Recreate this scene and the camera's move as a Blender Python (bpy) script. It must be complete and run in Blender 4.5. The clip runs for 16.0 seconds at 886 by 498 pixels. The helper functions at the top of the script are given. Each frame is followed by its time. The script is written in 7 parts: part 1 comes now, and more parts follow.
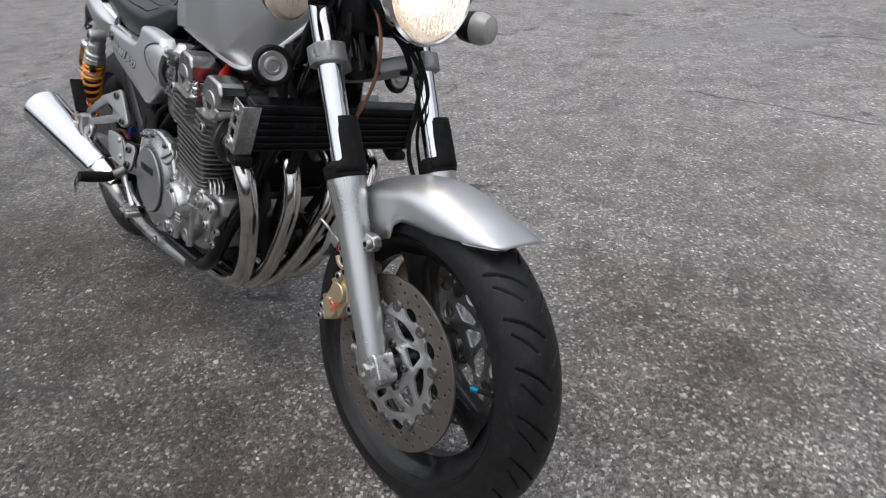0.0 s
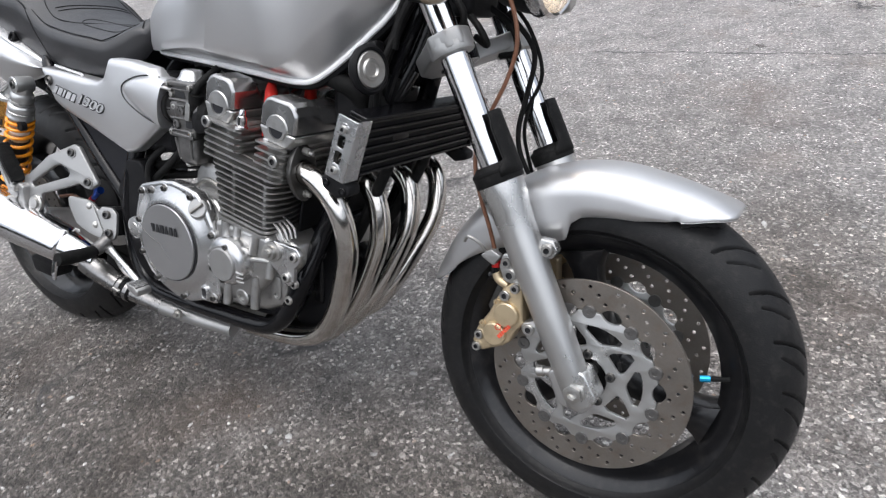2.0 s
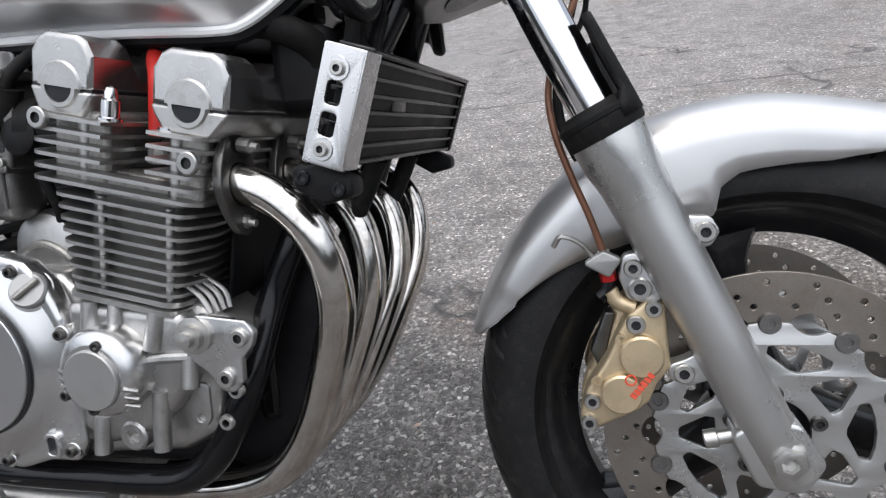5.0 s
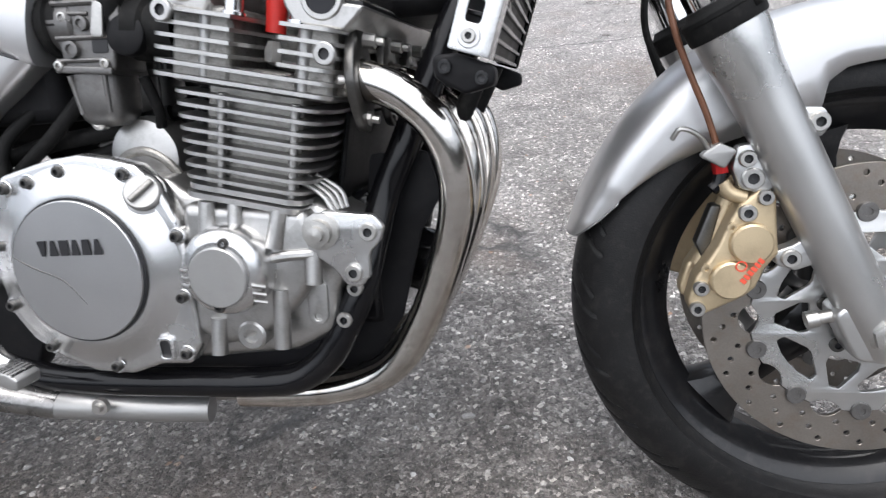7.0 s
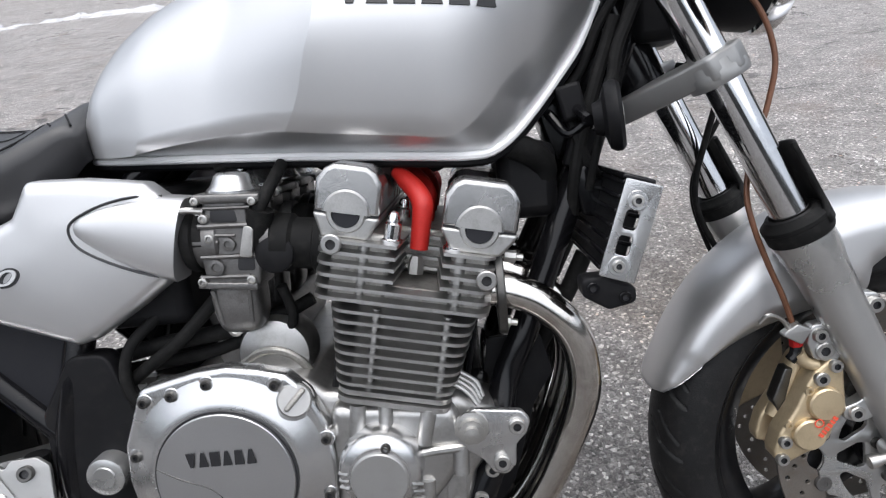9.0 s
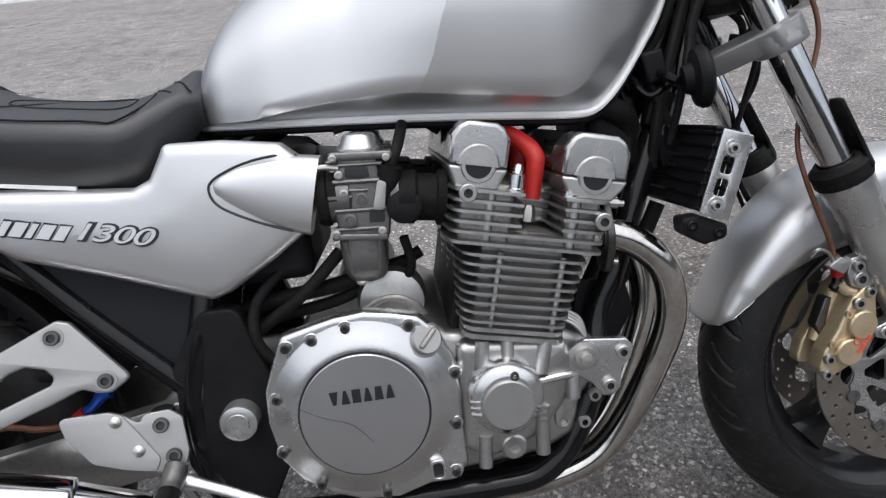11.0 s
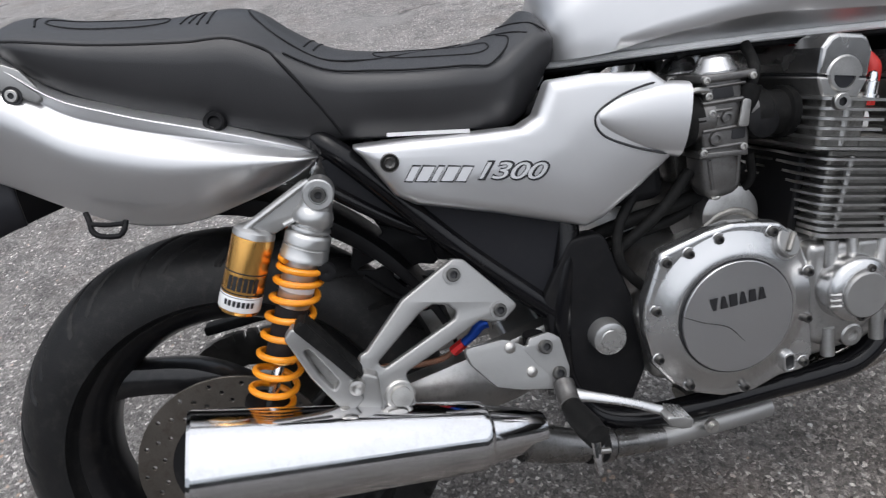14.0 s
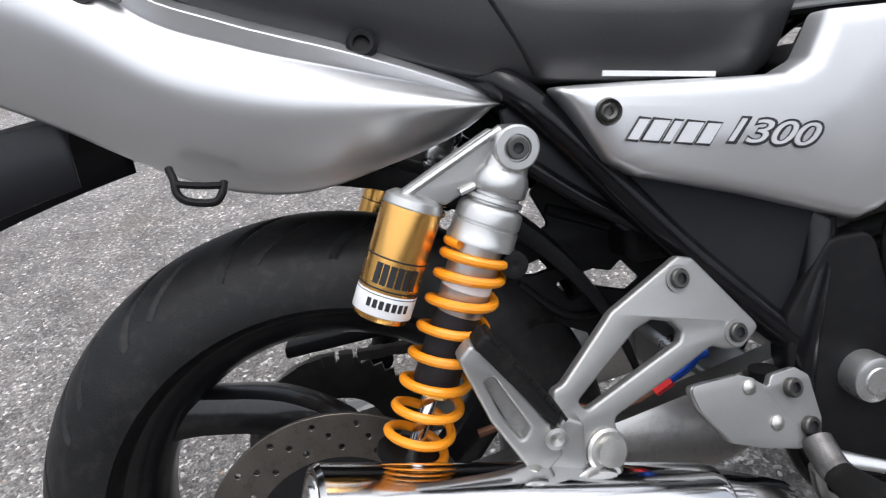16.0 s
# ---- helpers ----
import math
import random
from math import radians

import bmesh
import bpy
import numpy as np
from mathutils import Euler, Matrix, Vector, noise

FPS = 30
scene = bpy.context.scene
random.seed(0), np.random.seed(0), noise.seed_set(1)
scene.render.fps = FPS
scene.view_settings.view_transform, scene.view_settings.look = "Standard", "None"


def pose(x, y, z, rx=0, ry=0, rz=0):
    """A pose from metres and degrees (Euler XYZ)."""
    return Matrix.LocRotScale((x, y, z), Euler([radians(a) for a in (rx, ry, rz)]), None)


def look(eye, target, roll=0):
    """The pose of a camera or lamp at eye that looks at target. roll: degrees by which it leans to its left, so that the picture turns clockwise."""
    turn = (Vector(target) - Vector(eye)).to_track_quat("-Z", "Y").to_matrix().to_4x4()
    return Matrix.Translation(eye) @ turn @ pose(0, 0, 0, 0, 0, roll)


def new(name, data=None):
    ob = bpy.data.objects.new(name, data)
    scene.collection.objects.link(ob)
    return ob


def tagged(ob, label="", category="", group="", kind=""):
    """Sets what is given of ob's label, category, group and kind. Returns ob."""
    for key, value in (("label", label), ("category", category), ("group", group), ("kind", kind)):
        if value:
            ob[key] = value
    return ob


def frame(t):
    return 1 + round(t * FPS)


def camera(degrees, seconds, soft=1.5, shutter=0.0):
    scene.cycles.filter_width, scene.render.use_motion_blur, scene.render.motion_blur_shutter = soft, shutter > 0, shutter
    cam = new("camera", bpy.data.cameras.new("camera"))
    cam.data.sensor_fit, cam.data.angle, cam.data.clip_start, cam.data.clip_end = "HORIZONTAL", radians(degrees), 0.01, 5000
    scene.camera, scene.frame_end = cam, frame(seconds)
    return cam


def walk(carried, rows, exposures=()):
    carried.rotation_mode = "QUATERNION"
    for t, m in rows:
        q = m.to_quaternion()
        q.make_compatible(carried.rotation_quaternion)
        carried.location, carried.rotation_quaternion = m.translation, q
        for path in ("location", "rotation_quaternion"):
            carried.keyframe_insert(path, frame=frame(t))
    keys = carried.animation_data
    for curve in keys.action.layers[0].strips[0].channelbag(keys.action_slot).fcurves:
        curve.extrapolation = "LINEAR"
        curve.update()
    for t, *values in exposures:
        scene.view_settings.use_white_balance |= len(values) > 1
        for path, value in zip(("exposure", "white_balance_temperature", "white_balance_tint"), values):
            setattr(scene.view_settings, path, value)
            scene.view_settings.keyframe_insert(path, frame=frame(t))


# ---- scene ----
cam = camera(69.48, 16.0, soft=1.2, shutter=0.3)
PATH = [
    (0, (2.2338, -0.4560, 1.0591), (1.5758, 0.0889, 0.5393), -3.98),
    (0.5, (2.1738, -0.5897, 1.0610), (1.5961, 0.0320, 0.5321), -4.21),
    (1, (2.0756, -0.6565, 1.0490), (1.5296, -0.0070, 0.5197), -4.21),
    (1.5, (1.8977, -0.6775, 1.0408), (1.3885, -0.0115, 0.4957), -8.93),
    (2, (1.7516, -0.6813, 1.0442), (1.2726, 0.0077, 0.5002), -8.73),
    (2.5, (1.6237, -0.7075, 1.0413), (1.2345, 0.0544, 0.5236), -8.09),
    (3, (1.5313, -0.6754, 1.0146), (1.2345, 0.1219, 0.4890), -6.82),
    (3.2, (1.4928, -0.6344, 0.9939), (1.1970, 0.1638, 0.4690), -7.08),
    (5.3, (1.3342, -0.5065, 0.7627), (1.1049, 0.3639, 0.3270), -9.48),
    (5.5, (1.3250, -0.5099, 0.7546), (1.1101, 0.3547, 0.3004), -9.69),
    (6, (1.2961, -0.5237, 0.7397), (1.1063, 0.3327, 0.2597), -9.54),
    (6.5, (1.2567, -0.5479, 0.7336), (1.0706, 0.2965, 0.2313), -8.95),
    (7, (1.1964, -0.5831, 0.7536), (1.0062, 0.2622, 0.2542), -8.22),
    (7.5, (1.1355, -0.6220, 0.8227), (0.9609, 0.2395, 0.3460), -7.06),
    (8, (1.0931, -0.6285, 0.8807), (0.9414, 0.2436, 0.4155), -5.57),
    (8.5, (1.0387, -0.5944, 0.9261), (0.9193, 0.2850, 0.4653), -7.19),
    (8.7, (1.0158, -0.5822, 0.9432), (0.9262, 0.3022, 0.4852), -7.19),
    (10.8, (0.7721, -0.6424, 0.9902), (0.8251, 0.2332, 0.5101), -5.66),
    (11, (0.7597, -0.6607, 0.9730), (0.8184, 0.2130, 0.4902), -5.44),
    (11.5, (0.7041, -0.7003, 0.9796), (0.7723, 0.1640, 0.4812), -5.32),
    (12, (0.6590, -0.7420, 0.9873), (0.7446, 0.1140, 0.4775), -4.85),
    (12.5, (0.5683, -0.7429, 0.9903), (0.6288, 0.1149, 0.4799), -5.08),
    (13, (0.4611, -0.7206, 1.0017), (0.5172, 0.1164, 0.4574), -8.02),
    (13.5, (0.3703, -0.6870, 1.0109), (0.4374, 0.1372, 0.4487), -9.37),
    (14, (0.2610, -0.6490, 1.0225), (0.3528, 0.1831, 0.4755), -9.62),
    (14.5, (0.1575, -0.6086, 1.0035), (0.3198, 0.2234, 0.4731), -9.72),
    (15, (0.1161, -0.5246, 0.9704), (0.2757, 0.3157, 0.4523), -9.90),
    (15.5, (0.0925, -0.4633, 0.9192), (0.2300, 0.3864, 0.4102), -8.03),
    (16, (0.0863, -0.4404, 0.8802), (0.1865, 0.4238, 0.3871), -7.40),
]
walk(cam, [(t, look(eye, target, roll)) for t, eye, target, roll in PATH],
     exposures=[(t, stops, 6250.0, 10.0) for t, stops in ((0.0, -0.05), (0.6, 0.24), (1.2, 0.42), (2.5, 0.48), (3.0, 0.3), (5.5, 0.42), (6.5, 0.75), (7.0, 0.80), (8.5, 0.60), (11.0, 0.12), (12.5, -0.08), (13.3, -0.08), (14.0, 0.05), (14.7, 0.3), (16.0, 0.38))])

# ---- sky and light: an even, overcast day ----
SUN_EL, SUN_AZ = 80.0, 175.0
world = bpy.data.worlds.new("overcast")
world.use_nodes = True
scene.world = world
wt = world.node_tree
for n in list(wt.nodes):
    wt.nodes.remove(n)
sky = wt.nodes.new("ShaderNodeTexSky")
sky.sky_type, sky.sun_disc = "NISHITA", False
sky.sun_elevation, sky.sun_rotation = radians(SUN_EL), radians(SUN_AZ)
sky.air_density, sky.dust_density, sky.ozone_density = 1.0, 5.0, 1.0
grey = wt.nodes.new("ShaderNodeHueSaturation")
grey.inputs["Saturation"].default_value = 0.36
bg = wt.nodes.new("ShaderNodeBackground")
bg.inputs["Strength"].default_value = 0.15
wout = wt.nodes.new("ShaderNodeOutputWorld")
wt.links.new(sky.outputs[0], grey.inputs["Color"])
wt.links.new(grey.outputs[0], bg.inputs[0])
wt.links.new(bg.outputs[0], wout.inputs[0])

sun = new("sun", bpy.data.lights.new("sun", "SUN"))
sun.data.energy, sun.data.angle, sun.data.color = 1.6, radians(130), (1.0, 0.99, 0.98)
sa, se = radians(SUN_AZ), radians(SUN_EL)
sun.matrix_world = look((math.sin(sa) * math.cos(se) * 20, math.cos(sa) * math.cos(se) * 20, math.sin(se) * 20), (0, 0, 0))


# ---- materials ----
def nodes_of(name):
    m = bpy.data.materials.new(name)
    m.use_nodes = True
    nt = m.node_tree
    return m, nt, nt.nodes["Principled BSDF"]


def add(nt, kind, **inputs):
    n = nt.nodes.new(kind)
    for k, v in inputs.items():
        n.inputs[k.replace("_", " ")].default_value = v
    return n


def ramp(nt, fac, stops):
    n = nt.nodes.new("ShaderNodeValToRGB")
    n.color_ramp.elements[0].position, n.color_ramp.elements[0].color = stops[0][0], (*stops[0][1], 1)
    n.color_ramp.elements[1].position, n.color_ramp.elements[1].color = stops[-1][0], (*stops[-1][1], 1)
    for p, c in stops[1:-1]:
        n.color_ramp.elements.new(p).color = (*c, 1)
    nt.links.new(fac, n.inputs[0])
    return n.outputs[0]


def mixed(nt, fac, a, b, blend="MIX"):
    n = nt.nodes.new("ShaderNodeMix")
    n.data_type, n.blend_type = "RGBA", blend
    for sock, v in ((n.inputs[0], fac), (n.inputs[6], a), (n.inputs[7], b)):
        if isinstance(v, (int, float)):
            sock.default_value = v
        elif isinstance(v, tuple):
            sock.default_value = (*v, 1)
        else:
            nt.links.new(v, sock)
    return n.outputs[2]


def surface(name, colour, rough, metal=0.0, coat=0.0, spread=0.12, fine=400.0, broad=9.0, bump=0.05, dirt=None, dirt_amount=0.25, rough_spread=0.1, stretch=(1, 1, 1), gloss=0.5):
    """A painted, cast, plated or moulded surface, with grain and wear at two sizes."""
    m, nt, p = nodes_of(name)
    co = nt.nodes.new("ShaderNodeTexCoord")
    mp = nt.nodes.new("ShaderNodeMapping")
    mp.inputs["Scale"].default_value = stretch
    nt.links.new(co.outputs["Object"], mp.inputs[0])
    n1 = add(nt, "ShaderNodeTexNoise", Scale=broad, Detail=6.0, Roughness=0.6)
    n2 = add(nt, "ShaderNodeTexNoise", Scale=fine, Detail=2.0)
    nt.links.new(mp.outputs[0], n1.inputs[0])
    nt.links.new(mp.outputs[0], n2.inputs[0])
    lo, hi = tuple(c * (1 - spread) for c in colour), tuple(min(1, c * (1 + spread)) for c in colour)
    col = ramp(nt, n1.outputs[0], [(0.3, lo), (0.7, hi)])
    col = mixed(nt, 0.35, col, ramp(nt, n2.outputs[0], [(0.35, lo), (0.65, hi)]))
    if dirt:
        n3 = add(nt, "ShaderNodeTexNoise", Scale=broad * 3.1, Detail=8.0, Roughness=0.7)
        nt.links.new(mp.outputs[0], n3.inputs[0])
        f = ramp(nt, n3.outputs[0], [(0.5, (0, 0, 0)), (0.72, (dirt_amount,) * 3)])
        col = mixed(nt, f, col, dirt)
    nt.links.new(col, p.inputs["Base Color"])
    r = add(nt, "ShaderNodeMapRange", From_Min=0.3, From_Max=0.7, To_Min=max(0.02, rough - rough_spread * rough), To_Max=min(1, rough + rough_spread))
    nt.links.new(n1.outputs[0], r.inputs[0])
    nt.links.new(r.outputs[0], p.inputs["Roughness"])
    p.inputs["Metallic"].default_value = metal
    p.inputs["Specular IOR Level"].default_value = gloss
    p.inputs["Coat Weight"].default_value = coat
    p.inputs["Coat Roughness"].default_value = 0.06
    if bump:
        b = add(nt, "ShaderNodeBump", Strength=bump, Distance=0.002)
        nt.links.new(n2.outputs[0], b.inputs["Height"])
        nt.links.new(b.outputs[0], p.inputs["Normal"])
    return m


SILVER = surface("silver_metallic_paint", (0.66, 0.66, 0.666), 0.36, 0.88, 0.15, 0.04, 1800, 5, 0.03)
CAST = surface("cast_aluminium", (0.47, 0.465, 0.455), 0.33, 0.95, 0.0, 0.12, 900, 18, 0.08, (0.16, 0.145, 0.12), 0.4)
MACHINED = surface("machined_aluminium", (0.62, 0.62, 0.62), 0.24, 0.95, 0.0, 0.06, 900, 25, 0.05)
DULL = surface("dull_painted_alloy", (0.36, 0.358, 0.352), 0.40, 0.75, 0.0, 0.06, 900, 14, 0.06, (0.22, 0.2, 0.17), 0.12)
POLISH = surface("polished_cover_alloy", (0.64, 0.64, 0.64), 0.25, 0.95, 0.1, 0.03, 900, 16, 0.012, (0.35, 0.33, 0.30), 0.06, rough_spread=0.03)
# darker copy of CAST, with the shade of fin gaps put into its colour
DARKCAST = surface("dark_cast_aluminium", (0.33, 0.32, 0.30), 0.45, 0.8, 0.0, 0.25, 500, 25, 0.2, (0.05, 0.042, 0.035), 0.6)
COVERS = surface("glossy_cam_cover", (0.46, 0.455, 0.45), 0.2, 0.95, 0.0, 0.05, 300, 22, 0.04, (0.16, 0.145, 0.12), 0.2)
BOLT = surface("dark_bolt_steel", (0.12, 0.117, 0.112), 0.34, 0.95, 0.0, 0.2, 600, 60, 0.05)
SATIN = surface("satin_silver_paint", (0.55, 0.55, 0.543), 0.26, 0.85, 0.2, 0.05, 1200, 8, 0.03, (0.25, 0.22, 0.18), 0.03)
BRUSHED = surface("brushed_grey_cover", (0.52, 0.52, 0.525), 0.34, 0.95, 0.0, 0.03, 500, 12, 0.015, rough_spread=0.05)
CHROME = surface("chrome_plating", (0.78, 0.78, 0.79), 0.05, 1.0, 0.0, 0.03, 300, 14, 0.0, (0.35, 0.27, 0.18), 0.15)
HEADER = surface("blued_exhaust_steel", (0.66, 0.635, 0.60), 0.10, 1.0, 0.0, 0.18, 120, 12, 0.02, (0.22, 0.15, 0.09), 0.5)
PIPE = surface("dull_exhaust_steel", (0.27, 0.265, 0.26), 0.24, 0.95, 0.0, 0.2, 300, 20, 0.04, (0.08, 0.07, 0.06), 0.5)
# darker copy of the disc steel: the rear disc's shade is in its colour
REARDISC = surface("shaded_rear_disc_steel", (0.15, 0.135, 0.12), 0.42, 0.9, 0.0, 0.15, 500, 20, 0.04, (0.08, 0.06, 0.045), 0.5)
STEEL = surface("zinc_steel", (0.5, 0.49, 0.47), 0.35, 0.95, 0.0, 0.15, 600, 30, 0.05)
DISC = surface("brake_disc_steel", (0.27, 0.245, 0.22), 0.38, 0.9, 0.0, 0.12, 500, 20, 0.04, (0.24, 0.17, 0.12), 0.4)
FRAME = surface("black_frame_paint", (0.005, 0.005, 0.006), 0.12, 0.0, 0.0, 0.2, 300, 12, 0.02, (0.05, 0.045, 0.04), 0.12, gloss=0.3)
BLACK = surface("black_plastic", (0.009, 0.009, 0.010), 0.45, 0.0, 0.0, 0.25, 900, 15, 0.12, (0.028, 0.026, 0.024), 0.25, gloss=0.14)
SHADEP = surface("dark_grey_panel", (0.019, 0.0195, 0.023), 0.40, 0.0, 0.0, 0.1, 1200, 10, 0.08, (0.035, 0.035, 0.035), 0.2, gloss=0.22)
RUBBER = surface("black_rubber", (0.009, 0.009, 0.009), 0.6, 0.0, 0.0, 0.2, 700, 20, 0.15, (0.05, 0.047, 0.044), 0.3, gloss=0.12)
TYRE = surface("tyre_rubber", (0.010, 0.010, 0.0105), 0.42, 0.0, 0.0, 0.3, 500, 22, 0.2, (0.05, 0.047, 0.043), 0.35, gloss=0.25)
WHEELB = surface("black_wheel_paint", (0.007, 0.007, 0.008), 0.3, 0.0, 0.4, 0.2, 300, 12, 0.03, (0.06, 0.055, 0.05), 0.3, gloss=0.3)
VINYL = surface("black_seat_vinyl", (0.025, 0.025, 0.027), 0.38, 0.0, 0.0, 0.15, 900, 8, 0.15, gloss=0.6)
GOLD = surface("gold_anodised", (0.58, 0.47, 0.31), 0.36, 0.7, 0.0, 0.08, 900, 20, 0.08, (0.2, 0.14, 0.08), 0.25)
BRASS = surface("gold_tube", (0.76, 0.42, 0.12), 0.22, 0.95, 0.0, 0.05, 500, 20, 0.02)
YELLOW = surface("yellow_spring_paint", (0.88, 0.31, 0.010), 0.38, 0.0, 0.4, 0.08, 500, 20, 0.03)
RED = surface("red_rubber_cap", (0.46, 0.018, 0.013), 0.45, 0.0, 0.0, 0.12, 500, 40, 0.05)
REDANO = surface("red_anodised", (0.62, 0.03, 0.03), 0.3, 0.7, 0.0, 0.08, 500, 40, 0.02)
CYAN = surface("cyan_anodised", (0.01, 0.30, 0.55), 0.3, 0.6, 0.0, 0.08, 500, 40, 0.02)
CARB = surface("grey_die_casting", (0.18, 0.176, 0.172), 0.38, 0.85, 0.0, 0.15, 600, 25, 0.2, (0.07, 0.06, 0.05), 0.5)
BLUEANO = surface("blue_anodised", (0.012, 0.06, 0.34), 0.3, 0.7, 0.0, 0.08, 500, 40, 0.02)
HOSE = surface("amber_brake_hose", (0.15, 0.065, 0.035), 0.4, 0.2, 0.0, 0.25, 900, 60, 0.1)
WHITE = surface("white_stripe_paint", (0.8, 0.8, 0.8), 0.3, 0.0, 0.4, 0.03, 500, 20, 0.0)
# black for print, and for shade painted into sockets and recesses
INKSHADE = surface("black_print_and_shade", (0.015, 0.015, 0.017), 0.4, 0.0, 0.0, 0.1, 500, 20, 0.0)
SILVERINK = surface("silver_print", (0.7, 0.7, 0.71), 0.3, 0.6, 0.2, 0.05, 500, 20, 0.0)
REDINK = surface("red_print", (0.65, 0.08, 0.04), 0.45, 0.0, 0.0, 0.1, 500, 20, 0.0)
# reflector tinted cream to carry the lit bulb's light in its colour
LAMPREF = surface("lamplight_tinted_reflector", (0.78, 0.73, 0.66), 0.22, 0.9, 0.0, 0.05, 500, 20, 0.0)
AMBER = surface("amber_lens", (0.50, 0.41, 0.32), 0.2, 0.0, 0.6, 0.1, 500, 20, 0.0)
CLEARL = surface("pale_lens", (0.34, 0.33, 0.31), 0.15, 0.0, 0.7, 0.1, 500, 20, 0.0)

glow, gnt, gp = nodes_of("lit_headlamp_bulb")
gp.inputs["Base Color"].default_value = (1, 0.9, 0.75, 1)
gp.inputs["Emission Color"].default_value = (1.0, 0.86, 0.70, 1)
gp.inputs["Emission Strength"].default_value = 14.0
GLOW = glow
gl, glt, glp = nodes_of("lamp_glass")
glp.inputs["Roughness"].default_value, glp.inputs["Transmission Weight"].default_value, glp.inputs["IOR"].default_value = 0.03, 1.0, 1.4
GLASS = gl


# first two are oily brown stains, the rest paint shade beside the bike
STAINS_AND_SHADE = ((2.20, 1.36, 0.45, 0.8), (2.45, 1.10, 0.4, 0.5), (1.45, 0.18, 0.75, 0.5), (0.85, 0.30, 0.6, 0.6), (2.05, 0.30, 0.55, 0.7), (0.30, 0.25, 0.5, 0.7))
PATCHES = ((0.50, 3.84, 0.22), (0.72, 3.95, 0.14), (1.02, 4.33, 0.24), (-0.4, 4.6, 0.25))


def asphalt_material():
    """Worn asphalt: bitumen with stone grains of three sizes, damp patches, rusty stains and hair cracks, with light
    and shade painted in.
    """
    m, nt, p = nodes_of("worn_asphalt")
    co = nt.nodes.new("ShaderNodeTexCoord")
    wobble = add(nt, "ShaderNodeTexNoise", Scale=1.7, Detail=7.0, Roughness=0.65)
    nt.links.new(co.outputs["Object"], wobble.inputs[0])
    wob = nt.nodes.new("ShaderNodeVectorMath")
    wob.operation = "MULTIPLY_ADD"
    nt.links.new(wobble.outputs["Color"], wob.inputs[0])
    wob.inputs[1].default_value = (1.1, 1.1, 0.0)
    nt.links.new(co.outputs["Object"], wob.inputs[2])
    warp = add(nt, "ShaderNodeTexNoise", Scale=85.0, Detail=4.0)
    nt.links.new(co.outputs["Object"], warp.inputs[0])
    at = nt.nodes.new("ShaderNodeVectorMath")
    at.operation = "MULTIPLY_ADD"
    nt.links.new(warp.outputs["Color"], at.inputs[0])
    at.inputs[1].default_value = (0.012, 0.012, 0.012)
    nt.links.new(co.outputs["Object"], at.inputs[2])
    v1 = add(nt, "ShaderNodeTexVoronoi", Scale=150.0)
    v2 = add(nt, "ShaderNodeTexVoronoi", Scale=62.0)
    v3 = add(nt, "ShaderNodeTexVoronoi", Scale=400.0)
    for n in (v1, v2, v3):
        nt.links.new(at.outputs[0], n.inputs[0])
    n1 = add(nt, "ShaderNodeTexNoise", Scale=0.9, Detail=9.0, Roughness=0.62)
    n2 = add(nt, "ShaderNodeTexNoise", Scale=7.0, Detail=6.0, Roughness=0.6)
    n4 = add(nt, "ShaderNodeTexNoise", Scale=2.2, Detail=5.0, Roughness=0.55)
    for n in (n1, n2, n4):
        nt.links.new(co.outputs["Object"], n.inputs[0])
    seps = []
    for v in (v1, v2, v3):
        sp = nt.nodes.new("ShaderNodeSeparateColor")
        nt.links.new(v.outputs["Color"], sp.inputs[0])
        seps.append(sp)
    c1 = ramp(nt, seps[0].outputs[0], [(0.0, (0.018, 0.017, 0.016)), (0.16, (0.055, 0.051, 0.048)), (0.5, (0.125, 0.116, 0.109)), (0.80, (0.20, 0.188, 0.178)), (0.93, (0.37, 0.352, 0.335)), (1.0, (0.74, 0.72, 0.69))])
    c3 = ramp(nt, seps[2].outputs[1], [(0.0, (0.03, 0.028, 0.028)), (0.12, (0.10, 0.094, 0.09)), (0.66, (0.155, 0.146, 0.138)), (0.90, (0.24, 0.230, 0.218)), (1.0, (0.50, 0.485, 0.465))])
    big = ramp(nt, seps[1].outputs[0], [(0.90, (0, 0, 0)), (0.91, (1, 1, 1))])
    near = ramp(nt, v2.outputs["Distance"], [(0.22, (1, 1, 1)), (0.36, (0, 0, 0))])
    col = mixed(nt, 0.42, c1, c3)
    stone = mixed(nt, 1.0, big, near, "MULTIPLY")
    tint = ramp(nt, seps[1].outputs[1], [(0.0, (0.30, 0.29, 0.28)), (0.7, (0.62, 0.61, 0.585)), (1.0, (0.28, 0.18, 0.12))])
    col = mixed(nt, stone, col, tint)
    pit = add(nt, "ShaderNodeTexVoronoi", Scale=75.0)
    nt.links.new(at.outputs[0], pit.inputs[0])
    ps = nt.nodes.new("ShaderNodeSeparateColor")
    nt.links.new(pit.outputs["Color"], ps.inputs[0])
    pits = mixed(nt, 1.0, ramp(nt, ps.outputs[2], [(0.74, (0, 0, 0)), (0.78, (0.85, 0.85, 0.85))]), ramp(nt, pit.outputs["Distance"], [(0.20, (1, 1, 1)), (0.42, (0, 0, 0))]), "MULTIPLY")
    col = mixed(nt, pits, col, (0.035, 0.032, 0.030))
    patch = ramp(nt, n1.outputs[0], [(0.34, (0.90, 0.89, 0.885)), (0.5, (1.05, 1.05, 1.055)), (0.68, (1.22, 1.22, 1.235))])
    col = mixed(nt, 1.0, col, patch, "MULTIPLY")
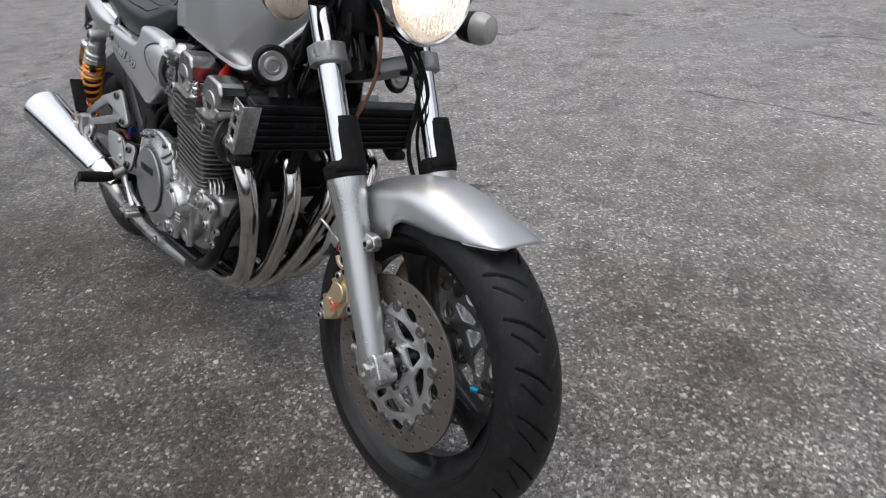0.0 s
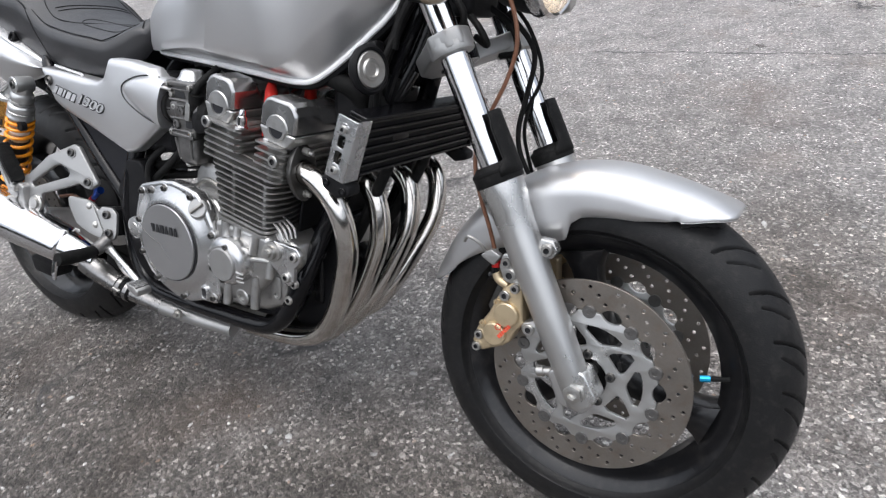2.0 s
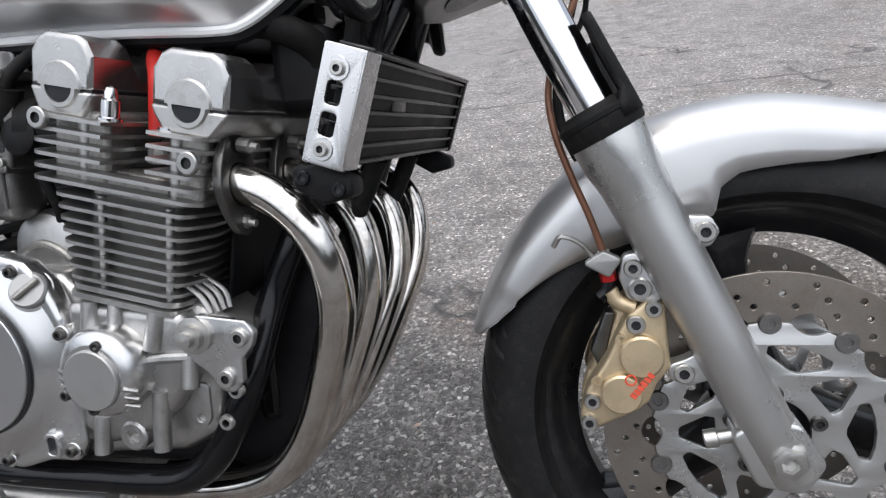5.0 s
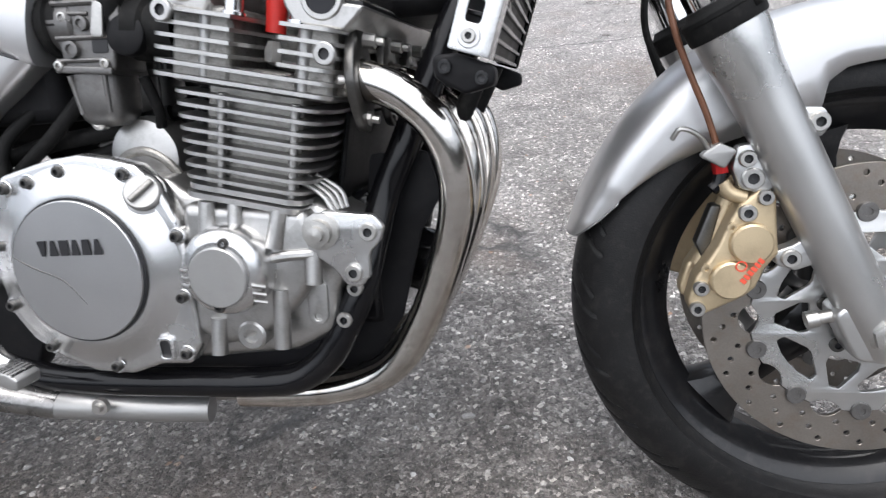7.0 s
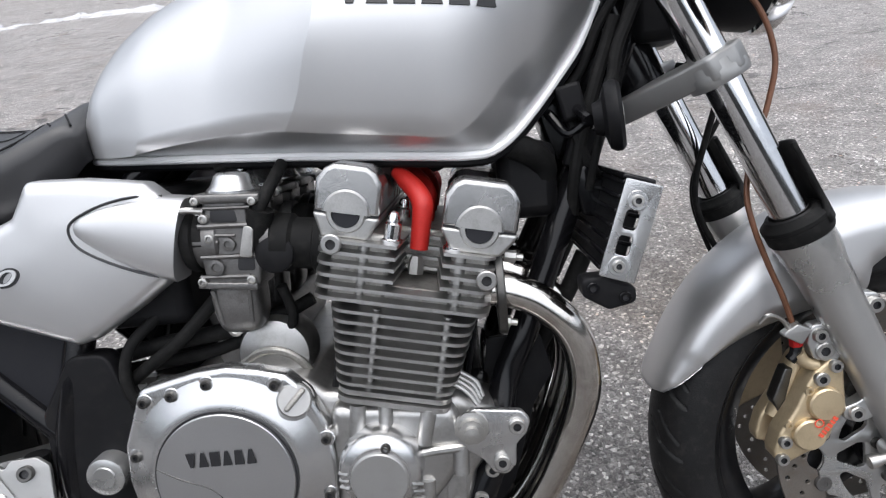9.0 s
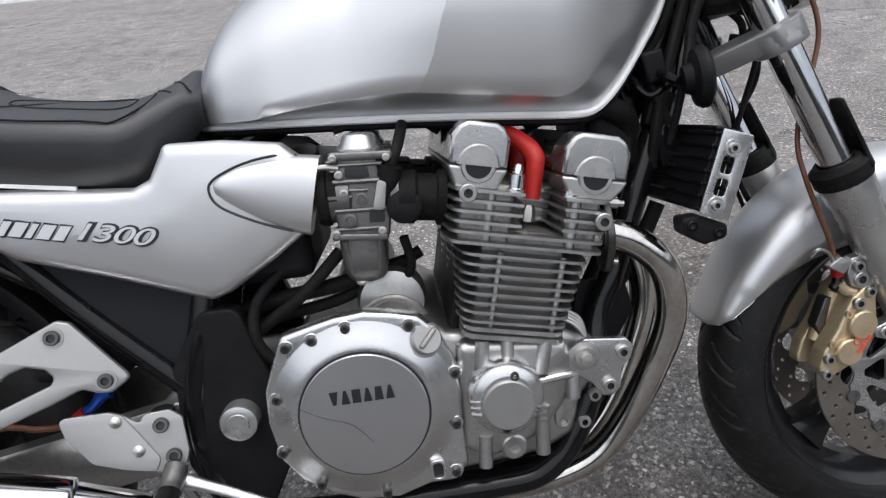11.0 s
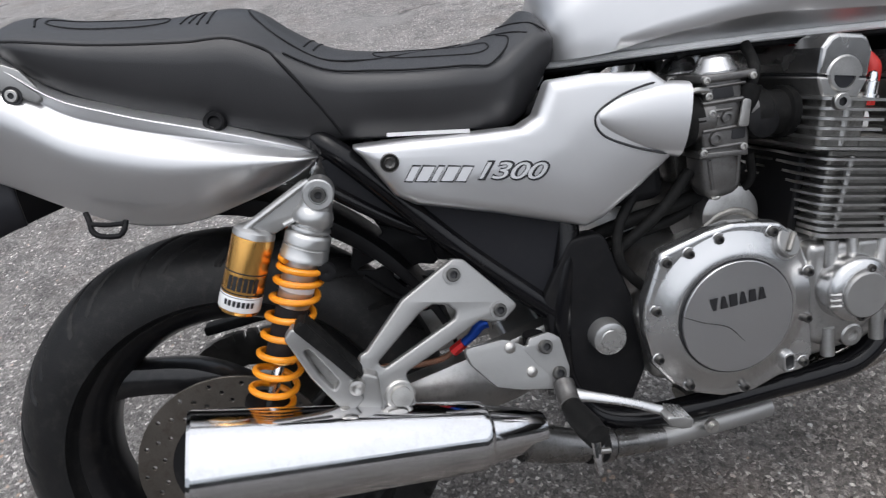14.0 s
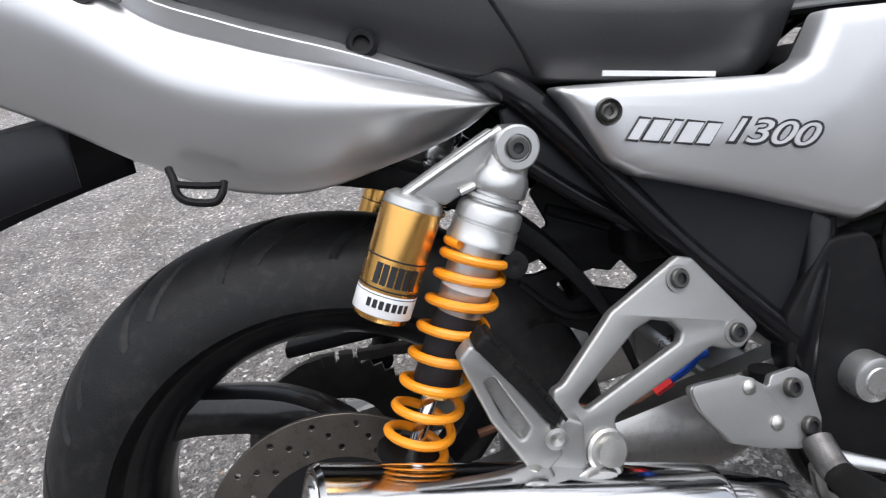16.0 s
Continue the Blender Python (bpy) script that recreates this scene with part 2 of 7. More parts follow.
    blot = ramp(nt, n2.outputs[0], [(0.32, (0.64, 0.635, 0.63)), (0.5, (1.0, 1.0, 1.0)), (0.7, (1.26, 1.26, 1.26))])
    col = mixed(nt, 1.0, col, blot, "MULTIPLY")
    rust = ramp(nt, n4.outputs[0], [(0.55, (0, 0, 0)), (0.72, (0.5, 0.5, 0.5))])
    col = mixed(nt, rust, col, (0.11, 0.082, 0.066))
    # ground painted darker near, paler beyond the bike, for how light falls
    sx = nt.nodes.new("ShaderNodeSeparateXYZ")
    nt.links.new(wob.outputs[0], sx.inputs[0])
    far_light = add(nt, "ShaderNodeMapRange", From_Min=-0.6, From_Max=3.2, To_Min=0.0, To_Max=1.0)
    nt.links.new(sx.outputs[1], far_light.inputs[0])
    pale = ramp(nt, far_light.outputs[0], [(0.0, (0.85, 0.835, 0.82)), (0.22, (1.0, 0.99, 0.975)), (0.31, (1.62, 1.61, 1.60)), (0.6, (1.85, 1.84, 1.84)), (1.0, (2.15, 2.14, 2.15))])
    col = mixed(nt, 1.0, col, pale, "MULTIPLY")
    # brown stains beyond the bike; the near pools paint its shade
    for cx, cy, r, amount in STAINS_AND_SHADE:
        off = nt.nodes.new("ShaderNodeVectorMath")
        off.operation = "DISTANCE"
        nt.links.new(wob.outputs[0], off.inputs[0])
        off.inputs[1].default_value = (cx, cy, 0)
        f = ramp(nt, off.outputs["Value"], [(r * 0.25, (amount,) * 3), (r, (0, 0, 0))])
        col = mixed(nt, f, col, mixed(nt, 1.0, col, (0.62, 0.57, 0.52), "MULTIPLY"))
    for cx, cy, r in PATCHES:
        off = nt.nodes.new("ShaderNodeVectorMath")
        off.operation = "DISTANCE"
        nt.links.new(wob.outputs[0], off.inputs[0])
        off.inputs[1].default_value = (cx, cy, 0)
        f = ramp(nt, off.outputs["Value"], [(r * 0.85, (0.6, 0.6, 0.6)), (r, (0, 0, 0))])
        col = mixed(nt, f, col, (0.36, 0.35, 0.335))
    # hair cracks: the borders of large warped cells, broken up
    wn = add(nt, "ShaderNodeTexNoise", Scale=2.5, Detail=5.0)
    nt.links.new(co.outputs["Object"], wn.inputs[0])
    wa = nt.nodes.new("ShaderNodeVectorMath")
    wa.operation = "MULTIPLY_ADD"
    nt.links.new(wn.outputs["Color"], wa.inputs[0])
    wa.inputs[1].default_value = (0.7, 0.7, 0.7)
    nt.links.new(co.outputs["Object"], wa.inputs[2])
    vc = add(nt, "ShaderNodeTexVoronoi", Scale=0.42)
    vc.feature = "DISTANCE_TO_EDGE"
    nt.links.new(wa.outputs[0], vc.inputs[0])
    line = ramp(nt, vc.outputs["Distance"], [(0.0025, (1, 1, 1)), (0.0075, (0, 0, 0))])
    some = ramp(nt, n4.outputs[0], [(0.50, (0, 0, 0)), (0.58, (0.9, 0.9, 0.9))])
    crack = mixed(nt, 1.0, line, some, "MULTIPLY")
    # one long open crack across the yard, and a short one
    cx = nt.nodes.new("ShaderNodeSeparateXYZ")
    nt.links.new(co.outputs["Object"], cx.inputs[0])
    jag = add(nt, "ShaderNodeTexNoise", Scale=4.0, Detail=8.0, Roughness=0.7)
    nt.links.new(co.outputs["Object"], jag.inputs[0])
    for a, b, x0, x1, wide, sway in ((2.36, 0.09, 0.6, 2.9, 0.006, 0.16), (-0.35, 0.95, 2.1, 2.4, 0.003, 0.15)):
        lin = nt.nodes.new("ShaderNodeMath")
        lin.operation = "MULTIPLY_ADD"
        nt.links.new(cx.outputs[0], lin.inputs[0])
        lin.inputs[1].default_value, lin.inputs[2].default_value = b, a
        gap = nt.nodes.new("ShaderNodeMath")
        gap.operation = "SUBTRACT"
        nt.links.new(cx.outputs[1], gap.inputs[0])
        nt.links.new(lin.outputs[0], gap.inputs[1])
        away = nt.nodes.new("ShaderNodeMath")
        away.operation = "MULTIPLY_ADD"
        nt.links.new(jag.outputs[0], away.inputs[0])
        away.inputs[1].default_value = -sway
        nt.links.new(gap.outputs[0], away.inputs[2])
        size = nt.nodes.new("ShaderNodeMath")
        size.operation = "ABSOLUTE"
        nt.links.new(away.outputs[0], size.inputs[0])
        open_ = ramp(nt, size.outputs[0], [(wide * 0.4, (0.95, 0.95, 0.95)), (wide * 1.6, (0, 0, 0))])
        span = add(nt, "ShaderNodeMapRange", From_Min=x0, From_Max=x1, To_Min=0.0, To_Max=1.0)
        nt.links.new(cx.outputs[0], span.inputs[0])
        ends = ramp(nt, span.outputs[0], [(0.0, (0, 0, 0)), (0.06, (1, 1, 1)), (0.9, (1, 1, 1)), (1.0, (0, 0, 0))])
        crack = mixed(nt, 1.0, crack, mixed(nt, 1.0, open_, ends, "MULTIPLY"), "LIGHTEN")
    col = mixed(nt, crack, col, (0.02, 0.019, 0.018))
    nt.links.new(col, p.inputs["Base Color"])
    rr = ramp(nt, n1.outputs[0], [(0.38, (0.38, 0.38, 0.38)), (0.58, (0.32, 0.32, 0.32)), (0.66, (0.24, 0.24, 0.24))])
    nt.links.new(rr, p.inputs["Roughness"])
    h = mixed(nt, 0.4, v1.outputs["Distance"], v3.outputs["Distance"])
    inv = ramp(nt, h, [(0.0, (1, 1, 1)), (0.7, (0, 0, 0))])
    dent = mixed(nt, pits, mixed(nt, crack, inv, (0.0, 0.0, 0.0)), (0.0, 0.0, 0.0))
    b = add(nt, "ShaderNodeBump", Strength=1.0, Distance=0.007)
    nt.links.new(dent, b.inputs["Height"])
    nt.links.new(b.outputs[0], p.inputs["Normal"])
    return m


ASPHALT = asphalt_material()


# ---- building tools ----
def finish(name, bm, material, parent, label="", sharp=35, solid=0.0, bevel=0.0):
    me = bpy.data.meshes.new(name)
    bmesh.ops.recalc_face_normals(bm, faces=bm.faces)
    two = any(f.material_index for f in bm.faces)
    bm.to_mesh(me)
    bm.free()
    me.materials.append(material)
    if two:
        me.materials.append(INKSHADE)
    me.shade_smooth()
    me.set_sharp_from_angle(angle=radians(sharp))
    ob = new(name, me)
    ob.parent = parent
    if solid:
        md = ob.modifiers.new("thickness", "SOLIDIFY")
        md.thickness, md.offset = solid, 0
    if bevel:
        md = ob.modifiers.new("edges", "BEVEL")
        md.width, md.segments, md.limit_method, md.angle_limit = bevel, 2, "ANGLE", radians(40)
    if label:
        tagged(ob, label)
    return ob


part = finish


def again(name, ob, m, parent, label=""):
    """The same mesh once more, as an object of its own."""
    o = new(name, ob.data)
    o.parent = parent
    o.matrix_local = m
    for md in ob.modifiers:
        n = o.modifiers.new(md.name, md.type)
        if md.type == "BEVEL":
            n.width, n.segments, n.limit_method, n.angle_limit = md.width, md.segments, md.limit_method, md.angle_limit
        else:
            n.thickness, n.offset = md.thickness, md.offset
    if label:
        tagged(o, label)
    return o


def spline(points, per=8):
    """A smooth line through the points (rows of any length)."""
    p = [np.array(q, float) for q in points]
    p = [2 * p[0] - p[1], *p, 2 * p[-1] - p[-2]]
    out = []
    for i in range(1, len(p) - 2):
        a, b, c, d = p[i - 1 : i + 3]
        for k in range(per):
            t = k / per
            out.append(0.5 * (2 * b + (c - a) * t + (2 * a - 5 * b + 4 * c - d) * t * t + (3 * b - a - 3 * c + d) * t**3))
    return out + [p[-2]]


def curve_at(table, x):
    xs, ys = zip(*table)
    return float(np.interp(x, xs, ys))


def smooth_at(table, x):
    """A soft run through the table's rows of (x, y)."""
    xs, ys = np.array(table, float).T
    i = int(np.clip(np.searchsorted(xs, x) - 1, 0, len(xs) - 2))
    t = np.clip((x - xs[i]) / (xs[i + 1] - xs[i]), 0, 1)
    m = np.gradient(ys, xs)
    h = xs[i + 1] - xs[i]
    return float((2 * t**3 - 3 * t**2 + 1) * ys[i] + (t**3 - 2 * t**2 + t) * h * m[i] + (3 * t**2 - 2 * t**3) * ys[i + 1] + (t**3 - t**2) * h * m[i + 1])


def tube(points, radius, segs=16, per=8, closed_ends=True, bm=None, flat=1.0, smooth=True):
    """A round bar along a smooth line; radius may be a list along the given points."""
    bm = bm or bmesh.new()
    rad = radius if isinstance(radius, (list, tuple)) else [radius] * len(points)
    rows = [(*p, r) for p, r in zip(points, rad)]
    line = spline(rows, per) if smooth and len(rows) > 2 else [np.array(r, float) for r in rows]
    pos = [Vector(r[:3]) for r in line]
    ref = None
    rings = []
    for i, p in enumerate(pos):
        d = (pos[min(i + 1, len(pos) - 1)] - pos[max(i - 1, 0)]).normalized()
        if ref is None:
            ref = d.orthogonal().normalized()
        ref = (ref - d * ref.dot(d)).normalized()
        side = d.cross(ref)
        rings.append([bm.verts.new(p + (ref * math.cos(a) + side * math.sin(a) * flat) * line[i][3]) for a in (2 * math.pi * k / segs for k in range(segs))])
    skin(bm, rings, True, closed_ends)
    return bm


def skin(bm, rings, around=True, caps=True):
    n = len(rings[0])
    for a, b in zip(rings, rings[1:]):
        for k in range(n if around else n - 1):
            bm.faces.new((a[k], a[(k + 1) % n], b[(k + 1) % n], b[k]))
    if caps:
        bm.faces.new(rings[0][::-1])
        bm.faces.new(rings[-1])


def lathe(profile, centre, axis=(0, -1, 0), segs=48, bm=None, closed=False, caps=True):
    """A turned form: rows of (radius, way along the axis)."""
    bm = bm or bmesh.new()
    d = Vector(axis).normalized()
    u = d.orthogonal().normalized()
    v = d.cross(u)
    c = Vector(centre)
    rings = [[bm.verts.new(c + d * a + (u * math.cos(t) + v * math.sin(t)) * max(r, 1e-5)) for t in (2 * math.pi * k / segs for k in range(segs))] for r, a in profile]
    if closed:
        rings.append(rings[0])
    skin(bm, rings, True, caps and not closed)
    return bm


def rounded(poly, r, n=4):
    out = []
    for i, p in enumerate(poly):
        p = Vector(p)
        a, b = Vector(poly[i - 1]) - p, Vector(poly[(i + 1) % len(poly)]) - p
        la, lb = a.length, b.length
        a.normalize(), b.normalize()
        half = a.angle(b) / 2
        cut = min(r / max(math.tan(half), 1e-3), 0.45 * la, 0.45 * lb)
        s, e = p + a * cut, p + b * cut
        for k in range(n + 1):
            t = k / n
            out.append(tuple((1 - t) ** 2 * s + 2 * t * (1 - t) * p + t * t * e))
    return out


def circle(cx, cy, r, n=24, start=0.0):
    return [(cx + r * math.cos(start + 2 * math.pi * k / n), cy + r * math.sin(start + 2 * math.pi * k / n)) for k in range(n)]


def plate(loops, y, thick, bevel=0.0, where=None, res=2):
    """A flat plate in the x-z plane, cut with holes; y is its middle, thick its whole depth."""
    cu = bpy.data.curves.new("outline", "CURVE")
    cu.dimensions, cu.fill_mode = "2D", "BOTH"
    cu.extrude, cu.bevel_depth, cu.bevel_resolution = max(thick / 2 - bevel, 1e-4), bevel, res
    cu.offset = -bevel
    for loop in loops:
        s = cu.splines.new("POLY")
        s.points.add(len(loop) - 1)
        for q, (u, v) in zip(s.points, loop):
            q.co = (u, v, 0, 1)
        s.use_cyclic_u = True
    return curve_mesh(cu, where or Matrix(((1, 0, 0, 0), (0, 0, -1, y), (0, 1, 0, 0), (0, 0, 0, 1))))


def curve_mesh(cu, m):
    ob = bpy.data.objects.new("outline", cu)
    me = bpy.data.meshes.new_from_object(ob)
    bm = bmesh.new()
    bm.from_mesh(me)
    bm.transform(m)
    bmesh.ops.remove_doubles(bm, verts=bm.verts, dist=1e-6)
    bpy.data.objects.remove(ob)
    bpy.data.meshes.remove(me)
    bpy.data.curves.remove(cu)
    return bm


def lettering(text, m, width, height, depth=0.0015, shear=0.0, space=1.0, offset=0.0):
    """Raised letters of the built-in font, fitted to a width and height, laid out by m (its x along the line, y up, z out)."""
    cu = bpy.data.curves.new("letters", "FONT")
    cu.body, cu.extrude, cu.shear, cu.space_character, cu.offset = text, depth, shear, space, offset
    bm = curve_mesh(cu, Matrix())
    lo = Vector([min(v.co[i] for v in bm.verts) for i in range(3)])
    hi = Vector([max(v.co[i] for v in bm.verts) for i in range(3)])
    bm.transform(m @ Matrix.Diagonal((width / (hi.x - lo.x), height / (hi.y - lo.y), 1, 1)) @ Matrix.Translation((-lo.x, -lo.y, 0)))
    return bm


def marks(m, width, height, shapes, depth=0.0012, shear=0.0, gap=0.22):
    """A row of plain raised shapes: v narrows downwards, a narrows upwards, i is straight."""
    out = []
    step = width / (len(shapes) - gap)
    w = step * (1 - gap)
    for k, kind in enumerate(shapes):
        x0 = k * step
        lo, hi = {"v": (0.32, 0.0), "a": (0.0, 0.34), "i": (0.0, 0.0), "r": (0.0, 0.12)}[kind]
        pts = [(x0 + w * lo, 0), (x0 + w * (1 - lo), 0), (x0 + w * (1 - hi), height), (x0 + w * hi, height)]
        bm = bmesh.new()
        a = [bm.verts.new(m @ Vector((x + shear * y, y, 0))) for x, y in pts]
        b = [bm.verts.new(m @ Vector((x + shear * y, y, depth))) for x, y in pts]
        skin(bm, [a, b])
        out.append(bm)
    return out


def side_frame(x, y, z, turn=0.0, lean=0.0, swing=0.0):
    """Places a flat thing on the right side: its x runs forward, its y up, its z out to the right."""
    return Matrix.Translation((x, y, z)) @ Matrix(((1, 0, 0, 0), (0, 0, -1, 0), (0, 1, 0, 0), (0, 0, 0, 1))) @ pose(0, 0, 0, lean, swing, turn)


def box(x0, x1, y0, y1, z0, z1, bm=None, m=None):
    bm = bm or bmesh.new()
    made = bmesh.ops.create_cube(bm, size=1)["verts"]
    bmesh.ops.transform(bm, verts=made, matrix=Matrix.Translation(((x0 + x1) / 2, (y0 + y1) / 2, (z0 + z1) / 2)) @ Matrix.Diagonal((x1 - x0, y1 - y0, z1 - z0, 1)))
    if m:
        bmesh.ops.transform(bm, verts=made, matrix=m)
    return bm


def mirrored(bm):
    for v in bm.verts:
        v.co.y = -v.co.y
    bmesh.ops.reverse_faces(bm, faces=bm.faces)
    return bm


# ---- ground ----
def build_ground():
    bm = bmesh.new()
    xs = sorted({*np.linspace(-4, 6, 41).round(3).tolist(), -600, -120, -30, -10, 12, 30, 120, 600})
    ys = sorted({*np.linspace(-3, 7, 41).round(3).tolist(), -600, -120, -30, -10, 12, 30, 120, 600})
    grid = [[bm.verts.new((x, y, 0.006 * noise.noise(Vector((x * 0.5, y * 0.5, 3))) if abs(y - 2) > 2.0 and abs(x) < 20 and abs(y) < 20 else 0)) for x in xs] for y in ys]
    for a, b in zip(grid, grid[1:]):
        for k in range(len(xs) - 1):
            bm.faces.new((a[k], a[k + 1], b[k + 1], b[k]))
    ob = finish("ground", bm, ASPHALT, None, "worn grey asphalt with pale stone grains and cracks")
    return tagged(ob, category="ground", kind="structure")


ground = build_ground()

# ---- the motorcycle: x forward, y to its left, z up along its own middle plane; it leans on its side stand ----
LEAN = 16.76
bike = new("motorcycle")
bike.matrix_world = pose(0, 0, -0.0043, -LEAN, 0, 0)
tagged(bike, "silver naked motorcycle with gold calipers leaning on its stand", "motorcycle")
FRONT, REAR = (1.5, 0.0, 0.30), (0.0, 0.0, 0.315)

# ---- wheels ----
def tyre(centre, radius, half, bead, slashes, name, parent, label):
    """A tyre with a round crown and slanting cut grooves."""
    bm = bmesh.new()
    core = radius - half
    prof = []
    n = 96
    far = math.acos((bead + 0.011 - core) / half)
    for k in range(n + 1):
        a = far * (2 * k / n - 1)
        prof.append((core + half * math.cos(a), half * math.sin(a), 1.0))
    wall = bead + 0.004
    prof = [(wall - 0.004, -half * 0.74, 0), (wall + 0.003, -half * 0.84, 0), (wall + 0.0045, -half * 0.93, 0), *prof, (wall + 0.0045, half * 0.93, 0), (wall + 0.003, half * 0.84, 0), (wall - 0.004, half * 0.74, 0)]
    segs = 1000
    rings = []
    for i in range(segs):
        t = 2 * math.pi * i / segs
        ring = []
        for r, y, tread in prof:
            s = y / half
            cut = 0
            if tread and 0.06 < abs(s) < 0.88:
                ph = t / (2 * math.pi) * slashes + (0.5 if s > 0 else 0)
                f = abs((ph - 0.5 - 0.95 * abs(s) + 0.25 * s * s) % 1.0 - 0.5)
                g = abs((ph - 1.0 * abs(s)) % 1.0 - 0.5)
                if abs(s) < 0.84:
                    cut = 0.0060 * min(1.0, max(0.0, (0.036 - f) / 0.022))
                if 0.34 < abs(s) < 0.80:
                    cut = max(cut, 0.0055 * min(1.0, max(0.0, (0.032 - g) / 0.022)))
            rr = r - cut
            ring.append(bm.verts.new((centre[0] + rr * math.cos(t), centre[1] + y, centre[2] + rr * math.sin(t))))
        rings.append(ring)
    m = len(prof)
    for i in range(segs):
        a, b = rings[i], rings[(i + 1) % segs]
        for k in range(m - 1):
            bm.faces.new((a[k], a[k + 1], b[k + 1], b[k]))
    return part(name, bm, TYRE, parent, label, sharp=50)


def wheel(name, centre, radius, half, lip, spokes, slashes, label, hub_half, curved=False):
    c = Vector(centre)
    hw = half * 0.76
    prof = [(lip, -hw), (lip + 0.004, -hw + 0.003), (lip - 0.004, -hw + 0.010), (lip - 0.014, -hw + 0.02), (lip - 0.026, -hw * 0.35), (lip - 0.026, hw * 0.35), (lip - 0.014, hw - 0.02), (lip - 0.004, hw - 0.010), (lip + 0.004, hw - 0.003), (lip, hw), (lip - 0.008, hw - 0.004), (lip - 0.022, hw - 0.018), (lip - 0.034, hw * 0.3), (lip - 0.034, -hw * 0.3), (lip - 0.022, -hw + 0.018), (lip - 0.008, -hw + 0.004)]
    w = part(name, lathe(prof, centre, (0, 1, 0), 120, closed=True), WHEELB, bike, label)
    part("hub", lathe([(0.02, -hub_half), (0.045, -hub_half), (0.048, -hub_half * 0.8), (0.042, -hub_half * 0.5), (0.042, hub_half * 0.5), (0.048, hub_half * 0.8), (0.045, hub_half), (0.02, hub_half)], centre, (0, 1, 0), 40), WHEELB, w)
    for a in spokes if curved else ():
        turn = Matrix.Translation(c) @ pose(0, 0, 0, 0, -a, 0)
        bm = bmesh.new()
        rings = []
        for x, z, wide, deep in [tuple(q) for q in spline([(0.024, 0.012, 0.030, 0.036), (0.004, 0.062, 0.030, 0.034), (-0.052, 0.104, 0.026, 0.030), (-0.115, 0.120, 0.025, 0.028), (-0.160, 0.127, 0.031, 0.030), (-0.188, 0.131, 0.056, 0.036)], 4)]:
            ring = []
            for k in range(16):
                q = 2 * math.pi * k / 16
                cq, sq = math.cos(q), math.sin(q)
                f = (abs(cq) ** 3.2 + abs(sq) ** 3.2) ** (-1 / 3.2)
                lean = Vector((0.75, 0, 0.66)) if x > 0 else Vector((0.45, 0, 0.89)) if x > -0.08 else Vector((0.16, 0, 0.99))
                ring.append(bm.verts.new(turn @ (Vector((x, 0, z)) + lean.normalized() * (wide * cq * f) + Vector((0, deep * sq * f, 0)))))
            rings.append(ring)
        skin(bm, rings)
        part("spoke", bm, WHEELB, w)
    for a in () if curved else spokes:
        t = radians(a)
        d, e = Vector((math.cos(t), 0, math.sin(t))), Vector((-math.sin(t), 0, math.cos(t)))
        bm = bmesh.new()
        rings = []
        for r, wide, deep in ((0.03, 0.036, 0.034), (0.06, 0.031, 0.030), (0.10, 0.025, 0.026), (0.14, 0.023, 0.024), (0.160, 0.026, 0.026), (0.176, 0.034, 0.027), (lip - 0.031, 0.046, 0.028)):
            ring = []
            for k in range(16):
                q = 2 * math.pi * k / 16
                cq, sq = math.cos(q), math.sin(q)
                f = (abs(cq) ** 3.2 + abs(sq) ** 3.2) ** (-1 / 3.2)
                ring.append(bm.verts.new(c + d * r + e * (wide * cq * f) + Vector((0, deep * sq * f, 0))))
            rings.append(ring)
        skin(bm, rings)
        part("spoke", bm, WHEELB, w)
    tyre(centre, radius, half, lip, slashes, "tyre", w, "black tyre with slanting tread grooves")
    return w


front_wheel = wheel("front_wheel", FRONT, 0.30, 0.060, 0.222, (103, 343, 223), 23, "black cast three-spoke wheel", 0.05)
rear_wheel = wheel("rear_wheel", REAR, 0.315, 0.080, 0.222, (0, 120, 240), 16, "black cast three-spoke rear wheel", 0.07, True)
part("tyre_valve", tube([(1.700, -0.030, 0.335), (1.682, -0.034, 0.333), (1.672, -0.036, 0.331)], 0.0042, 10), RUBBER, front_wheel)
part("valve_cap", tube([(1.674, -0.0355, 0.3313), (1.660, -0.0385, 0.329)], 0.0052, 10, smooth=False), CYAN, front_wheel, "cyan anodised valve cap")


BOBBIN = radians(20.3)


def ring_disc(name, centre, y, outer, inner, holes, mat, label):
    loops = [circle(centre[0], centre[2], outer, 120), circle(centre[0], centre[2], inner, 96)]
    for k in range(holes):
        a = 2 * math.pi * k / holes
        r = inner + (outer - inner) * (0.24, 0.52, 0.78)[k % 3]
        loops.append(circle(centre[0] + r * math.cos(a), centre[2] + r * math.sin(a), 0.0032, 8))
    return part(name, plate(loops, y, 0.005, 0.0004, res=0), mat, bike, label)


